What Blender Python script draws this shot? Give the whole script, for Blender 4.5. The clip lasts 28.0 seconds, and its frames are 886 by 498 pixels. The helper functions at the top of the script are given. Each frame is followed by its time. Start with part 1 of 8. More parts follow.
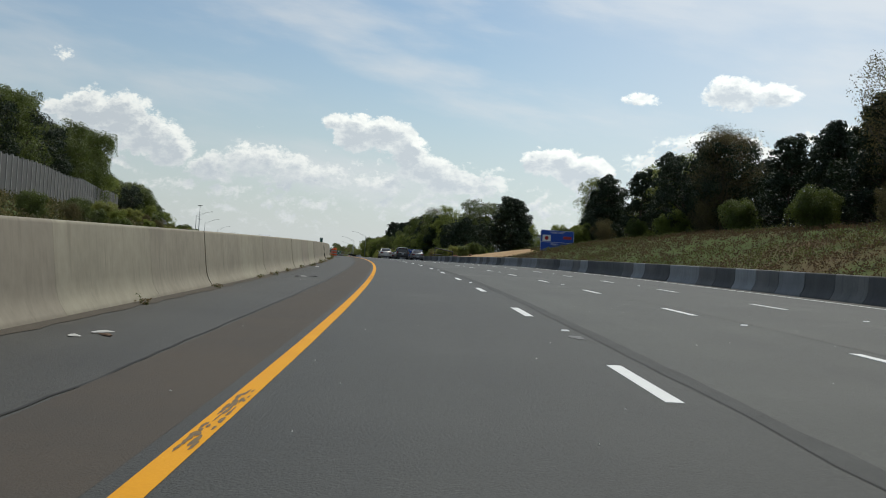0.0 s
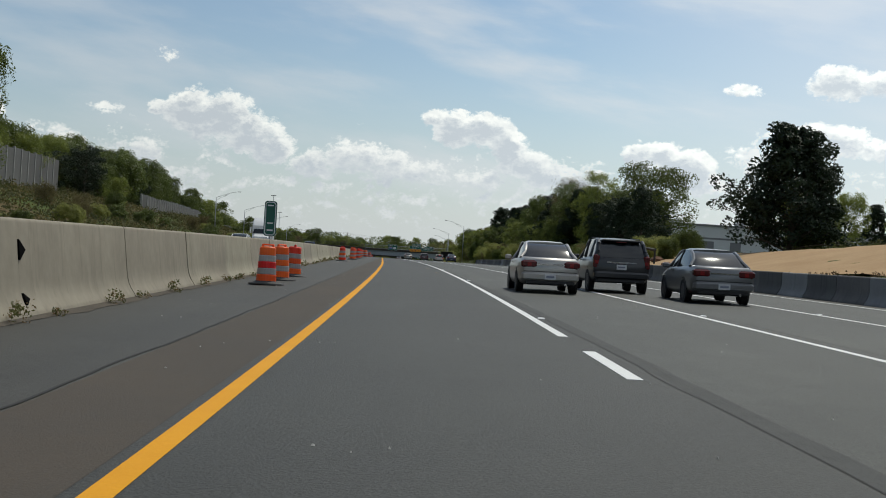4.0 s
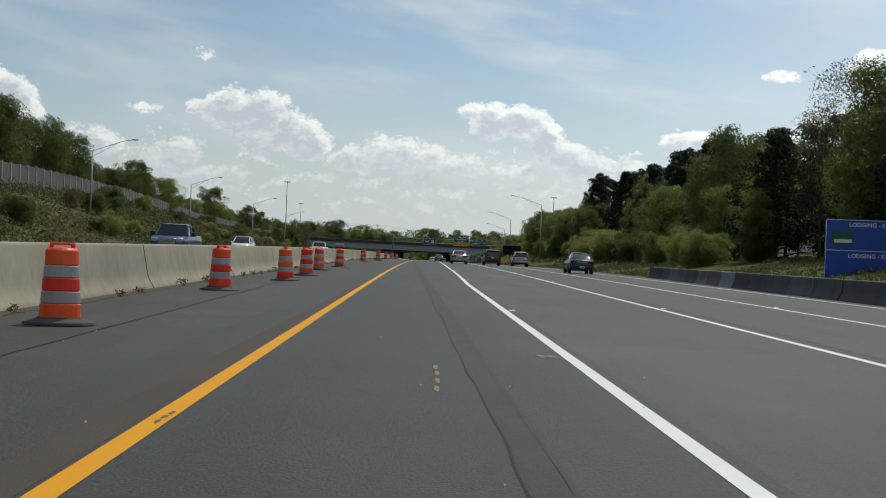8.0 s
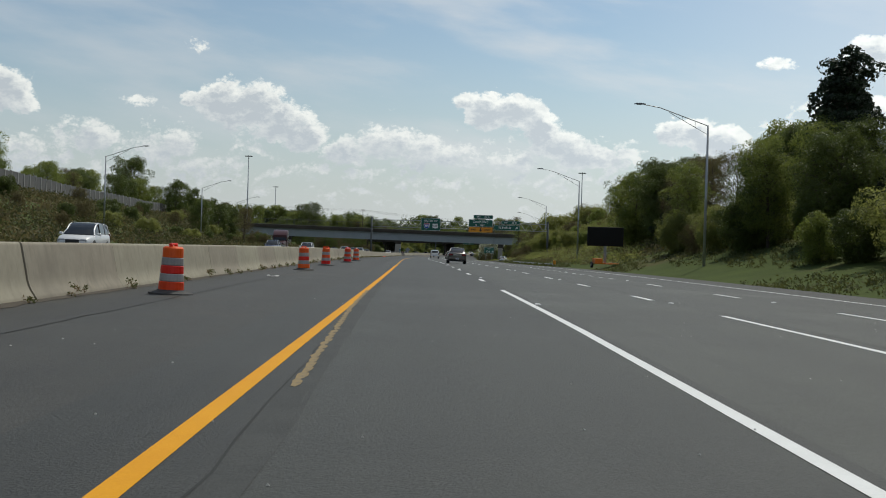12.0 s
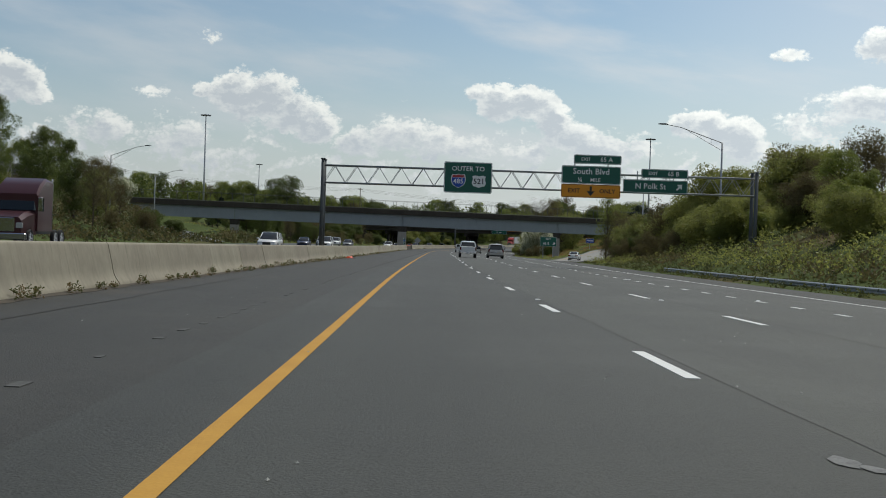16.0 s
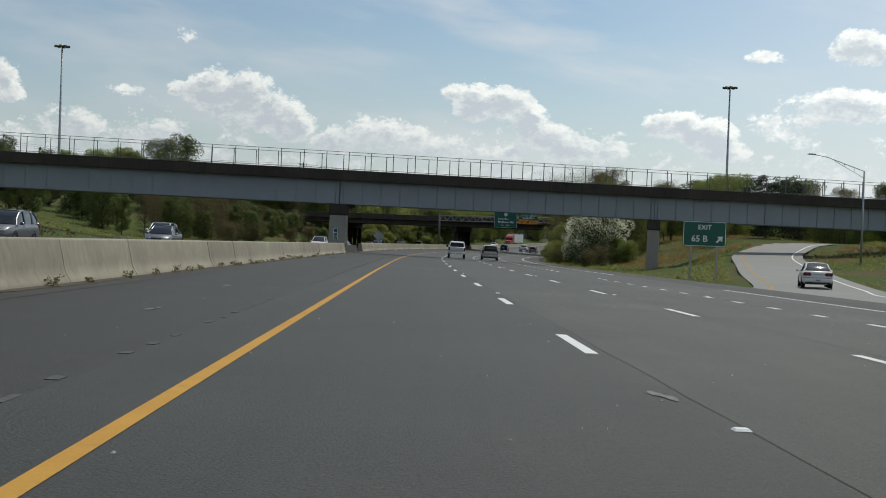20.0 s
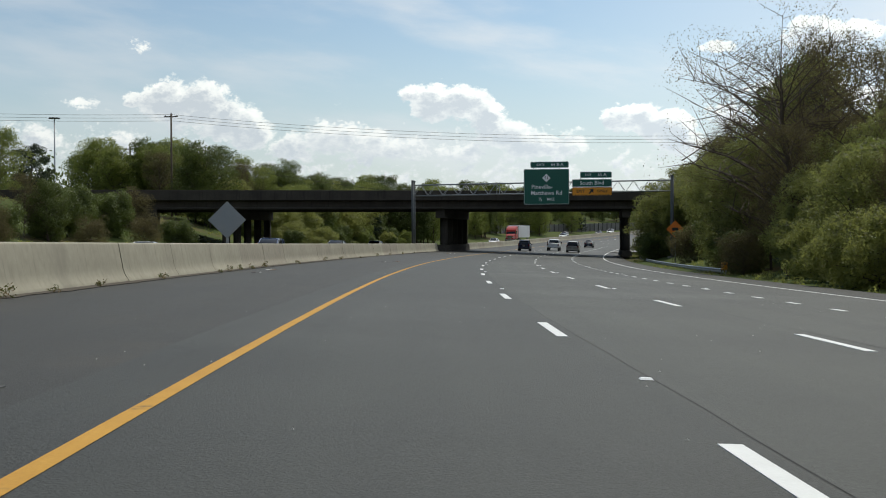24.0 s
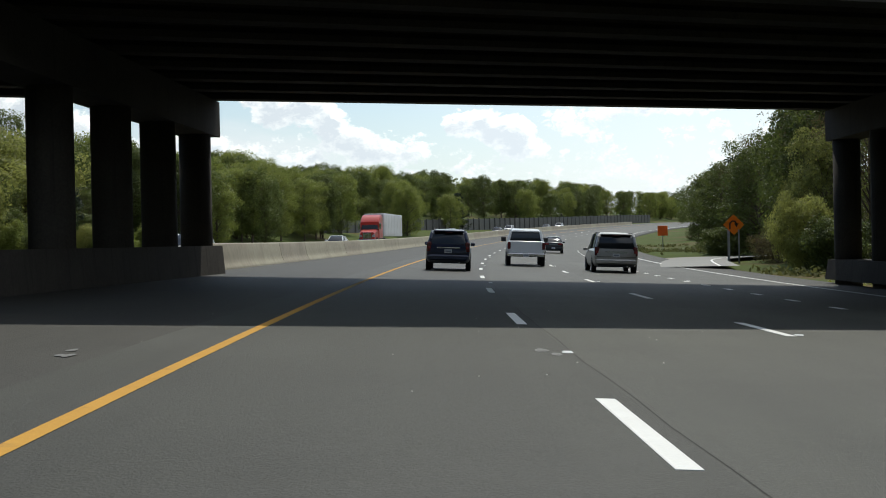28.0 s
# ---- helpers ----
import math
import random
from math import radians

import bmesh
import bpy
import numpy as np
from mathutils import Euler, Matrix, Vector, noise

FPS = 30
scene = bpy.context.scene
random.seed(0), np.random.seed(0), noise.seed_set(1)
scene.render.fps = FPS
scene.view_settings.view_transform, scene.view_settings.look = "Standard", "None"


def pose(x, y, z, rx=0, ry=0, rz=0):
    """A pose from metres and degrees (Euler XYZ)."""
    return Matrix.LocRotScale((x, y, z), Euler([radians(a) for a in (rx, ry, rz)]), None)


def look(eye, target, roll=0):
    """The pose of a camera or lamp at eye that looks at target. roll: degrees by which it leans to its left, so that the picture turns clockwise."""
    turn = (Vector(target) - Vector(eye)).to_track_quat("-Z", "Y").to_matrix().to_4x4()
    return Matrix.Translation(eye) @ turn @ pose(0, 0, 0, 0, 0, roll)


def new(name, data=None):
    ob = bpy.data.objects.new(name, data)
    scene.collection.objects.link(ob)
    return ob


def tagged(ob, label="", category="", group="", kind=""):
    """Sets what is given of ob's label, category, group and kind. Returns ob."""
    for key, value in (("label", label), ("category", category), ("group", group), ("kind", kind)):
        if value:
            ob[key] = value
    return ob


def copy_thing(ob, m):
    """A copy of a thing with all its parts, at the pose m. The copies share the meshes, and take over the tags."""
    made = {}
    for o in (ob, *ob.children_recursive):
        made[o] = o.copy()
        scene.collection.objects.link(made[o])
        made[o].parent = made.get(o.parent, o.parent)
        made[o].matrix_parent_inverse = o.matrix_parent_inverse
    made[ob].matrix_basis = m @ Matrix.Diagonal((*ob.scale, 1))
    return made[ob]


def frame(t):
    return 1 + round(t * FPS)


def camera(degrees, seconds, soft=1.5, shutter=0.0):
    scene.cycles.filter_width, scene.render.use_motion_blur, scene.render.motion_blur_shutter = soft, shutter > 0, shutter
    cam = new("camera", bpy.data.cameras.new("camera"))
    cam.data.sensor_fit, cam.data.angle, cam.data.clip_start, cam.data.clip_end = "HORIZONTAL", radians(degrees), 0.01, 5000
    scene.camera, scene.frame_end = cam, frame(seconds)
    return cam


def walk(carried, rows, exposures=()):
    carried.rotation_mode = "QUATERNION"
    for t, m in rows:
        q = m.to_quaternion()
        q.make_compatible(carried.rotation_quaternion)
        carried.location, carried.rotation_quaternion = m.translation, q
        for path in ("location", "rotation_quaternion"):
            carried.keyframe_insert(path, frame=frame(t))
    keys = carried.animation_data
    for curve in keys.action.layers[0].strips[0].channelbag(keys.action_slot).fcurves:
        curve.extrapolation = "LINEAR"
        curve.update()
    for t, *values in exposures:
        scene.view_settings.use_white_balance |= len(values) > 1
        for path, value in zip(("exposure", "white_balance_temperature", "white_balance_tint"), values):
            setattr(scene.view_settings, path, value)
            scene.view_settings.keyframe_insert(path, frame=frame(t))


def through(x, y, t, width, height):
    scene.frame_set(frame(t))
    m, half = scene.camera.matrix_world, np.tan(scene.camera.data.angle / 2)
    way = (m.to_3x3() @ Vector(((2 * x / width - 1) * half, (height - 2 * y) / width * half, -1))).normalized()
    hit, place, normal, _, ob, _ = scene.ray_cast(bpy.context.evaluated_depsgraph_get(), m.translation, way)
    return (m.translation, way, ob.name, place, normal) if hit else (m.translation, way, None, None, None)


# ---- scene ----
cam = camera(38.64, 28.0, soft=1.0)
walk(cam, [
    (0.0, pose(-0.01, -0.00, -0.00, 91.09, -3.63, -6.62)),
    (0.5, pose(1.66, 17.84, 0.35, 91.06, -3.50, -6.08)),
    (1.0, pose(3.15, 35.70, 0.68, 90.97, -3.55, -5.45)),
    (1.5, pose(4.45, 53.58, 0.99, 90.91, -3.55, -4.91)),
    (2.0, pose(5.56, 71.47, 1.28, 90.89, -3.62, -4.42)),
    (2.5, pose(6.48, 89.37, 1.55, 90.77, -3.48, -3.71)),
    (3.0, pose(7.21, 107.27, 1.80, 90.69, -3.44, -2.91)),
    (3.5, pose(7.76, 125.19, 2.03, 90.64, -3.47, -2.45)),
    (4.0, pose(8.16, 143.11, 2.24, 90.60, -3.32, -2.08)),
    (4.5, pose(8.42, 161.03, 2.44, 90.57, -3.17, -1.71)),
    (5.0, pose(8.56, 178.95, 2.62, 90.54, -3.01, -1.34)),
    (5.5, pose(8.60, 196.88, 2.79, 90.50, -2.86, -0.98)),
    (6.0, pose(8.55, 214.80, 2.93, 90.39, -2.73, -0.79)),
    (6.5, pose(8.48, 232.73, 3.05, 90.27, -2.62, -0.66)),
    (7.0, pose(8.36, 250.66, 3.15, 90.18, -2.50, -0.59)),
    (7.5, pose(8.21, 268.58, 3.24, 90.21, -2.32, -0.45)),
    (8.0, pose(8.02, 286.50, 3.32, 90.23, -2.27, -0.31)),
    (8.5, pose(7.76, 304.42, 3.38, 90.16, -2.13, -0.15)),
    (9.0, pose(7.48, 322.34, 3.44, 90.12, -1.93, -0.09)),
    (9.5, pose(7.23, 340.26, 3.48, 90.01, -2.10, -0.26)),
    (10.0, pose(7.02, 358.19, 3.51, 90.06, -1.97, -0.35)),
    (10.5, pose(6.83, 376.11, 3.52, 89.96, -1.71, -0.37)),
    (11.0, pose(6.66, 394.04, 3.51, 89.88, -1.74, -0.44)),
    (11.5, pose(6.53, 411.96, 3.49, 89.90, -1.98, -0.62)),
    (12.0, pose(6.37, 429.89, 3.46, 89.79, -1.73, -0.48)),
    (12.5, pose(6.19, 447.81, 3.40, 89.76, -1.73, -0.39)),
    (13.0, pose(5.98, 465.73, 3.34, 89.72, -1.74, -0.29)),
    (13.5, pose(5.75, 483.66, 3.26, 89.69, -1.75, -0.19)),
    (14.0, pose(5.48, 501.58, 3.18, 89.65, -1.76, -0.10)),
    (14.5, pose(5.20, 519.50, 3.07, 89.62, -1.77, -0.01)),
    (15.0, pose(4.89, 537.43, 2.96, 89.61, -1.82, -0.09)),
    (15.5, pose(4.59, 555.34, 2.82, 89.46, -1.84, 0.10)),
    (16.0, pose(4.25, 573.27, 2.66, 89.38, -1.87, 0.07)),
    (16.5, pose(3.90, 591.19, 2.49, 89.38, -1.72, -0.02)),
    (17.0, pose(3.56, 609.11, 2.31, 89.39, -2.00, -0.02)),
    (17.5, pose(3.33, 627.03, 2.13, 89.26, -2.26, -0.40)),
    (18.0, pose(3.17, 644.97, 1.97, 89.51, -2.49, -1.11)),
    (18.5, pose(3.19, 662.89, 1.81, 89.51, -2.13, -1.19)),
    (19.0, pose(3.28, 680.82, 1.66, 89.54, -2.16, -1.29)),
    (19.5, pose(3.41, 698.74, 1.51, 89.45, -2.11, -1.38)),
    (20.0, pose(3.52, 716.66, 1.36, 89.41, -2.03, -1.05)),
    (20.5, pose(3.51, 734.58, 1.20, 89.42, -1.88, -0.91)),
    (21.0, pose(3.49, 752.50, 1.04, 89.43, -1.47, -0.76)),
    (21.5, pose(3.45, 770.43, 0.88, 89.44, -1.28, -0.91)),
    (22.0, pose(3.45, 788.35, 0.72, 89.44, -1.09, -1.04)),
    (22.5, pose(3.51, 806.28, 0.56, 89.45, -0.70, -1.24)),
    (23.0, pose(3.67, 824.20, 0.40, 89.46, -0.35, -1.72)),
    (23.5, pose(3.96, 842.13, 0.25, 89.47, 0.00, -2.22)),
    (24.0, pose(4.40, 860.04, 0.10, 89.47, 0.35, -2.71)),
    (24.5, pose(5.07, 877.95, -0.05, 89.48, 0.71, -3.22)),
    (25.0, pose(5.96, 895.86, -0.19, 89.50, 1.19, -4.09)),
    (25.5, pose(7.12, 913.75, -0.33, 89.53, 1.50, -5.03)),
    (26.0, pose(8.53, 931.62, -0.46, 89.56, 1.88, -5.92)),
    (26.5, pose(10.20, 949.46, -0.58, 89.58, 1.80, -6.81)),
    (27.0, pose(12.14, 967.28, -0.69, 89.61, 1.69, -7.87)),
    (27.5, pose(14.43, 985.06, -0.79, 89.63, 1.31, -8.82)),
    (28.0, pose(17.04, 1002.79, -0.89, 89.66, 1.20, -9.77)),
], exposures=[(0.0, -0.29, 6500, 5), (12.0, -0.33, 6500, 5), (19.0, -0.40, 6500, 5), (22.0, -0.15, 6500, 5), (24.5, -0.10, 6500, 5), (26.5, -0.06, 6500, 5), (28.0, 0.10, 6500, 5)])

# ---- light: spring afternoon, sun high ahead to the right, broken cloud ----
SUN_EL, SUN_AZ = 58.0, 24.0          # degrees above the horizon; to the right of +Y
sun = new("sun", bpy.data.lights.new("sun", "SUN"))
sun.data.energy, sun.data.angle, sun.data.color = 3.0, radians(0.6), (1.0, 0.95, 0.87)
sun_dir = Vector((math.sin(radians(SUN_AZ)) * math.cos(radians(SUN_EL)), math.cos(radians(SUN_AZ)) * math.cos(radians(SUN_EL)), math.sin(radians(SUN_EL))))
sun.matrix_world = look(sun_dir * 300, (0, 0, 0))


class Nodes:
    """A short hand for wiring shader nodes."""

    def __init__(self, tree):
        self.t = tree

    def n(self, kind, **kw):
        node = self.t.nodes.new("ShaderNode" + kind)
        for k, v in kw.items():
            if k in node.inputs:
                self.put(node.inputs[k], v)
            else:
                setattr(node, k, v)
        return node

    def put(self, sock, v):
        if hasattr(v, "bl_idname") and hasattr(v, "is_output"):
            self.t.links.new(v, sock)
        else:
            sock.default_value = v

    def math(self, op, a, b=0.0, c=None, clamp=False):
        m = self.t.nodes.new("ShaderNodeMath")
        m.operation, m.use_clamp = op, clamp
        self.put(m.inputs[0], a), self.put(m.inputs[1], b)
        if c is not None:
            self.put(m.inputs[2], c)
        return m.outputs[0]

    def mix(self, fac, a, b, blend="MIX"):
        m = self.t.nodes.new("ShaderNodeMix")
        m.data_type, m.blend_type = "RGBA", blend
        self.put(m.inputs["Factor"], fac)
        for sock, v in ((m.inputs[6], a), (m.inputs[7], b)):
            self.put(sock, (*v, 1.0) if isinstance(v, tuple) and len(v) == 3 else v)
        return m.outputs[2]

    def noise(self, vec, scale, detail=4.0, rough=0.55, out="Fac"):
        m = self.t.nodes.new("ShaderNodeTexNoise")
        self.put(m.inputs["Vector"], vec)
        m.inputs["Scale"].default_value, m.inputs["Detail"].default_value, m.inputs["Roughness"].default_value = scale, detail, rough
        return m.outputs[out]

    def ramp(self, fac, lo, hi, a=0.0, b=1.0):
        m = self.t.nodes.new("ShaderNodeMapRange")
        m.interpolation_type = "SMOOTHSTEP"
        self.put(m.inputs[0], fac)
        for i, v in ((1, lo), (2, hi), (3, a), (4, b)):
            m.inputs[i].default_value = v
        return m.outputs[0]


def build_sky():
    """Clear spring sky with thin high veils and fair-weather clouds, bright above and grey below, thicker near the horizon."""
    world = bpy.data.worlds.new("sky")
    scene.world = world
    world.use_nodes = True
    world.node_tree.nodes.clear()
    k = Nodes(world.node_tree)
    sky = k.n("TexSky", sky_type="NISHITA", sun_disc=False, sun_elevation=radians(SUN_EL), sun_rotation=radians(SUN_AZ), air_density=1.0, dust_density=0.6, ozone_density=1.4)
    co = k.n("TexCoord").outputs["Generated"]
    xyz = k.n("SeparateXYZ", Vector=co)
    az = k.math("MULTIPLY", k.math("ARCTAN2", xyz.outputs[0], xyz.outputs[1]), 180 / math.pi)
    el = k.math("MULTIPLY", k.math("ARCSINE", xyz.outputs[2]), 180 / math.pi)
    # one puff: centre azimuth, centre elevation, half width, half height
    puffs = [(-9.3, 6.0, 1.2, 0.97), (-8.0, 5.9, 1.3, 0.97), (-7.0, 5.3, 1.2, 0.92), (-5.9, 4.6, 1.1, 0.61), (-11.0, 6.1, 0.6, 0.38, 0.55), (-13.3, 5.9, 1.1, 0.51, 0.3),
             (1.4, 6.5, 0.6, 0.36), (2.5, 6.1, 1.2, 0.77), (3.8, 6.0, 1.1, 0.72), (4.7, 5.4, 0.9, 0.61), (5.6, 4.6, 1.2, 0.61), (6.8, 4.1, 1.2, 0.51),
             (10.6, 5.2, 0.7, 0.56), (11.6, 5.4, 1.0, 0.51), (12.8, 4.8, 1.2, 0.77), (13.6, 4.1, 1.1, 0.61, 0.9), (-18.9, 6.0, 1.3, 0.87), (-19.8, 6.3, 1.2, 1.02), (-18.1, 5.5, 0.7, 0.51, 0.8),
             (19.1, 8.6, 1.4, 0.68), (21.0, 8.7, 1.0, 0.5, 0.8), (15.0, 8.3, 1.0, 0.4, 0.5), (-10.8, 8.5, 0.8, 0.46, 0.45), (18.6, 6.2, 1.9, 0.66), (21.0, 5.9, 1.3, 0.51, 0.8), (17.0, 5.6, 1.4, 0.5, 0.7), (23.4, 6.8, 1.8, 0.77, 0.6), (27.5, 6.4, 2.2, 0.9, 0.8),
             (-25.5, 6.2, 2.2, 1.1), (33.0, 6.0, 2.6, 1.1), (-34.0, 6.4, 2.6, 1.1)]
    # low soft banks: the same, and how dense
    banks = [(-15.3, 4.2, 1.7, 0.8, 0.75), (-17.4, 3.8, 1.5, 0.75, 0.65), (-13.2, 3.7, 1.6, 0.8, 0.6), (-11.4, 4.1, 1.3, 0.6, 0.75), (-3.9, 4.1, 1.4, 0.65, 0.85), (-2.4, 4.5, 1.6, 0.75, 0.95), (-0.9, 4.1, 1.6, 0.75, 0.8),
             (1.2, 4.0, 1.5, 0.65, 0.7), (3.5, 3.8, 1.7, 0.55, 0.75), (8.7, 4.0, 1.2, 0.7, 0.55), (15.6, 5.3, 2.0, 0.8, 0.55), (-6.5, 3.1, 2.4, 0.65, 0.55), (10.5, 3.2, 2.4, 0.55, 0.5)]

    def density(rise, side):
        e2, a2 = (k.math("ADD", el, rise), k.math("ADD", az, side)) if rise else (el, az)
        flat = k.n("CombineXYZ", X=a2, Y=k.math("MULTIPLY", e2, 1.3), Z=2.0).outputs[0]
        soft = k.noise(flat, 0.60, 6.0, 0.55)
        billow = k.math("ABSOLUTE", k.math("SUBTRACT", k.noise(flat, 1.25, 3.0, 0.5), 0.5))
        curl = k.math("ABSOLUTE", k.math("SUBTRACT", k.noise(flat, 3.4, 4.0, 0.6), 0.5))
        lump = k.math("ADD", k.math("MULTIPLY", k.math("SUBTRACT", soft, 0.48), 1.7), k.math("ADD", k.math("MULTIPLY", billow, 1.9), k.math("MULTIPLY", curl, 1.1)))
        lump = k.math("SUBTRACT", lump, 0.34)

        def heap(rows, swell):
            top = None
            for a, e, wa, we, *peak in rows:
                da = k.math("DIVIDE", k.math("SUBTRACT", a2, a), wa * swell)
                de = k.math("DIVIDE", k.math("SUBTRACT", e2, e), we * swell)
                q = k.math("SUBTRACT", peak[0] if peak else 1.0, k.math("ADD", k.math("MULTIPLY", da, da), k.math("MULTIPLY", de, de)))
                top = q if top is None else k.math("SMOOTH_MAX", top, q, 0.3)
            return top

        belt = k.math("SUBTRACT", 0.35, k.math("MULTIPLY", k.math("ABSOLUTE", k.math("SUBTRACT", e2, 3.0)), 0.22))
        low = k.math("MULTIPLY", k.math("ADD", k.math("MAXIMUM", heap(banks, 1.4), belt), k.math("MULTIPLY", lump, 1.3)), 0.72)
        return k.math("MAXIMUM", k.math("ADD", heap(puffs, 1.30), lump), low)

    here = density(0.0, 0.0)
    above = density(0.45, 0.30)
    cover = k.ramp(here, 0.0, 0.42, 0.0, 0.97)
    inner = k.ramp(here, 0.25, 1.15)
    mottle = k.math("SUBTRACT", k.noise(k.n("CombineXYZ", X=az, Y=k.math("MULTIPLY", el, 1.5), Z=5.0).outputs[0], 1.5, 5.0, 0.6), 0.5)
    shade = k.math("ADD", k.math("MULTIPLY", k.ramp(above, -0.25, 0.55), 0.72), k.math("ADD", k.math("MULTIPLY", inner, 0.35), k.math("MULTIPLY", mottle, 1.7)), clamp=True)
    hazy = k.ramp(el, 6.0, 2.6)
    lit = k.mix(hazy, (11.6, 11.6, 11.4), (8.7, 8.9, 9.1))
    dull = k.mix(hazy, (6.6, 7.1, 7.8), (6.5, 7.0, 7.7))
    veil_co = k.n("CombineXYZ", X=k.math("MULTIPLY", k.math("ADD", az, k.math("MULTIPLY", el, 1.6)), 0.55), Y=k.math("MULTIPLY", el, 1.7), Z=9.0).outputs[0]
    veil = k.math("MULTIPLY", k.ramp(k.noise(veil_co, 0.17, 7.0, 0.55), 0.42, 0.72), 0.7)
    veil = k.math("MULTIPLY", veil, k.ramp(az, -24.0, 4.0, 0.55, 1.0))
    near_sun = k.ramp(az, -2.0, 26.0, 0.0, 0.6)
    veil = k.math("MAXIMUM", veil, k.math("ADD", near_sun, k.math("MULTIPLY", k.math("SUBTRACT", veil, 0.3), 0.5)), clamp=True)
    col = k.mix(1.0, sky.outputs[0], (1.0, 1.0, 1.0), "MULTIPLY")
    col = k.mix(k.ramp(el, 10.0, 0.0, 0.0, 0.70), col, (6.5, 7.1, 7.8))
    col = k.mix(veil, col, (8.0, 8.2, 8.7))
    col = k.mix(cover, col, k.mix(shade, lit, dull))
    col = k.mix(k.ramp(el, 3.2, 0.2, 0.0, 0.65), col, (7.1, 7.4, 7.7))
    bright = k.ramp(az, -16.0, 24.0, 0.95, 1.20)
    col = k.mix(1.0, col, k.n("CombineXYZ", X=bright, Y=bright, Z=bright).outputs[0], "MULTIPLY")
    back = k.n("Background", Color=col, Strength=0.1)
    out = k.n("OutputWorld")
    world.node_tree.links.new(back.outputs[0], out.inputs[0])


build_sky()


# ---- materials ----
def material(name, base, rough=0.7, metal=0.0, dark=None, scale=4.0, fine=60.0, amount=0.5, bump=0.0, bump_scale=40.0, vary=0.0, spec=0.5, coords="Object", streak=0.0, dirt=None, dirt_scale=0.6, dirt_low=0.55, transmission=0.0, coat=0.0, tracks=0.0, grit=0.0, fade=None):
    """A surface with two scales of variation, optional stains, streaks that run down, and fine relief."""
    m = bpy.data.materials.new(name)
    m.use_nodes = True
    t = m.node_tree
    t.nodes.clear()
    k = Nodes(t)
    co = k.n("TexCoord").outputs[coords]
    dark = dark or tuple(c * 0.7 for c in base)
    big = k.noise(co, scale, 5.0, 0.6)
    small = k.noise(co, fine, 3.0, 0.6)
    f = k.math("ADD", k.math("MULTIPLY", k.math("SUBTRACT", big, 0.5), 1.6 * amount), k.math("MULTIPLY", k.math("SUBTRACT", small, 0.5), 1.3 * amount))
    f = k.math("ADD", f, 0.4, clamp=True)
    col = k.mix(f, base, dark)
    if streak:
        st = k.n("Mapping", Vector=co, Scale=(3.0, 3.0, 0.12)).outputs[0]
        col = k.mix(k.math("MULTIPLY", k.ramp(k.noise(st, 1.6, 5.0, 0.65), 0.5, 0.78), streak), col, dark)
    if dirt:
        col = k.mix(k.ramp(k.noise(co, dirt_scale, 6.0, 0.65), dirt_low, dirt_low + 0.2), col, dirt)
    if tracks:
        along = k.n("Mapping", Vector=k.n("TexCoord").outputs["UV"], Scale=(1.0, 0.012, 1.0)).outputs[0]
        worn = k.math("ADD", k.math("MULTIPLY", k.math("SUBTRACT", k.noise(along, 1.1, 3.0, 0.5), 0.5), 2.0), k.math("MULTIPLY", k.math("SUBTRACT", k.noise(along, 6.0, 2.0, 0.5), 0.5), 0.7))
        col = k.mix(1.0, col, k.n("CombineXYZ", **{a: k.math("ADD", 1.0, k.math("MULTIPLY", worn, tracks)) for a in "XYZ"}).outputs[0], "MULTIPLY")
    if fade:
        run = k.n("SeparateXYZ", Vector=k.n("TexCoord").outputs["UV"]).outputs[1]
        pale = k.ramp(run, fade[0], fade[1], 1.0, fade[2])
        col = k.mix(1.0, col, k.n("CombineXYZ", X=pale, Y=pale, Z=pale).outputs[0], "MULTIPLY")
    if grit:
        col = k.mix(k.math("MULTIPLY", k.ramp(k.noise(co, 46.0, 2.0, 0.5), 0.60, 0.72), grit), col, tuple(min(1.0, c * 2.6) for c in base))
        col = k.mix(k.math("MULTIPLY", k.ramp(k.noise(co, 33.0, 2.0, 0.5), 0.42, 0.30), grit), col, tuple(c * 0.35 for c in base))
    if vary:
        r = k.n("ObjectInfo").outputs["Random"]
        hsv = k.n("HueSaturation", Hue=k.math("ADD", 0.5, k.math("MULTIPLY", k.math("SUBTRACT", r, 0.5), vary * 0.12)), Saturation=1.0, Value=k.math("ADD", 1.0 - vary * 0.5, k.math("MULTIPLY", r, vary)), Color=col)
        col = hsv.outputs[0]
    b = k.n("BsdfPrincipled", Metallic=metal, Roughness=rough)
    k.put(b.inputs["Base Color"], col)
    b.inputs["Specular IOR Level"].default_value = spec
    b.inputs["Transmission Weight"].default_value = transmission
    b.inputs["Coat Weight"].default_value = coat
    if bump:
        bp = k.n("Bump", Strength=bump, Distance=0.02, Height=k.noise(co, bump_scale, 4.0, 0.6))
        k.put(b.inputs["Normal"], bp.outputs[0])
    t.links.new(b.outputs[0], k.n("OutputMaterial").inputs[0])
    return m


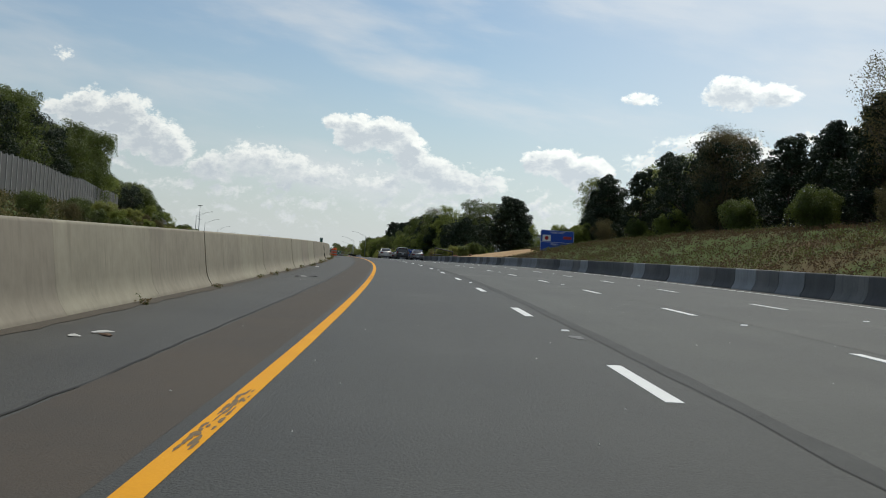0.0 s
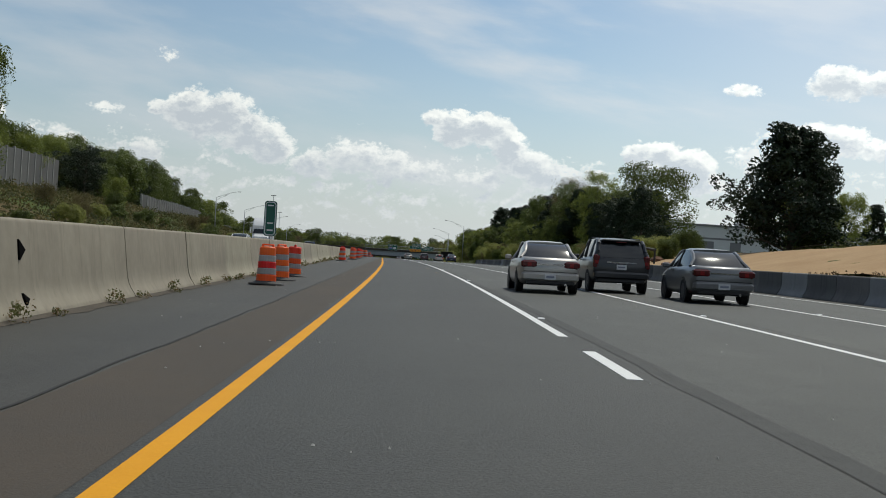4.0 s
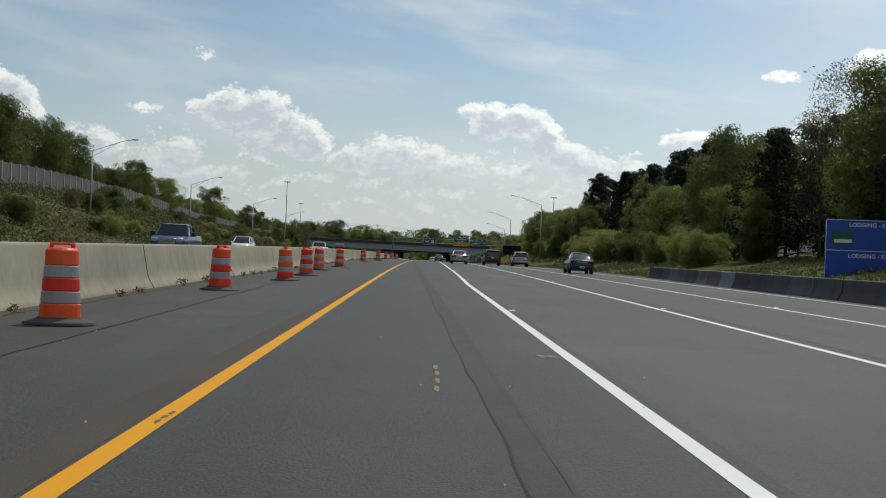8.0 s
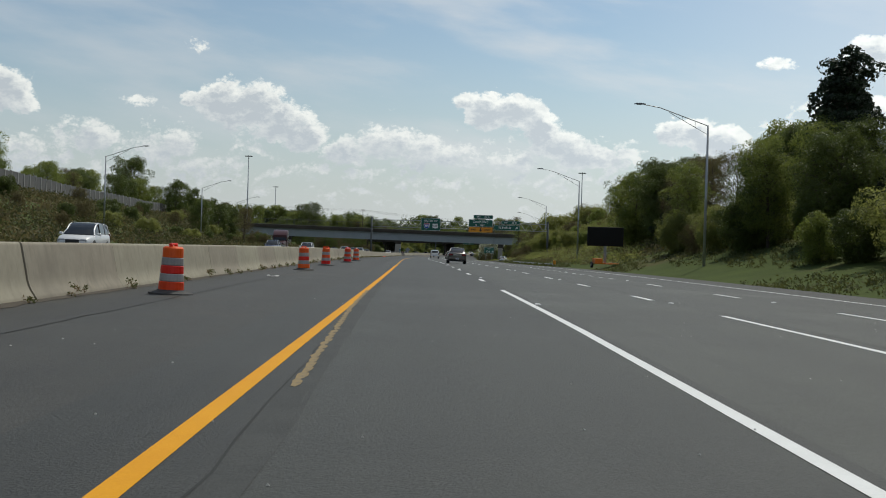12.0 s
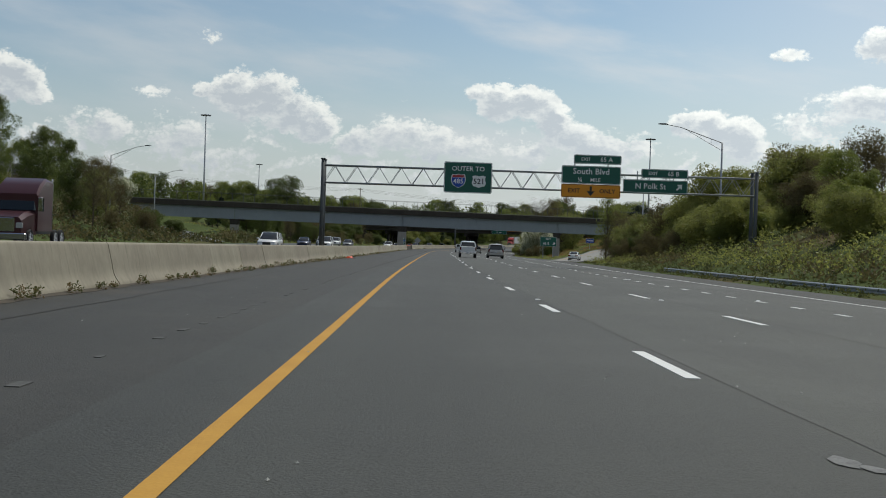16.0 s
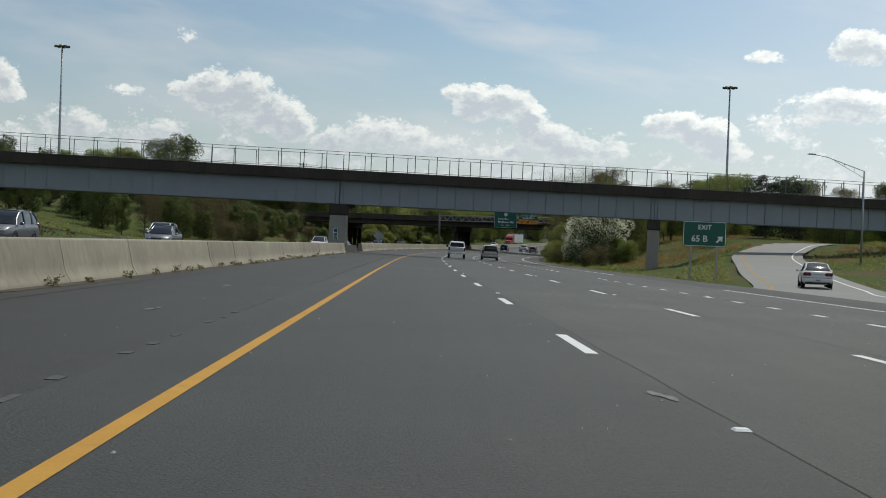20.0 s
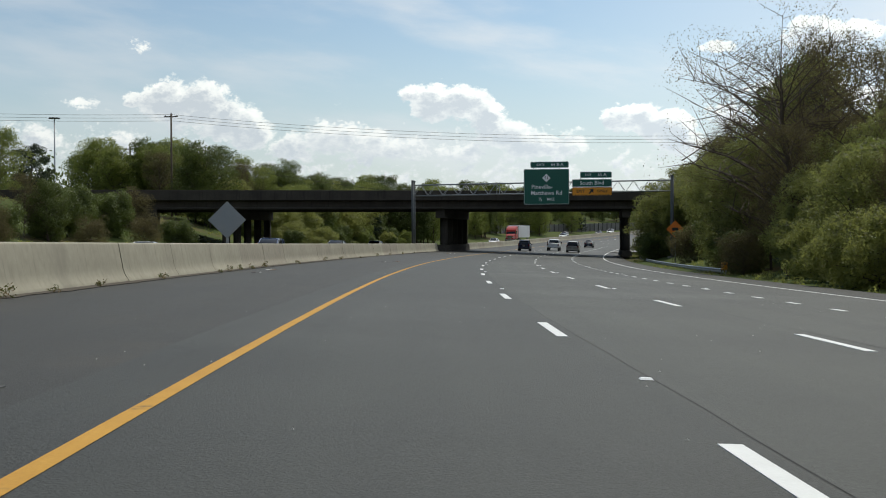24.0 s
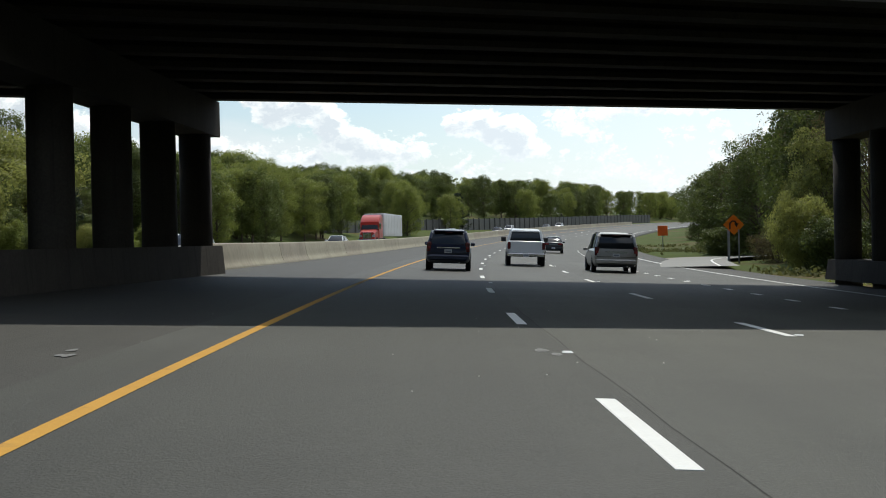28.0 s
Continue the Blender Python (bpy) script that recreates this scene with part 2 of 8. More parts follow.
def leaf_material(name, a, b_, shine=0.45, through=0.25):
    """Leaves: colour differs from clump to clump, and a little light comes through."""
    m = bpy.data.materials.new(name)
    m.use_nodes = True
    t = m.node_tree
    t.nodes.clear()
    k = Nodes(t)
    co = k.n("TexCoord").outputs["Object"]
    isl = k.n("NewGeometry").outputs["Random Per Island"]
    ob = k.n("ObjectInfo").outputs["Random"]
    tuft = k.ramp(k.noise(co, 0.75, 3.0, 0.6), 0.34, 0.68)
    f = k.math("ADD", k.math("MULTIPLY", tuft, 0.55), k.math("ADD", k.math("MULTIPLY", isl, 0.15), k.math("MULTIPLY", ob, 0.30)))
    col = k.mix(f, a, b_)
    dif = k.n("BsdfPrincipled", Roughness=shine)
    k.put(dif.inputs["Base Color"], col)
    dif.inputs["Specular IOR Level"].default_value = 0.34
    tr = k.n("BsdfTranslucent")
    k.put(tr.inputs["Color"], k.mix(0.5, col, tuple(min(1.0, 1.6 * c) for c in b_)))
    mixer = k.n("MixShader")
    mixer.inputs[0].default_value = through
    t.links.new(dif.outputs[0], mixer.inputs[1]), t.links.new(tr.outputs[0], mixer.inputs[2])
    t.links.new(mixer.outputs[0], k.n("OutputMaterial").inputs[0])
    return m


def glow(name, colour, strength):
    m = bpy.data.materials.new(name)
    m.use_nodes = True
    b = m.node_tree.nodes["Principled BSDF"]
    b.inputs["Base Color"].default_value = (*colour, 1)
    b.inputs["Emission Color"].default_value = (*colour, 1)
    b.inputs["Emission Strength"].default_value = strength
    return m


def asphalt(name, k, warm=1.0, **more):
    """Worn asphalt with stones in it; k scales how pale it is."""
    c = lambda r, g, b: (r * k * warm, g * k, b * k / warm)
    return material(name, c(0.0405, 0.0415, 0.0322), 0.66, dark=c(0.0198, 0.0202, 0.0154), scale=0.25, fine=30.0, amount=1.2, bump=0.55, bump_scale=45.0, spec=0.40, dirt=c(0.052, 0.052, 0.044), dirt_scale=0.10, dirt_low=0.5, tracks=0.42, grit=0.6, **more)


# paving tones differ, and also hold the sun's glare rising to the right
ASPHALT = asphalt("asphalt", 1.12)
LANE_ASPHALT = asphalt("left_lane_low_glare", 0.72)
DARK_ASPHALT = asphalt("low_glare_asphalt", 0.60, 1.02)
SHOULDER = material("shoulder_asphalt", (0.0450, 0.0425, 0.0345), 0.69, dark=(0.0255, 0.0242, 0.0198), scale=0.35, fine=30.0, amount=1.2, bump=0.55, bump_scale=45.0, spec=0.36, dirt=(0.062, 0.052, 0.039), dirt_scale=0.25, dirt_low=0.55, tracks=0.40, grit=0.5, fade=(380, 560, 0.68))
SEAM = material("seam_tar", (0.034, 0.034, 0.031), 0.82, dark=(0.017, 0.017, 0.0155), scale=2.0, bump=0.2, spec=0.25, amount=1.0)
TAR_BAND = material("worn_seam_band", (0.050, 0.051, 0.0455), 0.75, dark=(0.025, 0.0255, 0.023), scale=1.6, fine=38.0, amount=1.0, bump=0.4, bump_scale=55.0, spec=0.32)
YELLOW = material("yellow_paint", (0.75, 0.35, 0.012), 0.75, dark=(0.62, 0.26, 0.004), scale=1.5, fine=40.0, amount=0.6, bump=0.1, spec=0.15, dirt=(0.40, 0.20, 0.03), dirt_scale=1.8, dirt_low=0.64)
WHITE_PAINT = material("white_road_paint", (0.78, 0.78, 0.75), 0.6, dark=(0.60, 0.60, 0.57), scale=2.0, fine=40.0, amount=0.6, dirt=(0.32, 0.32, 0.31), dirt_scale=3.0, dirt_low=0.66)
WORN_WHITE = material("worn_white_paint", (0.20, 0.20, 0.19), 0.8, dark=(0.08, 0.08, 0.08), scale=6.0, fine=50.0, amount=1.0)
CONCRETE = material("barrier_concrete", (0.385, 0.350, 0.268), 0.9, dark=(0.235, 0.213, 0.165), scale=0.55, fine=4.0, amount=0.62, bump=0.06, bump_scale=12.0, streak=0.9, spec=0.2, vary=0.18, dirt=(0.255, 0.232, 0.182), dirt_scale=0.42, dirt_low=0.52)
JOINT = material("joint_shadow_concrete", (0.045, 0.042, 0.036), 0.95, scale=2.0, spec=0.1)
PALE_PRECAST = material("pale_precast_concrete", (0.36, 0.355, 0.34), 0.9, dark=(0.20, 0.20, 0.19), scale=0.9, fine=25.0, amount=0.8, bump=0.4, streak=0.8, spec=0.2, vary=0.35)
DARK_PRECAST = material("dark_precast_concrete", (0.145, 0.138, 0.126), 0.9, dark=(0.075, 0.072, 0.068), scale=0.9, fine=25.0, amount=0.8, bump=0.4, streak=0.9, spec=0.2, vary=0.35)
OLD_EDGE_YELLOW = material("faded_yellow_paint", (0.56, 0.31, 0.060), 0.8, dark=(0.42, 0.22, 0.045), scale=1.5, fine=40.0, amount=0.7, bump=0.1, spec=0.15, dirt=(0.20, 0.13, 0.06), dirt_scale=2.2, dirt_low=0.60)
OLD_CONCRETE = material("weathered_concrete", (0.24, 0.225, 0.20), 0.9, dark=(0.11, 0.105, 0.10), scale=0.7, fine=25.0, amount=0.9, bump=0.4, streak=0.9, spec=0.2, vary=0.30)
# stained bridge concrete; its base also holds shade of undersides and backlit faces
STAINED_SHADE_CONCRETE = material("stained_shade_concrete", (0.068, 0.060, 0.050), 0.92, dark=(0.028, 0.025, 0.022), scale=0.5, fine=18.0, amount=0.9, bump=0.3, streak=0.9, spec=0.2)
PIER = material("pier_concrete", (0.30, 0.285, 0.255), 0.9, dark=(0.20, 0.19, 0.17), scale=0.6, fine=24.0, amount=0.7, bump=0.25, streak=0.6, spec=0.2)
GIRDER = material("painted_girder", (0.25, 0.285, 0.305), 0.6, dark=(0.18, 0.205, 0.225), scale=0.5, fine=15.0, amount=0.5, streak=0.5)
RUST = material("rusty_steel", (0.12, 0.06, 0.035), 0.85, dark=(0.06, 0.035, 0.025), scale=2.0)
GALV = material("galvanised_steel", (0.42, 0.43, 0.44), 0.5, 0.7, dark=(0.30, 0.31, 0.32), scale=3.0, fine=40.0, amount=0.5)
DARK_STEEL = material("weathered_sign_steel", (0.105, 0.112, 0.112), 0.6, 0.3, scale=2.0)
CAP_GREY = material("grey_cap", (0.16, 0.16, 0.17), 0.6)
WOODPOLE = material("pole_wood", (0.10, 0.075, 0.055), 0.9, scale=3.0, streak=0.5)
SIGN_GREEN = material("sign_green", (0.006, 0.105, 0.070), 0.45, dark=(0.005, 0.085, 0.058), scale=1.0, amount=0.3)
SIGN_WHITE = material("sign_white", (0.80, 0.81, 0.80), 0.5, dark=(0.70, 0.71, 0.70), scale=2.0, amount=0.3)
SIGN_BLUE = material("sign_blue", (0.012, 0.075, 0.42), 0.45, dark=(0.010, 0.06, 0.34), scale=1.0, amount=0.3)
SIGN_RED = material("sign_red", (0.42, 0.035, 0.04), 0.45, scale=1.0, amount=0.2)
SIGN_YELLOW = material("sign_amber", (0.80, 0.31, 0.008), 0.5, dark=(0.66, 0.25, 0.008), scale=1.0, amount=0.3)
SIGN_BLACK = material("sign_black", (0.015, 0.015, 0.015), 0.5)
SIGN_ORANGE = material("work_sign_orange", (0.85, 0.22, 0.02), 0.5, scale=1.0, amount=0.2)
SIGN_BACK = material("bare_sign_back", (0.36, 0.37, 0.37), 0.45, 0.6, dark=(0.28, 0.29, 0.29), scale=1.5)
DRUM_ORANGE = material("drum_orange", (0.88, 0.070, 0.006), 0.45, dark=(0.66, 0.045, 0.006), scale=4.0, amount=0.5, vary=0.2)
DRUM_WHITE = material("drum_reflective_white", (0.40, 0.385, 0.37), 0.45, dark=(0.26, 0.25, 0.24), scale=5.0, amount=0.7, vary=0.2)
RUBBER = material("black_rubber", (0.018, 0.018, 0.018), 0.9, scale=8.0, spec=0.15)
GRASS = material("verge_grass", (0.080, 0.105, 0.026), 0.95, dark=(0.045, 0.060, 0.018), scale=0.35, fine=9.0, amount=0.9, bump=0.9, bump_scale=6.0, spec=0.1, dirt=(0.115, 0.078, 0.040), dirt_scale=0.05, dirt_low=0.49)
BARE_EARTH = material("bare_red_clay", (0.46, 0.32, 0.18), 0.95, dark=(0.32, 0.20, 0.105), scale=0.3, fine=8.0, amount=0.9, bump=0.6, bump_scale=3.0, spec=0.1)
WALL_POST = material("noise_wall_post", (0.32, 0.31, 0.29), 0.9, dark=(0.26, 0.25, 0.235), scale=0.8, fine=12.0, amount=0.6, bump=0.2, streak=0.3)
NOISE_WALL = material("noise_wall_panel", (0.120, 0.117, 0.110), 0.9, dark=(0.075, 0.072, 0.068), scale=0.6, fine=12.0, amount=0.6, bump=0.3, vary=0.15, streak=0.4)
BARK = material("bark", (0.10, 0.075, 0.055), 0.95, dark=(0.05, 0.038, 0.03), scale=3.0, fine=20.0, bump=0.5)
LEAF_PINE = leaf_material("pine_needles", (0.010, 0.020, 0.008), (0.026, 0.044, 0.014), 0.6, 0.08)
LEAF_MID = leaf_material("oak_leaves", (0.040, 0.056, 0.013), (0.125, 0.155, 0.034), 0.52, 0.36)
LEAF_SPRING = leaf_material("spring_leaves", (0.105, 0.135, 0.026), (0.225, 0.255, 0.056), 0.52, 0.45)
LEAF_BROWN = leaf_material("bud_twigs", (0.070, 0.055, 0.028), (0.170, 0.145, 0.060), 0.85, 0.3)
LEAF_VINE = leaf_material("vine_leaves", (0.085, 0.098, 0.026), (0.290, 0.300, 0.082), 0.52, 0.50)
LEAF_SMALL = leaf_material("small_leaves", (0.062, 0.076, 0.022), (0.265, 0.280, 0.078), 0.52, 0.48)
BLOSSOM = leaf_material("white_blossom", (0.50, 0.50, 0.30), (0.80, 0.79, 0.58), 0.6, 0.45)
WEED = leaf_material("weed_leaves", (0.060, 0.072, 0.022), (0.130, 0.132, 0.045), 0.8, 0.35)
STRAW = leaf_material("dry_grass", (0.16, 0.12, 0.06), (0.26, 0.19, 0.10), 0.8, 0.2)
METAL_WALL = material("warehouse_wall", (0.50, 0.51, 0.52), 0.7, dark=(0.42, 0.43, 0.44), scale=0.3, streak=0.3)



# ---- mesh helpers ----
class Geo:
    """Collects vertices and faces of one mesh."""

    def __init__(self):
        self.v, self.f = [], []

    def add(self, pts, faces):
        o = len(self.v)
        self.v += [tuple(p) for p in pts]
        self.f += [tuple(i + o for i in q) for q in faces]
        return self

    def box(self, x0, x1, y0, y1, z0, z1, bevel=0.0, m=None):
        """A block with its upright edges and rims chamfered by bevel."""
        b = bevel
        if not b:
            p = [(x, y, z) for z in (z0, z1) for x, y in ((x0, y0), (x1, y0), (x1, y1), (x0, y1))]
            q = [(3, 2, 1, 0), (4, 5, 6, 7), (0, 1, 5, 4), (1, 2, 6, 5), (2, 3, 7, 6), (3, 0, 4, 7)]
        else:
            p = []
            for z, i in ((z0, b), (z0 + b, 0), (z1 - b, 0), (z1, b)):
                a0, a1, c0, c1 = x0 + i, x1 - i, y0 + i, y1 - i
                p += [(a0 + b, c0, z), (a1 - b, c0, z), (a1, c0 + b, z), (a1, c1 - b, z), (a1 - b, c1, z), (a0 + b, c1, z), (a0, c1 - b, z), (a0, c0 + b, z)]
            q = [tuple(range(7, -1, -1)), tuple(range(24, 32))]
            q += [(8 * r + i, 8 * r + (i + 1) % 8, 8 * r + 8 + (i + 1) % 8, 8 * r + 8 + i) for r in range(3) for i in range(8)]
        if m is not None:
            p = [m @ Vector(a) for a in p]
        return self.add(p, q)

    def tube(self, a, b, r0, r1=None, n=8, cap=True):
        a, b = Vector(a), Vector(b)
        r1 = r0 if r1 is None else r1
        w = (b - a).normalized()
        u = w.orthogonal().normalized()
        v = w.cross(u)
        ring = [(math.cos(2 * math.pi * i / n), math.sin(2 * math.pi * i / n)) for i in range(n)]
        p = [c + (u * x + v * y) * r for c, r in ((a, r0), (b, r1)) for x, y in ring]
        q = [(i, (i + 1) % n, n + (i + 1) % n, n + i) for i in range(n)]
        if cap:
            q += [tuple(range(n - 1, -1, -1)), tuple(range(n, 2 * n))]
        return self.add(p, q)

    def turned(self, prof, n=20, cap=True):
        """A body of revolution about z from (radius, height) pairs."""
        p = [(r * math.cos(2 * math.pi * i / n), r * math.sin(2 * math.pi * i / n), z) for r, z in prof for i in range(n)]
        q = [(j * n + i, j * n + (i + 1) % n, (j + 1) * n + (i + 1) % n, (j + 1) * n + i) for j in range(len(prof) - 1) for i in range(n)]
        if cap:
            q += [tuple(range(n - 1, -1, -1)), tuple(range((len(prof) - 1) * n, len(prof) * n))]
        return self.add(p, q)

    def sweep(self, rings, closed=True, caps=True):
        """Joins equal rings of points into a skin."""
        n = len(rings[0])
        p = [v for r in rings for v in r]
        e = n if closed else n - 1
        q = [(j * n + i, j * n + (i + 1) % n, (j + 1) * n + (i + 1) % n, (j + 1) * n + i) for j in range(len(rings) - 1) for i in range(e)]
        if closed and caps:
            q += [tuple(range(n - 1, -1, -1)), tuple(range((len(rings) - 1) * n, len(rings) * n))]
        return self.add(p, q)

    def prism(self, outline, y0, y1):
        """An outline in x, z drawn out along y."""
        return self.sweep([[(x, y0, z) for x, z in outline], [(x, y1, z) for x, z in outline]])

    def mesh(self, name, mat, smooth=False):
        me = bpy.data.meshes.new(name)
        me.from_pydata(self.v, [], self.f)
        me.materials.append(mat)
        if smooth:
            me.shade_smooth()
        me.update()
        return me


def part(name, geo, mat, parent=None, label="", smooth=False, m=None):
    """ONE mesh object, under a thing or a part when a parent is given."""
    ob = new(name, geo if isinstance(geo, bpy.types.Mesh) else geo.mesh(name, mat, smooth))
    if parent is not None:
        ob.parent = parent
    if m is not None:
        ob.matrix_basis = m
    if label:
        ob["label"] = label
    return ob


def thing(name, label, category, group="", m=None, kind=""):
    ob = new(name)
    ob.empty_display_size = 0.3
    if m is not None:
        ob.matrix_basis = m
    return tagged(ob, label, category, group, kind)


# ---- the road's line: metres along the yellow edge line, heading (degrees, left is +), grade (%), crossfall (degrees, right side down is +) ----
LINE = [(0, -5.67, 2.05, -0.85), (40, -4.30, 1.78, -0.85), (80, -2.92, 1.51, -0.82), (120, -1.63, 1.27, -0.80), (160, -0.64, 1.09, -0.48), (200, 0.10, 0.86, -0.28), (240, 0.57, 0.58, -0.08), 
        (280, 0.74, 0.43, 0.11), (320, 0.71, 0.30, 0.30), (360, 0.58, 0.11, 0.45), (400, 0.44, -0.10, 0.56), (440, 0.49, -0.29, 0.66), (480, 0.71, -0.43, 0.76), (520, 0.90, -0.60, 0.87), 
        (560, 0.96, -0.86, 0.97), (600, 0.84, -1.02, 1.08), (640, 0.48, -0.92, 1.04), (680, 0.18, -0.81, 0.97), (720, 0.15, -0.85, 0.92), (760, 0.17, -0.89, 1.19), (800, -0.13, -0.86, 1.46), 
        (840, -0.96, -0.82, 1.78), (880, -2.28, -0.78, 2.11), (920, -4.12, -0.70, 2.40), (960, -6.30, -0.60, 2.70), (1004, -8.59, -0.49, 2.80), 
        (1100, -13.6, 0.6, 2.6), (1200, -18.9, 1.6, 2.6), (1450, -31.0, 1.9, 2.0), (1700, -34.0, 0.5, 0.0)]
S0, S1 = -160, 4200
_s = np.arange(S0, S1 + 1.0, 1.0)
_h = np.radians(np.interp(_s, [r[0] for r in LINE], [r[1] for r in LINE]))
_h[_s < 0] += np.radians(_s[_s < 0] * -0.03)
_g = np.interp(_s, [r[0] for r in LINE], [r[2] for r in LINE]) / 100
_b = np.tan(np.radians(np.interp(_s, [r[0] for r in LINE], [r[3] for r in LINE])))
_x, _y, _z = np.cumsum(-np.sin(_h)), np.cumsum(np.cos(_h)), np.cumsum(_g)
_i0 = int(-S0)
_x, _y, _z = _x - _x[_i0] - 1.234, _y - _y[_i0] + 0.12, _z - _z[_i0] - 1.13


def line(s):
    return [float(np.interp(s, _s, a)) for a in (_x, _y, _z, _h, _b)]


def at(s, d, h=0.0):
    """The point s metres along, d metres right of the yellow line, h above the pavement's plane."""
    x, y, z, a, b = line(s)
    if d < -6.4 and s > 840:
        h -= (-6.4 - max(d, -28.0)) * b * 1.7 * min(1.0, (s - 840) / 50.0)
    return Vector((x + d * math.cos(a), y + d * math.sin(a), z - d * b + h))


def stand(s, d, h=0.0, turn=0.0, lean=False):
    """A pose there: x to the right, y along the road, z up (with the pavement, if lean)."""
    x, y, z, a, b = line(s)
    m = Matrix.Translation(at(s, d, h)) @ Matrix.Rotation(a + radians(turn), 4, "Z")
    if lean:
        g = float(np.interp(s, _s, _g))
        flip = math.cos(radians(turn))
        m = m @ Matrix.Rotation(math.atan(b) * flip, 4, "Y") @ Matrix.Rotation(math.atan(g) * flip, 4, "X")
    return m


def tab(s, rows):
    return float(np.interp(s, [r[0] for r in rows], [r[1] for r in rows]))


BARRIER_D = [(-160, -3.07), (13, -3.07), (121, -3.1), (230, -3.65), (303, -4.0), (376, -4.35), (449, -4.75), (556, -4.9), (627, -5.0), (700, -4.95), (737, -5.1), (809, -5.25), (919, -5.9), (973, -5.75), (1015, -6.3), (1050, -5.6), (1090, -5.2), (1500, -5.0)]
BARRIER_H = [(-160, 1.24), (150, 1.25), (225, 1.03), (300, 0.96), (450, 0.94), (560, 0.89), (700, 0.87), (770, 0.92), (950, 1.02), (1500, 1.0)]
RIGHT_EDGE = [(-160, 15.5), (340, 15.6), (370, 16.6), (480, 17.6), (640, 17.6), (780, 18.4), (860, 17.4), (1000, 17.0), (1500, 16.0)]
OPP_EDGE = [(-160, -23.0), (300, -24.0), (500, -27.0), (700, -28.0), (900, -27.0), (1100, -26.0), (1500, -26.0)]


# ---- ground ----
LEFT_TOP = [(-160, 5.6), (180, 5.6), (364, 7.4), (400, 7.0), (440, 6.8), (560, 8.0), (700, 8.6), (812, 8.2), (850, 5.5), (1010, 6.5), (1060, 5.0), (1150, 3.0), (1500, 4.0)]
LEFT_FAR = [(-160, -48), (180, -48.5), (364, -56.5), (424, -52), (515, -57), (690, -71), (812, -76), (900, -88), (1010, -60), (1100, -50), (1500, -50)]
RIGHT_TOP = [(-160, 4.5), (150, 4.8), (225, 3.4), (300, 2.2), (350, 2.2), (500, 3.0), (560, 6.5), (700, 8.0), (745, 5.0), (775, 2.0), (840, 4.0), (875, 6.0), (920, 6.5), (1030, 7.5), (1060, 3.0), (1130, 1.5), (1500, 3.0)]
RIGHT_FAR = [(-160, 38), (150, 36), (225, 34), (300, 34), (400, 36), (560, 40), (700, 42), (760, 60), (840, 70), (900, 52), (1030, 36), (1130, 50), (1500, 45)]


RAMPS = [[(735, 16.9, -0.02), (770, 19.8, -0.08), (790, 25.0, 0.0), (810, 29.2, 0.6), (830, 33.6, 1.35), (850, 37.8, 2.4), (870, 43.8, 3.6), (890, 51.2, 5.0), (906, 61.0, 5.9), (918, 74.0, 6.6), (926, 92.0, 7.2)],
         [(760, -33.0, 0.0), (810, -45.0, 0.1), (850, -57.0, 0.8), (880, -67.0, 1.6), (903, -81.0, 2.5), (915, -98.0, 3.2), (918, -118.0, 3.8)],
         [(1075, 14.5, 0.0), (1096, 17.3, 0.0), (1107, 20.5, 0.05), (1114, 25.0, 0.15), (1119, 31.0, 0.3), (1123, 40.0, 0.5), (1126, 58.0, 0.8)]]


def ground(s, d):
    """Height of the ground against the pavement's plane; ramps are graded into it."""
    z = slope(s, d)
    for r in RAMPS:
        if r[0][0] - 4 <= s <= r[-1][0] + 12:
            ss, dd = [q[0] for q in r], [q[1] for q in r]
            c, h = float(np.interp(s, ss, dd)), float(np.interp(s, ss, [q[2] for q in r]))
            steep = abs(float(np.interp(s + 4, ss, dd)) - float(np.interp(s - 4, ss, dd))) / 8
            k = min(1.0, max(0.0, (abs(d - c) / math.sqrt(1 + steep * steep) - 4.6) / 5.0))
            z = (h - 0.12) * (1 - k) + z * k if not (tab(s, OPP_EDGE) - 1.2 <= d <= tab(s, RIGHT_EDGE) + 0.4) else z
    return z


def slope(s, d):
    e0, e1 = tab(s, OPP_EDGE) - 1.2, tab(s, RIGHT_EDGE) + 0.4
    if e0 <= d <= e1:
        return -0.22
    bump = noise.noise(Vector((s * 0.03, d * 0.05, 1.0))) * 0.5 + noise.noise(Vector((s * 0.11, d * 0.13, 4.0))) * 0.25
    if d < e0:
        f, top = (e0 - d) / (e0 - tab(s, LEFT_FAR)), tab(s, LEFT_TOP)
    else:
        f, top = (d - e1) / (tab(s, RIGHT_FAR) - e1), tab(s, RIGHT_TOP)
    k = min(1.0, max(0.0, f))
    k = k * k * (3 - 2 * k) * 0.6 + k * 0.4
    return -0.12 - (0.3 * min(1.0, (d - e1) / 2.0) if d > e1 else 0.0) + top * k + bump * min(1.0, f * 3) * 0.8 + max(0.0, min(f - 1, 6.0)) * 0.5


def earth(s, d, h=0.0):
    return at(s, d, ground(s, d) + h)


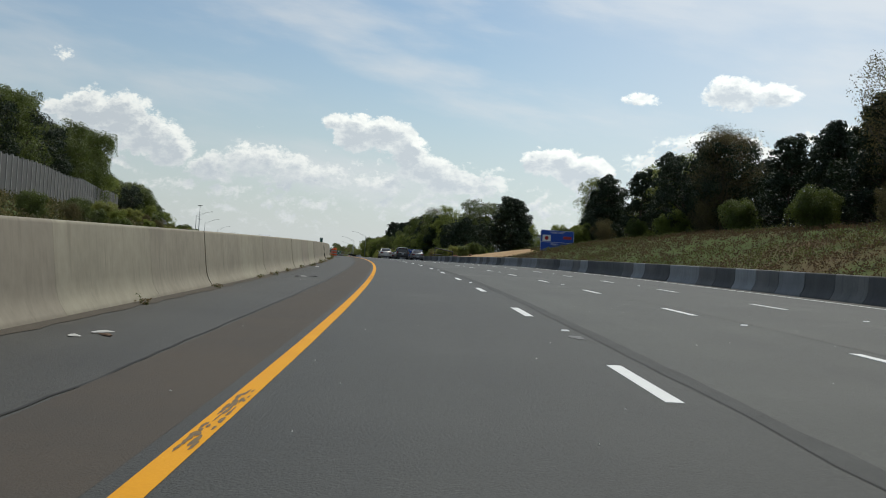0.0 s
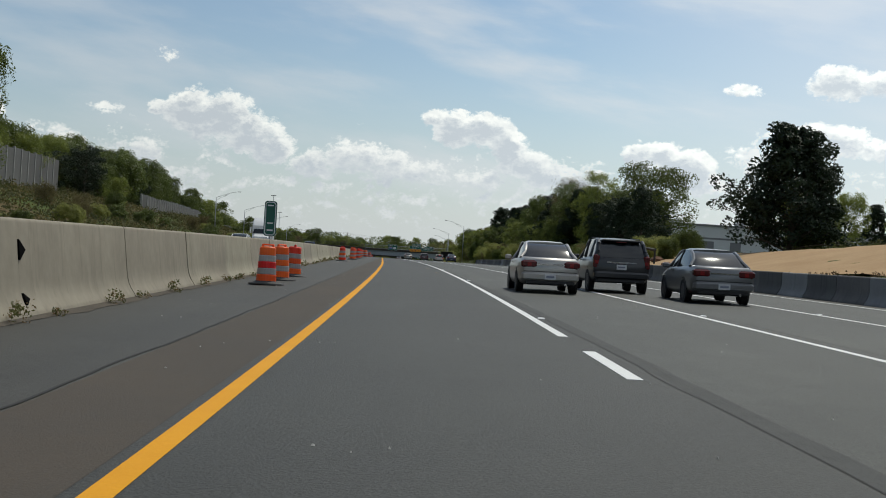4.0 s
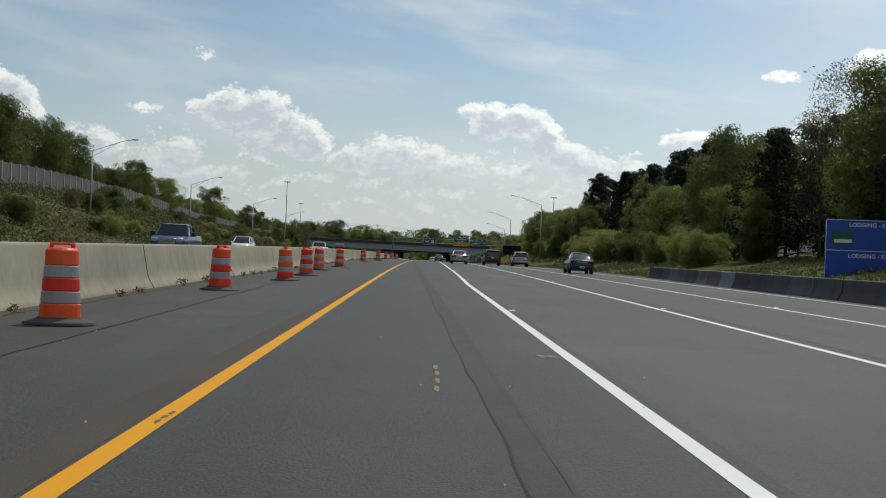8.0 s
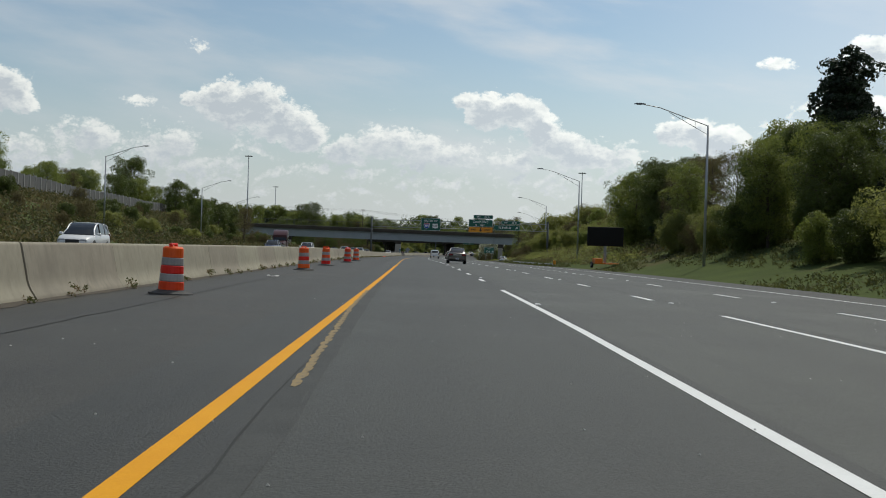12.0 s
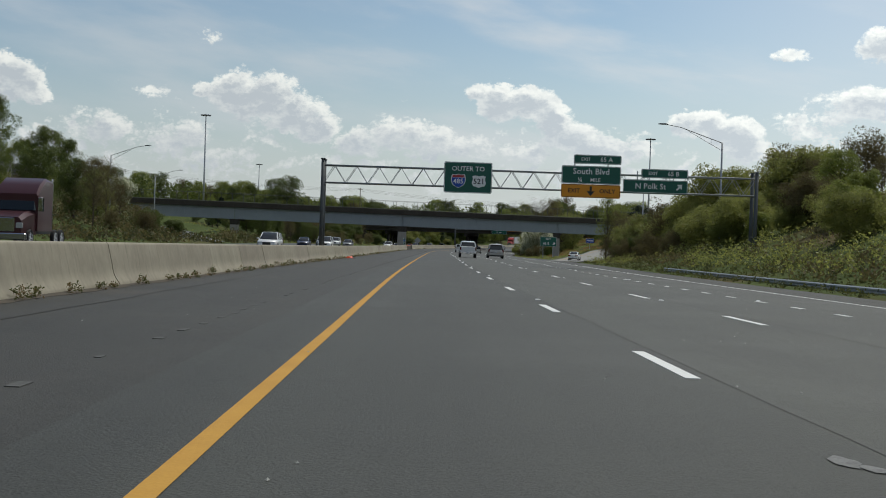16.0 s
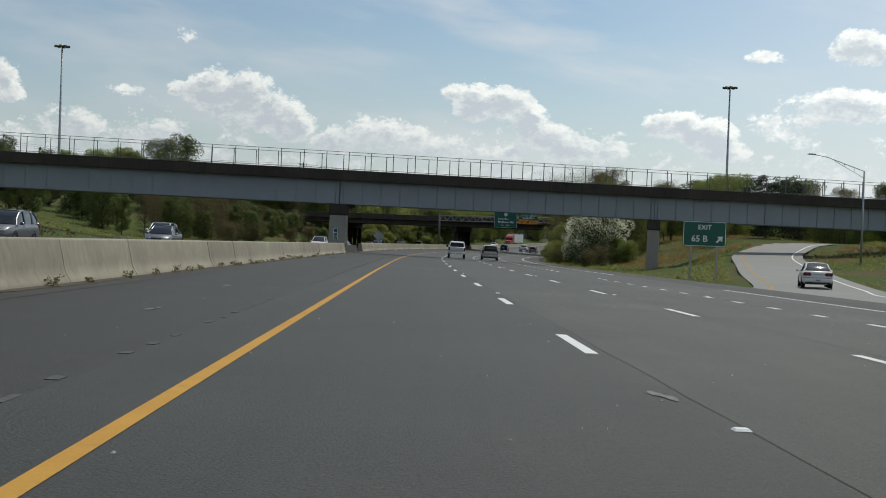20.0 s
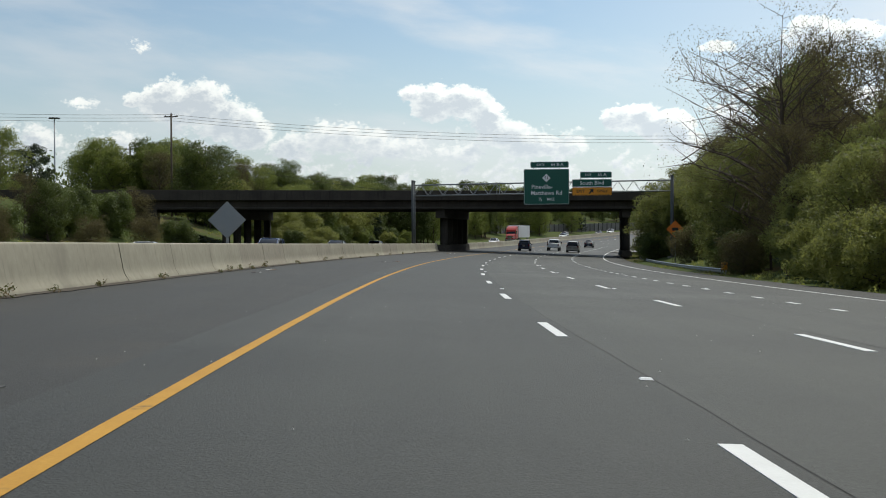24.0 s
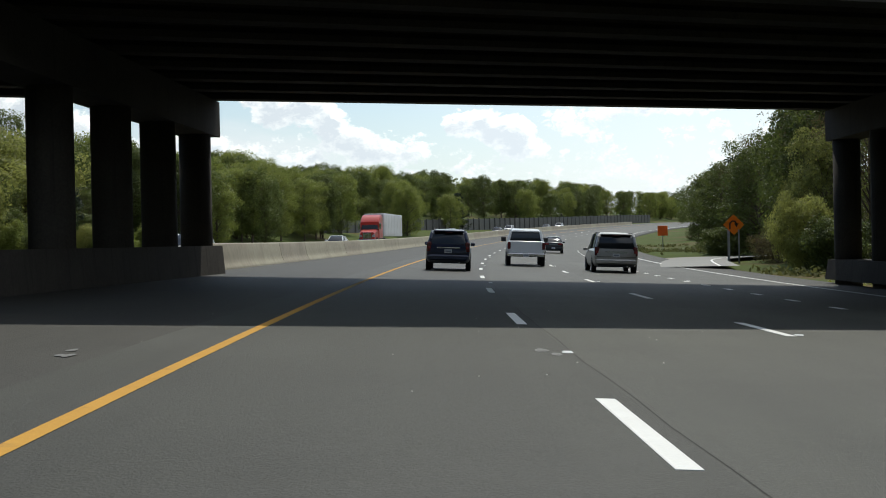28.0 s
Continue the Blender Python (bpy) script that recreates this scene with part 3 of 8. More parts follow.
def sheet(name, mat, ss, edges, lift, label="", kind="structure", parent=None):
    """A strip of surface along the road: edges(s) gives its offsets across, lift(s, d) its height."""
    g = Geo()
    g.sweep([[at(s, d, lift(s, d)) for d in edges(s)] for s in ss], closed=False)
    g.f = [tuple(reversed(q)) for q in g.f]
    ob = part(name, g, mat, parent, smooth=True)
    rows_ = [(d, s) for s in ss for d in edges(s)]
    uv = ob.data.uv_layers.new(name="along")
    order = np.empty(len(ob.data.loops), dtype=np.int32)
    ob.data.loops.foreach_get("vertex_index", order)
    uv.data.foreach_set("uv", np.asarray(rows_, dtype=np.float32)[order].ravel())
    if parent is None:
        tagged(ob, label, kind=kind)
    return ob


def spaced(a, b, step):
    n = max(1, int(round((b - a) / step)))
    return [a + (b - a) * i / n for i in range(n + 1)]


def ground_edges(s):
    e0, e1, f0, f1 = tab(s, OPP_EDGE) - 1.2, tab(s, RIGHT_EDGE) + 0.4, tab(s, LEFT_FAR), tab(s, RIGHT_FAR)
    lo = [-880, -600, -380, -260, -190, -150]
    left = [f0 - 40, f0 - 20, f0 - 8] + [f0 + (e0 - 0.3 - f0) * i / 9 for i in range(10)]
    right = [e1 + 0.3 + (f1 - e1 - 0.3) * i / 9 for i in range(10)] + [f1 + 8, f1 + 20, f1 + 45]
    return lo + left + [e0 + 0.3, (e0 + e1) / 2, e1 - 0.1] + right + [150, 200, 280, 400, 620, 880]


GROUND_S = spaced(-160, 1500, 7) + [1540, 1600, 1700, 1850, 2050, 2300, 2700, 3300, 4200]
sheet("ground", GRASS, GROUND_S, ground_edges, ground, "green spring grass verge with weeds and bare patches")

# ---- pavements ----
def lane1(s):
    return tab(s, [(-160, 3.21), (120, 3.31), (225, 3.335), (262, 3.36), (294, 3.17), (328, 3.14), (345, 3.30), (370, 3.38), (436, 3.58), (450, 3.70), (480, 3.70), (660, 3.70), (730, 3.64), (768, 3.61), (805, 3.68), (905, 3.52), (1500, 3.51)])


PAVE_S = spaced(-160, 1500, 6)
SEAM_D = [(-160, 3.75), (150, 3.75), (230, 3.2), (270, 2.45), (330, 1.75), (400, 0.9), (460, 0.2), (520, -0.25), (560, -0.4), (575, -0.9), (1500, -0.9)]
first_paving = lambda s: max(-0.9, tab(s, SEAM_D))
second_paving = lambda s: max(first_paving(s) + 0.01, lane1(s) + 0.2)
across = lambda a, b, n: [a + (b - a) * i / n for i in range(n + 1)]
# three strips, paler to the right: paving joints plus glare put into colour
road = sheet("road", ASPHALT, PAVE_S, lambda s: across(second_paving(s), 14.9, 8), lambda s, d: 0.0, "worn grey asphalt carriageway of a wide motorway")
sheet("road_lane_strip", LANE_ASPHALT, PAVE_S, lambda s: across(first_paving(s), second_paving(s), 4), lambda s, d: 0.0, "grey asphalt strip of the left lane, darkened for less glare")
sheet("road_new_strip", DARK_ASPHALT, spaced(-160, 575, 3), lambda s: across(-0.9, first_paving(s) + 0.002, 4), lambda s, d: 0.001, "dark asphalt strip beside the long joint, toned for less glare")
sheet("left_shoulder", SHOULDER, PAVE_S, lambda s: [tab(s, BARRIER_D) - 0.9, (tab(s, BARRIER_D) - 0.9) / 2, -0.9], lambda s, d: -0.003, "dirty brown-grey asphalt shoulder beside the median barrier")
sheet("stained_strip", material("rust_stained_asphalt", (0.074, 0.057, 0.040), 0.85, dark=(0.050, 0.044, 0.037), scale=0.5, fine=45.0, amount=0.9, bump=0.4, bump_scale=60.0, spec=0.3), spaced(-160, 330, 4), lambda s: [tab(s, [(-160, -1.1), (200, -1.1), (330, -0.16)]), tab(s, [(-160, -0.5), (200, -0.5), (330, -0.14)]), -0.12], lambda s, d: 0.0028, "rust-brown stained strip of asphalt beside the yellow line")
sheet("right_shoulder", SHOULDER, PAVE_S, lambda s: [14.9, 0.5 * (14.9 + tab(s, RIGHT_EDGE)), tab(s, RIGHT_EDGE) + 0.3, tab(s, RIGHT_EDGE) + 0.35], lambda s, d: -0.003 if d <= tab(s, RIGHT_EDGE) + 0.31 else -0.3, "grey asphalt shoulder along the verge")
sheet("opposite_road", ASPHALT, PAVE_S, lambda s: [tab(s, OPP_EDGE), tab(s, OPP_EDGE) / 2 - 3, tab(s, BARRIER_D) - 0.9], lambda s, d: -0.004, "grey asphalt carriageway for oncoming traffic")


def stripe(name, s0, s1, d, width, mat, label, lift=0.004, step=6):
    """A painted line that follows the road; d may change along it."""
    dd = d if callable(d) else (lambda s: d)
    return sheet(name, mat, spaced(s0, s1, step), lambda s: [dd(s) - width / 2, dd(s) + width / 2], lambda s, x: lift, label)


YELLOW_D = [(-160, 0.06), (60, 0.07), (115, 0.03), (220, 0.05), (256, -0.015), (364, -0.02), (440, 0.03), (560, 0.0), (590, 0.02), (620, -0.02), (660, 0.0), (725, -0.015), (760, -0.02), (794, 0.0), (902, -0.09), (945, -0.09), (974, -0.03), (1010, -0.03)]
stripe("yellow_edge_line", -160, 512, lambda s: tab(s, YELLOW_D), 0.145, YELLOW, "solid bright yellow painted edge line along the left lane")
stripe("yellow_edge_line_old", 512, 1500, lambda s: tab(s, YELLOW_D), 0.130, OLD_EDGE_YELLOW, "solid faded tan-yellow painted edge line along the left lane")
stripe("edge_line_right", -160, 770, 14.64, 0.15, WHITE_PAINT, "solid white painted edge line")
stripe("edge_line_right_far", 800, 1500, 14.64, 0.15, WHITE_PAINT, "solid white painted edge line")
stripe("opposite_edge_line", -160, 1500, lambda s: tab(s, BARRIER_D) - 2.6, 0.15, YELLOW, "solid yellow painted edge line of the far carriageway")


for name, k_, a_, b_ in (("lane_line_first", 0, 160, 466), ("lane_line_second", 3.66, 158, 455), ("lane_line_third", 7.32, 165, 450)):
    stripe(name, a_, b_, lambda s, k_=k_: lane1(s) + k_, 0.135, WHITE_PAINT, "solid white painted lane line")

# long joint in the asphalt, running from beside the first lane line into the left lane and back to the shoulder
seam_wob = lambda s: noise.noise(Vector((s * 0.25, 0.0, 7.0))) * 0.05 + noise.noise(Vector((s * 0.9, 0.0, 2.0))) * 0.03 + noise.noise(Vector((s * 2.3, 0.0, 5.0))) * 0.02
sheet("dark_seam_band", TAR_BAND, spaced(-60, 480, 0.9), lambda s: [tab(s, SEAM_D) - 0.11 + 0.05 * noise.noise(Vector((s * 0.7, 1.0, 1.0))), tab(s, SEAM_D), tab(s, SEAM_D) + 0.10 + 0.06 * noise.noise(Vector((s * 0.9, 9.0, 1.0)))], lambda s, d: 0.002, "dark worn band beside an asphalt joint")
stripe("seam_edge", 200, 480, lambda s: tab(s, SEAM_D) + 0.10 + 0.6 * seam_wob(s + 40), 0.035, TAR_BAND, "dark worn edge of an asphalt joint", 0.0035, 1.0)
stripe("seam_crack", -60, 560, lambda s: tab(s, SEAM_D) - 0.12 + 1.3 * seam_wob(s), 0.018, SEAM, "black crack along an asphalt joint", 0.0035, 1.0)
stripe("shoulder_crack", -60, 330, lambda s: -1.15 - (s > 200) * (s - 200) * 0.010 + seam_wob(s) * 1.2, 0.03, SEAM, "black crack along the shoulder joint", 0.0025, 0.6)
stripe("shoulder_crack_far", 330, 760, lambda s: -2.6 - (s - 330) * 0.0045 + seam_wob(s) * 1.6, 0.03, SEAM, "black crack along the shoulder joint", 0.0015, 1.0)
stripe("lane_crack", 460, 1240, lambda s: lane1(s) + 0.22 + seam_wob(s), 0.012, SEAM, "black crack beside the lane line", 0.002, 1.5)
stripe("far_lane_crack", -60, 1000, lambda s: lane1(s) + 3.66 + 0.35 + seam_wob(s) * 1.5, 0.013, SEAM, "thin crack beside the lane line", 0.002, 2.0)

dash_mesh = Geo().box(-0.075, 0.075, 0, 3.05, -0.002, 0.005).mesh("dash", WHITE_PAINT)
short_mesh = Geo().box(-0.08, 0.08, 0, 0.92, -0.002, 0.005).mesh("short_dash", WHITE_PAINT)
TICK_P = 1.2
TICK_D = [(560, -1.7), (620, -1.5), (727, -0.95), (800, -1.05), (870, -1.3)]
tick_mesh = Geo().box(-0.045, 0.045, 0, 0.36, -0.002, 0.004).mesh("faded_dash", material("ghost_paint", (0.125, 0.125, 0.118), 0.85, dark=(0.05, 0.05, 0.048), scale=7.0, fine=50.0, amount=1.1, spec=0.2))


def dashes(mesh, name, d, start, s0, s1, period):
    n0 = math.ceil((s0 - start) / period)
    s = start + n0 * period
    while s < s1:
        ob = new(name, mesh)
        ob.parent = road
        ob.matrix_basis = stand(s, d(s), 0.0, lean=True)
        s += period


for k_, a1, b1, a2, b2, st in ((0, -20, 158, 466, 960, 621.6), (3.66, -20, 150, 458, 960, 620.5), (7.32, -20, 160, 452, 490, 626)):
    dashes(dash_mesh, "dash", lambda s: lane1(s) + k_, (9.7, 13.1, 19.0)[int(k_ / 3.6)], a1, b1, 12.07)
    dashes(dash_mesh, "dash", lambda s: lane1(s) + k_, st, a2, b2 if k_ > 7 else 1300, 12.15)
dashes(short_mesh, "short_dash", lambda s: lane1(s) + 7.32, 500, 492, 780, 3.66)
dashes(short_mesh, "short_dash", lambda s: lane1(s) + 7.32, 500, 800, 1130, 3.66)
tick_r = random.Random(14)
s = 560.0
while s < 870:
    if tick_r.random() < 0.66:
        ob = new("faded_dash", tick_mesh)
        ob.parent = road
        ob.matrix_basis = stand(s, tab(s, TICK_D) + tick_r.uniform(-0.03, 0.03), 0.0, lean=True) @ Matrix.Diagonal((tick_r.uniform(0.6, 1.2), tick_r.uniform(0.4, 1.2), 1, 1))
    s += TICK_P + tick_r.uniform(-0.15, 0.15)


# ---- concrete barriers ----
def barrier_outline(h, foot=0.42, head=0.13):
    """Both faces of a safety-shape barrier whose foot flares out in a soft curve."""
    r = [(foot, 0.0), (foot, 0.05), (foot - 0.035, 0.11), (foot - 0.085, 0.18), (foot - 0.125, 0.26), (foot - 0.155, 0.36), (foot - 0.175, 0.48), (head + 0.03, h - 0.05), (head + 0.018, h - 0.015), (head - 0.005, h)]
    return [(x, z) for x, z in r] + [(-x, z) for x, z in reversed(r)]


def barrier_run(name, s0, s1, off, height, seg, mat, label, foot=0.42, gap=0.03, mats=None):
    """A run of cast segments; each one a part of its own. A dark core is added inside for the joints' shade."""
    base = thing(name, label, "barrier", kind="structure")
    s, k = s0, 0
    r = random.Random(int(s0) + 500)
    while s < s1 - 0.5:
        e = min(s + seg, s1)
        rings = []
        g = gap * r.choice((0.6, 1.0, 1.0, 1.5))
        sway = r.uniform(-0.012, 0.012)
        for q in (s, (s + e) / 2, e - g):
            hh, d = height(q), off(q)
            rings.append([at(q, d + x + sway, z - 0.02) for x, z in barrier_outline(hh, foot)])
        ob = part("segment", Geo().sweep(rings), r.choice(mats) if mats else mat, base)
        ob.data.shade_smooth()
        ob.data.set_sharp_from_angle(angle=radians(40))
        s, k = e, k + 1
    core = [[at(q, off(q) + x * 0.8, z * 0.97 - 0.02) for x, z in barrier_outline(height(q), foot)] for q in spaced(s0 + 0.2, s1 - 0.2, seg)]
    part("core", Geo().sweep(core), JOINT, base, "added dark core for the shade in open joints")
    return base


barrier_run("median_barrier", -37.65, 836, lambda s: tab(s, BARRIER_D) - 0.42, lambda s: tab(s, BARRIER_H), 5.95, CONCRETE, "long tan-grey concrete median barrier with stained face")
barrier_run("median_barrier_far", 862, 1021, lambda s: tab(s, BARRIER_D) - 0.42, lambda s: tab(s, BARRIER_H), 5.95, CONCRETE, "long tan-grey concrete median barrier between two bridges")
barrier_run("median_barrier_end", 1047, 1420, lambda s: tab(s, BARRIER_D) - 0.42, lambda s: 0.95, 7.5, CONCRETE, "long tan-grey concrete median barrier curving away")
barrier_run("right_barrier", -40, 371, lambda s: 15.95 + max(0.0, s - 340) * 0.033, lambda s: tab(s, [(0, 0.92), (285, 0.92), (325, 0.76), (400, 0.74)]), 3.05, OLD_CONCRETE, "row of weathered grey precast concrete barriers along the verge", 0.33, 0.06, [OLD_CONCRETE, PALE_PRECAST, DARK_PRECAST])


# ---- bridges ----
def bridge_frame(s, d, turn):
    return stand(s, d, 0.0, turn)


def rail_bridge():
    """Narrow girder bridge with a mesh-fenced walkway on solid piers."""
    x0, x1 = -75.0, 62.0
    under, gird, para = 5.15, 2.55, 1.0
    m = bridge_frame(851.2, 0.0, 11.5) @ Matrix.Rotation(radians(0.58), 4, "Y")
    b = thing("girder_bridge", "narrow bridge with pale blue-grey plate girders and a fenced walkway", "bridge", m=m)
    w = 3.6
    for y in (0.0, w):
        for a, c in ((x0, -43.8), (-43.8, -7.6), (-7.6, 27.3), (27.3, x1)):
            g = Geo().box(a + 0.05, c - 0.05, y - 0.015, y + 0.015, under + 0.05, under + gird)
            g.box(a + 0.05, c - 0.05, y - 0.22, y + 0.22, under, under + 0.06)
            g.box(a + 0.05, c - 0.05, y - 0.22, y + 0.22, under + gird - 0.05, under + gird)
            girder = part("girder", g, GIRDER, b)
            n = int((c - a) / 2.05)
            st = Geo().box(-0.012, 0.012, -0.10, 0.10, under + 0.06, under + gird - 0.05).mesh("stiffener", GIRDER)
            for i in range(n + 1):
                part("stiffener", st, None, girder, m=Matrix.Translation((a + 0.4 + (c - a - 0.8) * i / n, y, 0)))
    z = under + gird
    part("deck", Geo().box(x0, x1, -0.7, w + 0.7, z, z + 0.25), STAINED_SHADE_CONCRETE, b)
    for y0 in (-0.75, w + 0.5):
        part("parapet", Geo().box(x0, x1, y0, y0 + 0.25, z - 0.1, z + para, 0.03), STAINED_SHADE_CONCRETE, b, "dark stained concrete parapet")
    for i in range(14):
        xx = -43 + i * 8.0
        part("cross_brace", Geo().tube((xx, 0, under + 0.2), (xx, w, under + 2.2), 0.06, n=5), RUST, b)
    top = z + para
    post = Geo().box(-0.035, 0.035, -0.035, 0.035, 0, 1.9).mesh("fence_post", DARK_STEEL)
    for y in (-0.62, w + 0.62):
        x = x0
        while x < x1:
            part("fence_post", post, None, b, m=Matrix.Translation((x, y, top)))
            x += 2.35
        for zz in (0.12, 1.88):
            part("fence_rail", Geo().tube((x0, y, top + zz), (x1, y, top + zz), 0.025, n=6), DARK_STEEL, b)
    for xx, half in ((-43.8, 0.75), (-7.6, 0.82), (27.3, 0.66)):
        def ring(zz, a, c0, c1):
            return [(xx - a + 0.43 * c0, c0, zz), (xx + a + 0.43 * c0, c0, zz), (xx + a + 0.43 * c1, c1, zz), (xx - a + 0.43 * c1, c1, zz)]
        part("pier", Geo().sweep([ring(-1.6, half + 0.08, -0.5, 0.6), ring(under - 1.2, half, -0.4, 0.5)]), PIER, b, "grey concrete pier")
        part("pier_cap", Geo().sweep([ring(under - 1.2, half + 0.02, -0.42, 0.52), ring(under - 1.05, half + 0.10, -0.5, 0.6), ring(under - 0.02, half + 0.10, -0.5, 0.6)]), STAINED_SHADE_CONCRETE, b)
        part("cross_beam", Geo().sweep([ring(under - 0.32, half * 0.7, 0.6, w + 0.4), ring(under - 0.01, half * 0.7, 0.6, w + 0.4)]), STAINED_SHADE_CONCRETE, b)
    part("pier_guard", Geo().sweep([[(-7.6 - a, c0, zz), (-7.6 + a, c0, zz), (-7.6 + a, c1, zz), (-7.6 - a, c1, zz)] for zz, a, c0, c1 in ((0.0, 1.5, -5.2, w + 5.0), (0.9, 1.35, -5.0, w + 4.8))]), CONCRETE, b, "concrete crash wall round the pier")
    for a, c in ((x0 - 6, x0 + 3.0), (x1 - 3.0, x1 + 6)):
        part("abutment", Geo().box(a, c, -1.3, w + 1.3, -3.0, under + 0.02, 0.05), PIER, b)
    return b


def road_bridge():
    """Wide beam bridge on rows of round columns that follow the road below."""
    x0, x1 = -78.0, 46.0
    under, w, skew = 5.5, 20.5, 18.5
    m = bridge_frame(1023.5, -5.0, skew)
    b = thing("road_bridge", "wide dark concrete road bridge on rows of round columns", "bridge", m=m)
    prof = [(-0.3, 0), (0.3, 0), (0.3, 0.15), (0.09, 0.3), (0.09, 1.0), (0.35, 1.15), (0.35, 1.2), (-0.35, 1.2), (-0.35, 1.15), (-0.09, 1.0), (-0.09, 0.3), (-0.3, 0.15)]
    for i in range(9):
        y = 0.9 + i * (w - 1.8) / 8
        part("beam", Geo().sweep([[(xx, y + a, under + c) for a, c in prof] for xx in (x0, x1)]), STAINED_SHADE_CONCRETE, b)
    part("deck", Geo().box(x0, x1, 0.0, w, under + 1.2, under + 1.45), STAINED_SHADE_CONCRETE, b)
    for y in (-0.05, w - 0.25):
        part("parapet", Geo().box(x0, x1, y, y + 0.3, under + 1.1, under + 2.38, 0.03), STAINED_SHADE_CONCRETE, b, "streaked concrete parapet with shade put into its colour")
    for xx, lean in ((-1.6, 0.40), (24.05, 0.33), (-30.0, 0.40)):
        on = lambda y: xx + lean * y
        for i in range(5):
            y = 3.85 + i * 3.88
            # columns, caps and crash walls carry the under-deck shade in their colour
            part("column", Geo().turned([(0.50, -1.8), (0.50, under - 1.15)], 20), STAINED_SHADE_CONCRETE, b, smooth=True, m=Matrix.Translation((on(y), y, 0)))
        part("pier_cap", Geo().sweep([[(on(y) - 0.6, y, under - 1.15), (on(y) + 0.6, y, under - 1.15), (on(y) + 0.6, y, under - 0.01), (on(y) - 0.6, y, under - 0.01)] for y in (1.3, w - 0.3)]), STAINED_SHADE_CONCRETE, b)
        top = 0.85 if xx < 10 else -0.15
        if xx > -20:
            part("crash_wall", Geo().sweep([[(on(y) - 0.78, y, -0.9), (on(y) + 0.78, y, -0.9), (on(y) + 0.62, y, top), (on(y) - 0.62, y, top)] for y in (0.8, w - 0.4)]), STAINED_SHADE_CONCRETE, b, "low concrete crash wall round the columns")
    # left block is added close behind the columns to keep that span dark
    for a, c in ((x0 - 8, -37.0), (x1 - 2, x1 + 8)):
        part("abutment", Geo().box(a, c, 0.12, w - 0.12, -4.0, under + 0.02, 0.05), STAINED_SHADE_CONCRETE, b)
    return b


rail_bridge()
road_bridge()



# ---- lettering ----
def lettering(text, size, m, mat, parent, wide=1.0, align="CENTER"):
    """Raised words in the built-in font, laid out in the sign's x, z plane."""
    cu = bpy.data.curves.new("lettering", "FONT")
    cu.body, cu.size, cu.align_x, cu.align_y, cu.extrude, cu.resolution_u, cu.offset = text, size, align, "CENTER", 0.004, 2, size * 0.012
    tmp = bpy.data.objects.new("lettering", cu)
    scene.collection.objects.link(tmp)
    bpy.context.view_layer.update()
    me = bpy.data.meshes.new_from_object(tmp)
    bpy.data.objects.remove(tmp)
    me.materials.clear()
    me.materials.append(mat)
    return part("lettering", me, None, parent, m=m @ pose(0, 0, 0, 90) @ Matrix.Diagonal((wide, 1, 1, 1)))


def plate(x0, x1, z0, z1, y=0.0, t=0.03, r=0.12):
    """A flat sign blank with rounded corners, facing -y."""
    r = min(r, (x1 - x0) / 3, (z1 - z0) / 3)
    pts = []
    for cx, cz, a0 in ((x1 - r, z1 - r, 0), (x0 + r, z1 - r, 90), (x0 + r, z0 + r, 180), (x1 - r, z0 + r, 270)):
        pts += [(cx + r * math.cos(radians(a0 + q)), cz + r * math.sin(radians(a0 + q))) for q in (0, 30, 60, 90)]
    return Geo().prism(pts[::-1], y, y + t)


def rim(x0, x1, z0, z1, y, w=0.035, r=0.12):
    """A thin painted border inside a sign's edge."""
    g = Geo()
    r = min(r, (x1 - x0) / 3, (z1 - z0) / 3)
    rings = []
    for off in (0.0, w):
        pts = []
        for cx, cz, a0 in ((x1 - r, z1 - r, 0), (x0 + r, z1 - r, 90), (x0 + r, z0 + r, 180), (x1 - r, z0 + r, 270)):
            pts += [(cx + (r - off) * math.cos(radians(a0 + q)), y, cz + (r - off) * math.sin(radians(a0 + q))) for q in (0, 30, 60, 90)]
        rings.append(pts)
    g.sweep(rings, True, False)
    return g


def panel(parent, name, x0, x1, z0, z1, mat=None, edge=None, y=0.0, label=""):
    p = part(name, plate(x0, x1, z0, z1, y), mat or SIGN_GREEN, parent, label)
    part("border", rim(x0 + 0.03, x1 - 0.03, z0 + 0.03, z1 - 0.03, y - 0.004), edge or SIGN_WHITE, p)
    return p


def words(p, text, size, x, z, mat=None, y=0.0, wide=1.0):
    return lettering(text, size, Matrix.Translation((x, y - 0.008, z)), mat or SIGN_WHITE, p, wide)


def arrow(p, x, z, size, angle, mat, y=0.0):
    g = Geo()
    pts = [(-0.11, -0.5), (0.11, -0.5), (0.11, 0.0), (0.42, 0.0), (0.0, 0.5), (-0.42, 0.0), (-0.11, 0.0)]
    a = radians(angle)
    q = [(x + size * (u * math.cos(a) + v * math.sin(a)), z + size * (-u * math.sin(a) + v * math.cos(a))) for u, v in pts]
    g.prism(q, y - 0.012, y - 0.004)
    return part("arrow", g, mat, p)


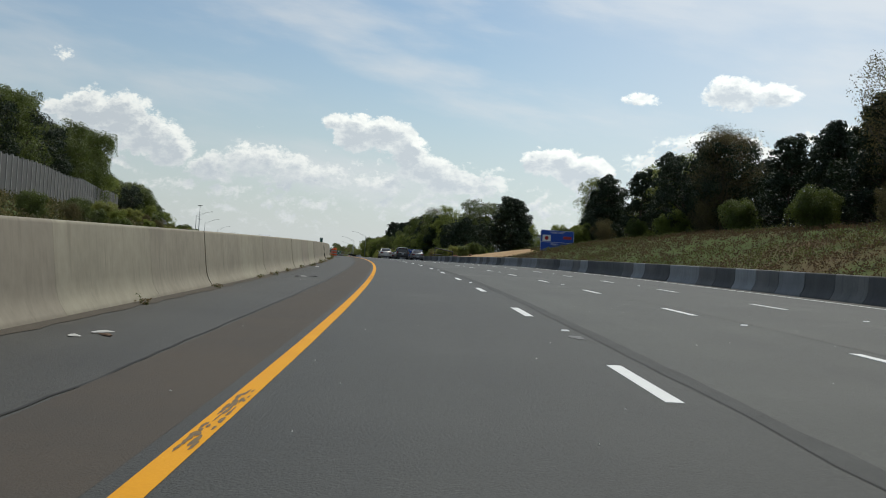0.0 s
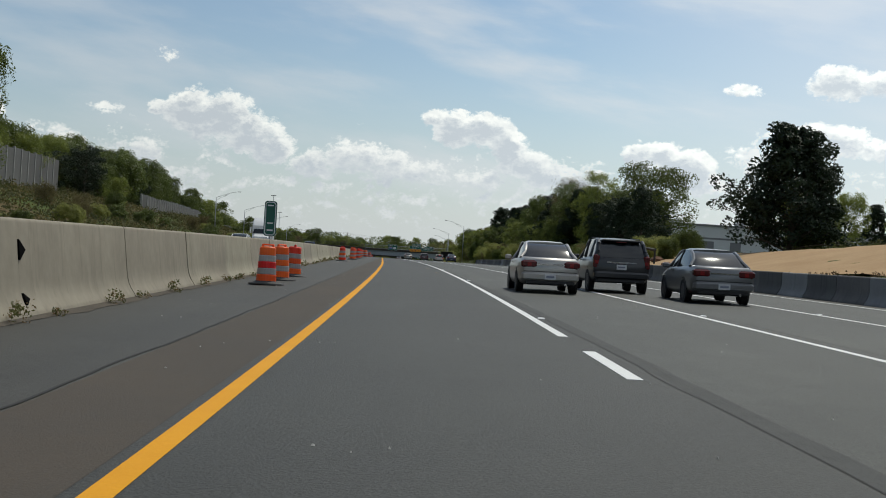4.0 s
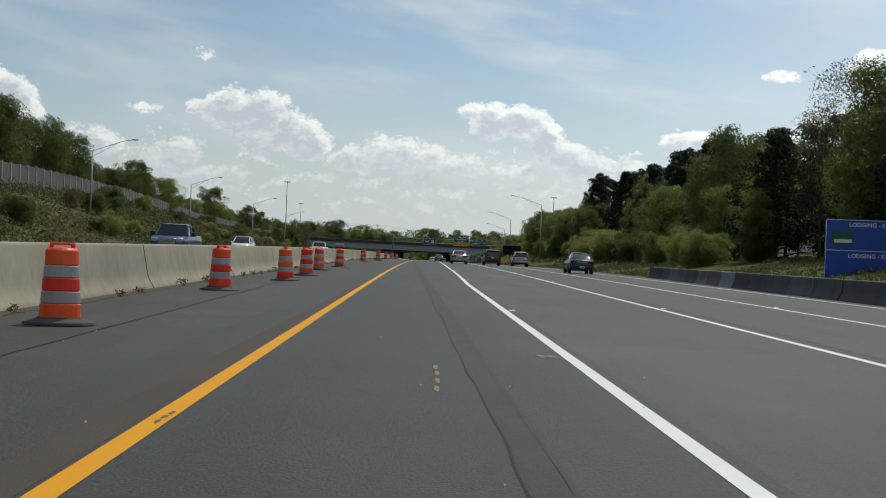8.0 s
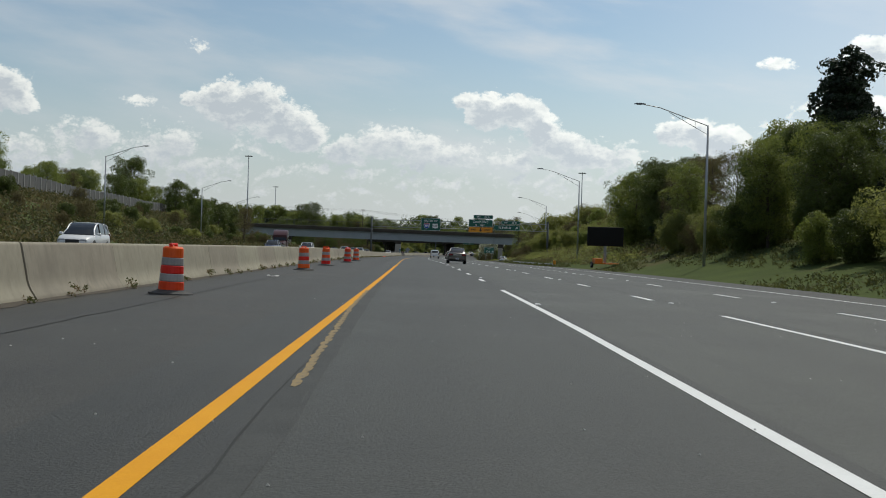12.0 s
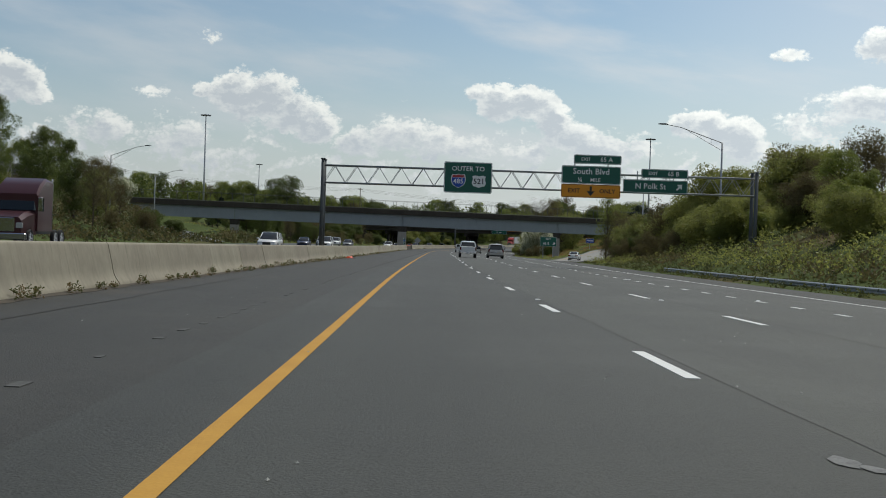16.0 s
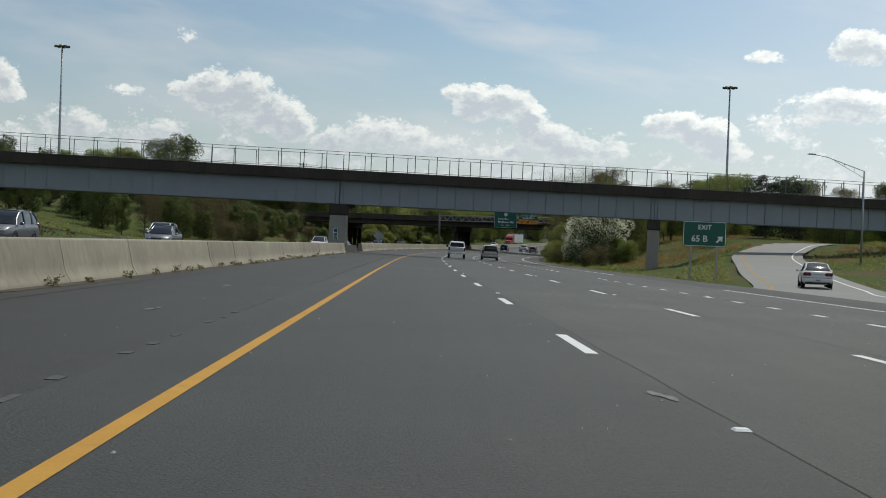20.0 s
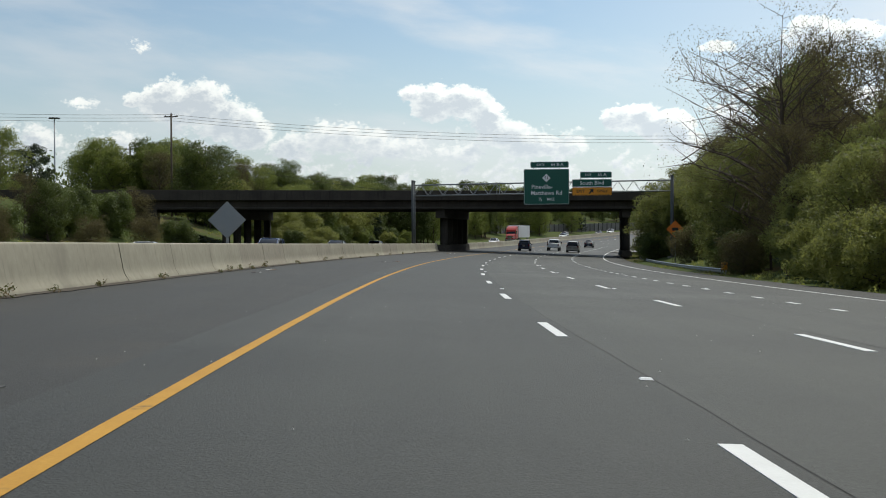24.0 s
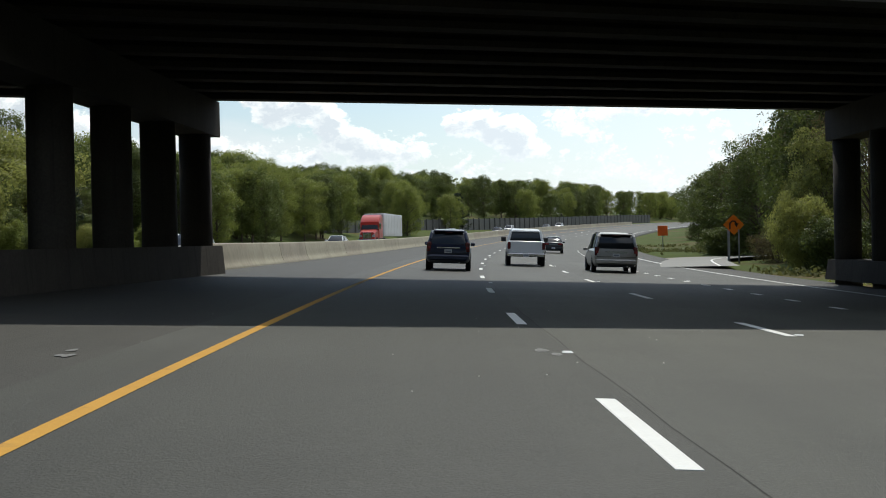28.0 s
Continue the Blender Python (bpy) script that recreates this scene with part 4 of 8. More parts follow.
# ---- overhead sign gantries ----
def gantry(s, x0, x1, zb, zt, label, rise=0.0):
    """Box truss on a pair of steel posts at each end."""
    m = stand(s, 0.0)
    b = thing("sign_gantry", label, "gantry", "overhead gantries", m)
    y0, y1 = 0.0, 1.15
    up_by = lambda x: rise * (x - x0) / (x1 - x0)
    ends = ((x0, at(s, x0).z - at(s, 0).z), (x1, at(s, x1).z - at(s, 0).z))
    for xx, fall in ends:
        zb0, zt0 = zb + up_by(xx), zt + up_by(xx)
        for yy in (y0 - 0.1, y1 + 0.1):
            part("post", Geo().tube((xx, yy, fall - 0.6), (xx, yy, zt0 + 0.45), 0.16, 0.14, 10), DARK_STEEL, b, smooth=True)
            part("post_cap", Geo().tube((xx, yy, zt0 + 0.45), (xx, yy, zt0 + 0.52), 0.19, n=10), DARK_STEEL, b)
        for zz in (zb0 - 0.05, zt0 + 0.05, (zb0) * 0.45):
            part("cross_tie", Geo().tube((xx, y0 - 0.1, zz), (xx, y1 + 0.1, zz), 0.06, n=6), DARK_STEEL, b)
        part("footing", Geo().box(xx - 0.45, xx + 0.45, y0 - 0.6, y1 + 0.6, fall - 0.7, fall + 0.75, 0.05), CONCRETE, b)
    for yy in (y0, y1):
        for zz in (zb, zt):
            part("chord", Geo().tube((x0, yy, zz), (x1, yy, zz + rise), 0.055, n=8), GALV, b, smooth=True)
    n = int((x1 - x0) / 0.85)
    w = (x1 - x0) / n
    for i in range(n):
        a, c = x0 + i * w, x0 + (i + 1) * w
        za, zc = up_by(a), up_by(c)
        up = i % 2 == 0
        for yy in (y0, y1):
            part("lattice", Geo().tube((a, yy, za + (zb if up else zt)), (c, yy, zc + (zt if up else zb)), 0.024, n=5, cap=False), GALV, b)
        if i % 3 == 0:
            part("lattice", Geo().tube((a, y0, zt + za), (c, y1, zt + zc), 0.02, n=5, cap=False), GALV, b)
            part("lattice", Geo().tube((a, y0, zb + za), (c, y1, zb + zc), 0.02, n=5, cap=False), GALV, b)
    for xx in (x0 + (x1 - x0) / 3, x0 + 2 * (x1 - x0) / 3):
        for dx in (-0.14, 0.14):
            part("splice", Geo().tube((xx + dx, y0, zb + up_by(xx) - 0.1), (xx + dx, y0, zt + up_by(xx) + 0.1), 0.035, n=6), GALV, b)
    return b


def hang(sign, x0, x1, z0, z1):
    for k_ in (0.22, 0.78):
        x = x0 + (x1 - x0) * k_
        part("bracket", Geo().box(x - 0.04, x + 0.04, 0.035, 0.12, z0 + 0.05, z1 - 0.05), GALV, sign)


def us_shield(p, x, z, h, text):
    o = [(-0.5, 0.42), (-0.3, 0.5), (0, 0.44), (0.3, 0.5), (0.5, 0.42), (0.44, 0.2), (0.52, -0.12), (0.42, -0.38), (0.2, -0.42), (0, -0.52), (-0.2, -0.42), (-0.42, -0.38), (-0.52, -0.12), (-0.44, 0.2)]
    s_ = part("shield", Geo().prism([(x + u * h * 1.12, z + v * h) for u, v in o], -0.012, -0.004), SIGN_WHITE, p, "white route shield")
    lettering(text, h * 0.62, Matrix.Translation((x, -0.016, z)), SIGN_BLACK, s_)


def interstate_shield(p, x, z, h, text):
    lower = [(-0.5, 0.26), (0.5, 0.26), (0.53, 0.0), (0.42, -0.28), (0.2, -0.44), (0, -0.52), (-0.2, -0.44), (-0.42, -0.28), (-0.53, 0.0)]
    crown = [(-0.5, 0.28), (-0.44, 0.48), (-0.2, 0.44), (0, 0.5), (0.2, 0.44), (0.44, 0.48), (0.5, 0.28)]
    edge = [(u * 1.1, v * 1.1) for u, v in ((-0.52, 0.26), (-0.46, 0.48), (-0.2, 0.45), (0, 0.5), (0.2, 0.45), (0.46, 0.48), (0.52, 0.26), (0.53, 0.0), (0.42, -0.28), (0, -0.52), (-0.42, -0.28), (-0.53, 0.0))]
    s_ = part("shield", Geo().prism([(x + u * h, z + v * h) for u, v in edge[::-1]], -0.008, -0.004), SIGN_WHITE, p, "blue and red route shield")
    part("shield_field", Geo().prism([(x + u * h, z + v * h) for u, v in lower], -0.012, -0.008), SIGN_BLUE, s_)
    part("shield_crown", Geo().prism([(x + u * h, z + v * h) for u, v in crown], -0.012, -0.008), SIGN_RED, s_)
    lettering(text, h * 0.55, Matrix.Translation((x, -0.016, z - 0.04)), SIGN_WHITE, s_)


gantry(672.0, -7.4, 26.4, 5.85, 7.2, "grey steel lattice gantry spanning the carriageway")
m1 = stand(671.7, 0.0)


def overhead(name, label, m):
    return thing(name, label, "road sign", "overhead signs", m)


sg = overhead("guide_sign", "green overhead guide sign with two route shields", m1)
p_ = panel(sg, "panel", 2.03, 5.76, 5.35, 7.75)
words(p_, "OUTER TO", 0.52, 3.9, 7.22)
interstate_shield(p_, 3.15, 6.28, 0.98, "485")
us_shield(p_, 4.75, 6.26, 0.95, "521")
hang(sg, 2.03, 5.76, 5.35, 7.75)
sg = overhead("exit_sign", "green overhead exit sign with an amber exit-only strip", m1)
p_ = panel(sg, "panel", 11.16, 15.77, 6.36, 7.76)
words(p_, "South Blvd", 0.66, 13.46, 7.32)
words(p_, "\u00bc", 0.52, 12.62, 6.67)
words(p_, "MILE", 0.40, 13.80, 6.67)
p_ = panel(sg, "exit_only_strip", 11.16, 15.77, 5.29, 6.33, SIGN_YELLOW, SIGN_BLACK, label="amber exit-only strip")
words(p_, "EXIT", 0.46, 12.15, 5.81, SIGN_BLACK)
words(p_, "ONLY", 0.46, 14.75, 5.81, SIGN_BLACK)
arrow(p_, 13.46, 5.81, 0.75, 180, SIGN_BLACK)
p_ = panel(sg, "number_tab", 12.08, 15.78, 7.92, 8.63)
words(p_, "EXIT", 0.36, 13.02, 8.27)
words(p_, "65 A", 0.50, 14.62, 8.27)
hang(sg, 11.16, 15.77, 5.29, 8.45)
sg = overhead("exit_sign", "green overhead exit sign with a slanting arrow", m1)
p_ = panel(sg, "panel", 15.97, 21.0, 5.80, 6.84)
words(p_, "N Polk St", 0.62, 18.1, 6.32)
arrow(p_, 20.35, 6.32, 0.62, 45, SIGN_WHITE)
p_ = panel(sg, "number_tab", 17.36, 21.0, 6.98, 7.68)
words(p_, "EXIT", 0.36, 18.28, 7.33)
words(p_, "65 B", 0.50, 19.86, 7.33)
hang(sg, 15.97, 21.0, 5.80, 7.55)

gantry(1003.3, -7.1, 22.0, 6.72, 7.93, "grey steel lattice gantry in front of a road bridge", 0.31)
m2 = stand(1003.0, 0.0, -0.22)
sg = overhead("guide_sign", "tall green overhead guide sign with a white diamond", m2)
p_ = panel(sg, "panel", 5.50, 10.58, 5.82, 9.79)
dm = part("diamond", Geo().prism([(8.04, 8.31), (8.52, 8.79), (8.04, 9.27), (7.56, 8.79)], -0.012, -0.004), SIGN_WHITE, p_, "white route diamond")
lettering("51", 0.42, Matrix.Translation((8.04, -0.016, 8.79)), SIGN_BLACK, dm)
words(p_, "Pineville-", 0.66, 7.54, 7.78)
words(p_, "Matthews Rd", 0.66, 8.04, 7.10)
words(p_, "\u00bd", 0.56, 7.36, 6.40)
words(p_, "MILE", 0.42, 8.50, 6.40)
p_ = panel(sg, "number_tab", 6.26, 10.53, 9.92, 10.61)
words(p_, "EXITS", 0.36, 7.38, 10.26)
words(p_, "64 B-A", 0.50, 9.24, 10.26)
hang(sg, 5.50, 10.58, 5.86, 10.35)
sg = overhead("exit_sign", "green overhead exit sign with an amber exit-only strip", m2)
p_ = panel(sg, "panel", 10.90, 15.32, 7.73, 8.60)
words(p_, "South Blvd", 0.62, 13.1, 8.17)
p_ = panel(sg, "exit_only_strip", 10.90, 15.32, 6.80, 7.70, SIGN_YELLOW, SIGN_BLACK, label="amber exit-only strip")
words(p_, "EXIT", 0.44, 11.83, 7.25, SIGN_BLACK)
words(p_, "ONLY", 0.44, 14.28, 7.25, SIGN_BLACK)
arrow(p_, 13.03, 7.25, 0.72, 45, SIGN_BLACK)
p_ = panel(sg, "number_tab", 11.79, 15.30, 8.74, 9.43)
words(p_, "EXIT", 0.36, 12.70, 9.08)
words(p_, "65 A", 0.50, 14.22, 9.08)
hang(sg, 10.90, 15.32, 6.85, 9.28)


# ---- roadside signs ----
def ground_sign(name, s, d0, d1, h0, h1, mat, label, posts=2, turn=0.0, post_mat=None):
    m = stand(s, (d0 + d1) / 2, 0.0, turn)
    t_ = thing(name, label, "road sign", m=m)
    w = (d1 - d0) / 2
    p = panel(t_, "panel", -w, w, h0, h1, mat, y=-0.12)
    low = ground(s, (d0 + d1) / 2) - 0.5
    for i in range(posts):
        x = 0.0 if posts == 1 else (-0.6 + 1.2 * i / (posts - 1)) * w
        part("post", Geo().box(x - 0.06, x + 0.06, -0.09, 0.05, low, h1 - 0.15), post_mat or GALV, t_)
    return p


p_ = ground_sign("service_sign", 180, 27.4, 32.3, 2.0, 5.45, SIGN_BLUE, "blue roadside service sign with small logo panels")
words(p_, "FOOD - EXIT", 0.36, 0.0, 5.12, y=-0.12)
part("divider", Geo().box(-2.42, 2.42, -0.13, -0.121, 3.70, 3.74), SIGN_WHITE, p_)
for k_, (x, z, c) in enumerate(((-1.55, 4.3, SIGN_WHITE), (0.0, 4.3, SIGN_BLUE), (1.5, 4.45, SIGN_RED), (1.5, 4.0, SIGN_BLUE))):
    part("logo_panel", plate(x - 0.6, x + 0.6, z - (0.45 if k_ < 2 else 0.2), z + (0.45 if k_ < 2 else 0.2), -0.135, 0.012, 0.03), c, p_, "plain logo panel")
part("logo_badge", Geo().tube((-1.55, -0.145, 4.3), (-1.55, -0.136, 4.3), 0.28, n=14), SIGN_RED, p_)
words(p_, "FOOD", 0.36, -0.4, 3.42, y=-0.12)
p_ = ground_sign("service_sign", 358, 24.4, 29.6, 0.45, 4.0, SIGN_BLUE, "blue roadside lodging sign with a green logo panel", turn=-3)
words(p_, "LODGING - EXIT", 0.34, 0.0, 3.68, y=-0.12)
words(p_, "LODGING - EXIT", 0.34, 0.0, 1.92, y=-0.12)
part("divider", Geo().box(-2.55, 2.55, -0.13, -0.121, 2.2, 2.24), SIGN_WHITE, p_)
part("logo_panel", plate(-2.2, -1.0, 2.5, 3.35, -0.135, 0.012, 0.03), SIGN_GREEN, p_, "plain green logo panel")
part("logo_mark", plate(-2.1, -1.1, 2.65, 2.85, -0.148, 0.012, 0.03), SIGN_WHITE, p_)
p_ = ground_sign("exit_gore_sign", 804, 19.9, 22.9, 2.3, 4.05, SIGN_GREEN, "green exit sign with an arrow on two thin posts")
words(p_, "EXIT", 0.46, 0.0, 3.62, y=-0.12)
words(p_, "65 B", 0.62, -0.35, 2.82, y=-0.12)
arrow(p_, 1.05, 2.82, 0.62, 45, SIGN_WHITE, y=-0.12)
p_ = ground_sign("service_sign", 889, 35.7, 37.7, 4.5, 5.6, SIGN_BLUE, "small blue roadside service sign", 1)
part("bar", Geo().box(-0.7, 0.7, -0.13, -0.121, 4.95, 5.15), SIGN_WHITE, p_)
def mile_marker(s, label, rows_):
    """A narrow upright mile marker on a post that stands on the median barrier."""
    m = stand(s, tab(s, BARRIER_D) - 0.42, tab(s, BARRIER_H) - 0.02)
    t_ = thing("mile_marker", label, "road sign", "mile markers", m)
    p = panel(t_, "panel", -0.23, 0.23, 0.12, 1.42, SIGN_GREEN, y=-0.06)
    part("post", Geo().box(-0.03, 0.03, -0.03, 0.03, 0.0, 1.3), GALV, t_)
    part("foot_plate", Geo().box(-0.09, 0.09, -0.07, 0.07, 0.0, 0.02), GALV, t_)
    if rows_[0][0]:
        part("shield", plate(-0.14, 0.14, 0.76, 1.04, -0.072, 0.01, 0.08), SIGN_BLUE, p, "small blue route shield")
    for t2, size, z in rows_:
        if t2:
            words(p, t2, size, 0.0, z, y=-0.072)
        else:
            part("bar", Geo().box(-0.11, 0.11, -0.066, -0.061, z - size * 0.2, z + size * 0.2), SIGN_WHITE, p)


mile_marker(190, "narrow green mile marker standing on the median barrier", (("", 0.12, 1.25), ("", 0.12, 0.60), ("", 0.14, 0.34)))
mile_marker(827, "narrow green mile marker with a blue shield on the barrier", (("OUTER", 0.13, 1.25), ("485", 0.15, 0.90), ("MILE", 0.13, 0.60), ("65", 0.18, 0.34)))
dia = thing("warning_sign", "bare metal back of a diamond sign on the barrier", "road sign", m=stand(921, -8.75))
part("panel", Geo().prism([(0, 1.3), (0.92, 2.2), (0, 3.1), (-0.92, 2.2)], 0.0, 0.02), SIGN_BACK, dia)
part("post", Geo().box(-0.05, 0.05, 0.02, 0.10, -0.3, 2.7), GALV, dia)
ws = thing("warning_sign", "amber diamond warning sign with a bent black arrow on two posts", "road sign", m=stand(1097, 21.2))
p_ = part("panel", Geo().prism([(0, 2.0), (0.72, 2.72), (0, 3.44), (-0.72, 2.72)], -0.02, 0.0), SIGN_YELLOW, ws)
part("arrow", Geo().tube((-0.24, -0.03, 2.38), (-0.24, -0.03, 2.82), 0.055, n=6).tube((-0.24, -0.03, 2.82), (-0.06, -0.03, 2.98), 0.055, n=6).tube((-0.06, -0.03, 2.98), (0.14, -0.03, 2.94), 0.055, n=6).tube((0.14, -0.03, 2.94), (0.22, -0.03, 2.74), 0.055, n=6).tube((0.22, -0.03, 2.80), (0.22, -0.03, 2.52), 0.16, 0.01, n=6), SIGN_BLACK, p_, "bent black arrow")
for x in (-0.38, 0.38):
    part("post", Geo().box(x - 0.04, x + 0.04, 0.005, 0.07, -0.5, 2.9), GALV, ws)
ws = thing("warning_sign", "small rust-brown square sign on a single post", "road sign", m=stand(1160, 21.0))
part("panel", Geo().box(-0.6, 0.6, -0.02, 0.0, 1.5, 2.7, 0.01), SIGN_ORANGE, ws)
part("post", Geo().box(-0.05, 0.05, 0.005, 0.08, -0.5, 2.6), GALV, ws)
ws = thing("warning_sign", "amber diamond warning sign with a bent black arrow on two posts", "road sign", m=stand(1097, 21.2))
p_ = part("panel", Geo().prism([(0, 2.0), (0.72, 2.72), (0, 3.44), (-0.72, 2.72)], -0.02, 0.0), SIGN_YELLOW, ws)
part("arrow", Geo().tube((-0.24, -0.03, 2.38), (-0.24, -0.03, 2.82), 0.055, n=6).tube((-0.24, -0.03, 2.82), (-0.06, -0.03, 2.98), 0.055, n=6).tube((-0.06, -0.03, 2.98), (0.14, -0.03, 2.94), 0.055, n=6).tube((0.14, -0.03, 2.94), (0.22, -0.03, 2.74), 0.055, n=6).tube((0.22, -0.03, 2.80), (0.22, -0.03, 2.52), 0.16, 0.01, n=6), SIGN_BLACK, p_, "bent black arrow")
for x in (-0.38, 0.38):
    part("post", Geo().box(x - 0.04, x + 0.04, 0.005, 0.07, -0.5, 2.9), GALV, ws)
ws = thing("warning_sign", "small rust-brown square sign on a single post", "road sign", m=stand(1160, 21.0))
part("panel", Geo().box(-0.6, 0.6, -0.02, 0.0, 1.5, 2.7, 0.01), SIGN_ORANGE, ws)
part("post", Geo().box(-0.05, 0.05, 0.005, 0.08, -0.5, 2.6), GALV, ws)
wk = thing("warning_sign", "orange diamond warning sign on two posts at the exit lane", "road sign", m=stand(1098, 21.4))
part("panel", Geo().prism([(0, 1.95), (0.75, 2.7), (0, 3.45), (-0.75, 2.7)], -0.12, -0.1), SIGN_YELLOW, wk)
part("curve_arrow", Geo().prism([(-0.25, 2.4), (-0.12, 2.4), (-0.12, 2.85), (0.12, 2.85), (0.12, 2.6), (0.25, 2.6), (0.25, 2.98), (-0.25, 2.98)], -0.13, -0.121), SIGN_BLACK, wk)
for x in (-0.35, 0.35):
    part("post", Geo().box(x - 0.04, x + 0.04, -0.1, -0.02, -1.0, 2.6), GALV, wk)
wk = thing("warning_sign", "orange diamond work sign half hidden in bushes", "road sign", m=stand(985, 20.7, 1.2))
part("panel", Geo().prism([(0, 1.5), (0.85, 2.35), (0, 3.2), (-0.85, 2.35)], -0.12, -0.1), SIGN_ORANGE, wk)
part("bar", Geo().box(-0.3, 0.3, -0.13, -0.121, 2.2, 2.5), SIGN_BLACK, wk)
part("post", Geo().box(-0.05, 0.05, -0.1, -0.02, -2.6, 2.5), GALV, wk)


# ---- lamps ----
def street_lamp(s, d, reach, ground_h, top, side):
    """Tall pole with a slim trussed arm over the road."""
    t_ = thing("street_lamp", "grey street lamp with a long trussed arm", "lamp post", "street lamps", stand(s, d))
    part("pole", Geo().tube((0, 0, ground_h - 0.8), (0, 0, top), 0.13, 0.08, 10), GALV, t_, smooth=True)
    ex = side * reach
    rise = 1.5
    arm = part("arm", Geo().tube((0, 0, top - 0.05), (ex * 0.75, 0, top + rise * 0.86), 0.04, n=6).tube((ex * 0.75, 0, top + rise * 0.86), (ex, 0, top + rise), 0.035, n=6), GALV, t_)
    part("arm_brace", Geo().tube((0, 0, top - 0.75), (ex * 0.6, 0, top + rise * 0.62), 0.025, n=5), GALV, arm)
    for k_ in (0.2, 0.4):
        part("arm_strut", Geo().tube((ex * k_, 0, top + rise * k_ * 1.12), (ex * k_, 0, top - 0.75 + (rise * 0.62 + 0.75) * k_ / 0.6), 0.018, n=5), GALV, arm)
    head = part("lamp_head", Geo().sweep([[(ex + side * a, w * y, top + rise + z * c) for y, z in ((-0.16, 0.0), (0.16, 0.0), (0.14, 0.10), (-0.14, 0.10))] for a, w, c in ((-0.15, 0.5, 0.6), (0.1, 1, 1), (0.55, 1, 1), (0.75, 0.6, 0.6))]), CAP_GREY, t_)
    part("lens", Geo().box(min(ex + side * 0.1, ex + side * 0.55), max(ex + side * 0.1, ex + side * 0.55), -0.12, 0.12, top + rise - 0.03, top + rise), SIGN_BACK, head)


for s, d in ((530, 24.2), (605, 23.9), (690, 27.6), (770, 33.2), (848, 47.0)):
    street_lamp(s, d, 5.2, ground(s, d), 12.0, -1)
for s, d in ((446, -40.5), (523, -42.0), (600, -40.3), (678, -41.0), (756, -46.0), (834, -58.0)):
    street_lamp(s, d, 5.0, ground(s, d), 11.8, 1)


def high_mast(x, y, z0, z1):
    t_ = thing("high_mast_lamp", "tall slender light mast with a ring of lamps", "lamp post", "light masts", Matrix.Translation((x, y, z0)))
    h = z1 - z0
    part("pole", Geo().tube((0, 0, -8), (0, 0, h), 0.40, 0.16, 12), GALV, t_, smooth=True)
    part("ring", Geo().turned([(0.9, h - 0.5), (1.0, h - 0.5), (1.0, h - 0.3), (0.9, h - 0.3)], 16), GALV, t_)
    for i in range(8):
        a = i * math.pi / 4
        part("lamp_head", Geo().box(-0.25, 0.25, -0.45, 0.45, -0.28, 0.12, 0.06), CAP_GREY, t_, m=Matrix.Translation((1.3 * math.cos(a), 1.3 * math.sin(a), h - 0.4)) @ Matrix.Rotation(a + math.pi / 2, 4, "Z"))


high_mast(-77.5, 1000.0, 6.0, 41.0)
high_mast(74.0, 1008.0, 6.0, 38.4)
high_mast(-97.1, 1257.0, 6.0, 38.2)


# ---- guard rails ----
def guard_rail(s0, s1, d, label):
    b = thing("guard_rail", label, "guard rail", "guard rails", stand(s0, d(s0)))
    inv = b.matrix_basis.inverted()
    prof = [(0.0, 0.45), (-0.06, 0.50), (-0.06, 0.56), (0.0, 0.60), (-0.06, 0.64), (-0.06, 0.70), (0.0, 0.75), (0.012, 0.75), (-0.045, 0.70), (-0.045, 0.64), (0.015, 0.60), (-0.045, 0.56), (-0.045, 0.50), (0.012, 0.45)]
    ss = spaced(s0, s1, 3.81)
    for a, c in zip(ss, ss[1:]):
        part("rail", Geo().sweep([[inv @ at(q, d(q) + x, z - 0.4) for x, z in prof] for q in (a, c + 0.1)]), GALV, b)
    for q in spaced(s0, s1, 1.905):
        part("post", Geo().box(0.03, 0.18, -0.05, 0.05, -0.6, 0.72), GALV, b, m=inv @ stand(q, d(q), -0.4))
    e = part("end_terminal", Geo().box(-0.2, 0.15, -0.5, 0.0, 0.25, 0.8, 0.04), SIGN_YELLOW, b, "striped amber end plate")
    return b


guard_rail(600, 676, lambda s: 20.2, "grey steel guard rail along the wooded verge")
guard_rail(945, 1030, lambda s: 19.4, "grey steel guard rail leading to a bridge pier")


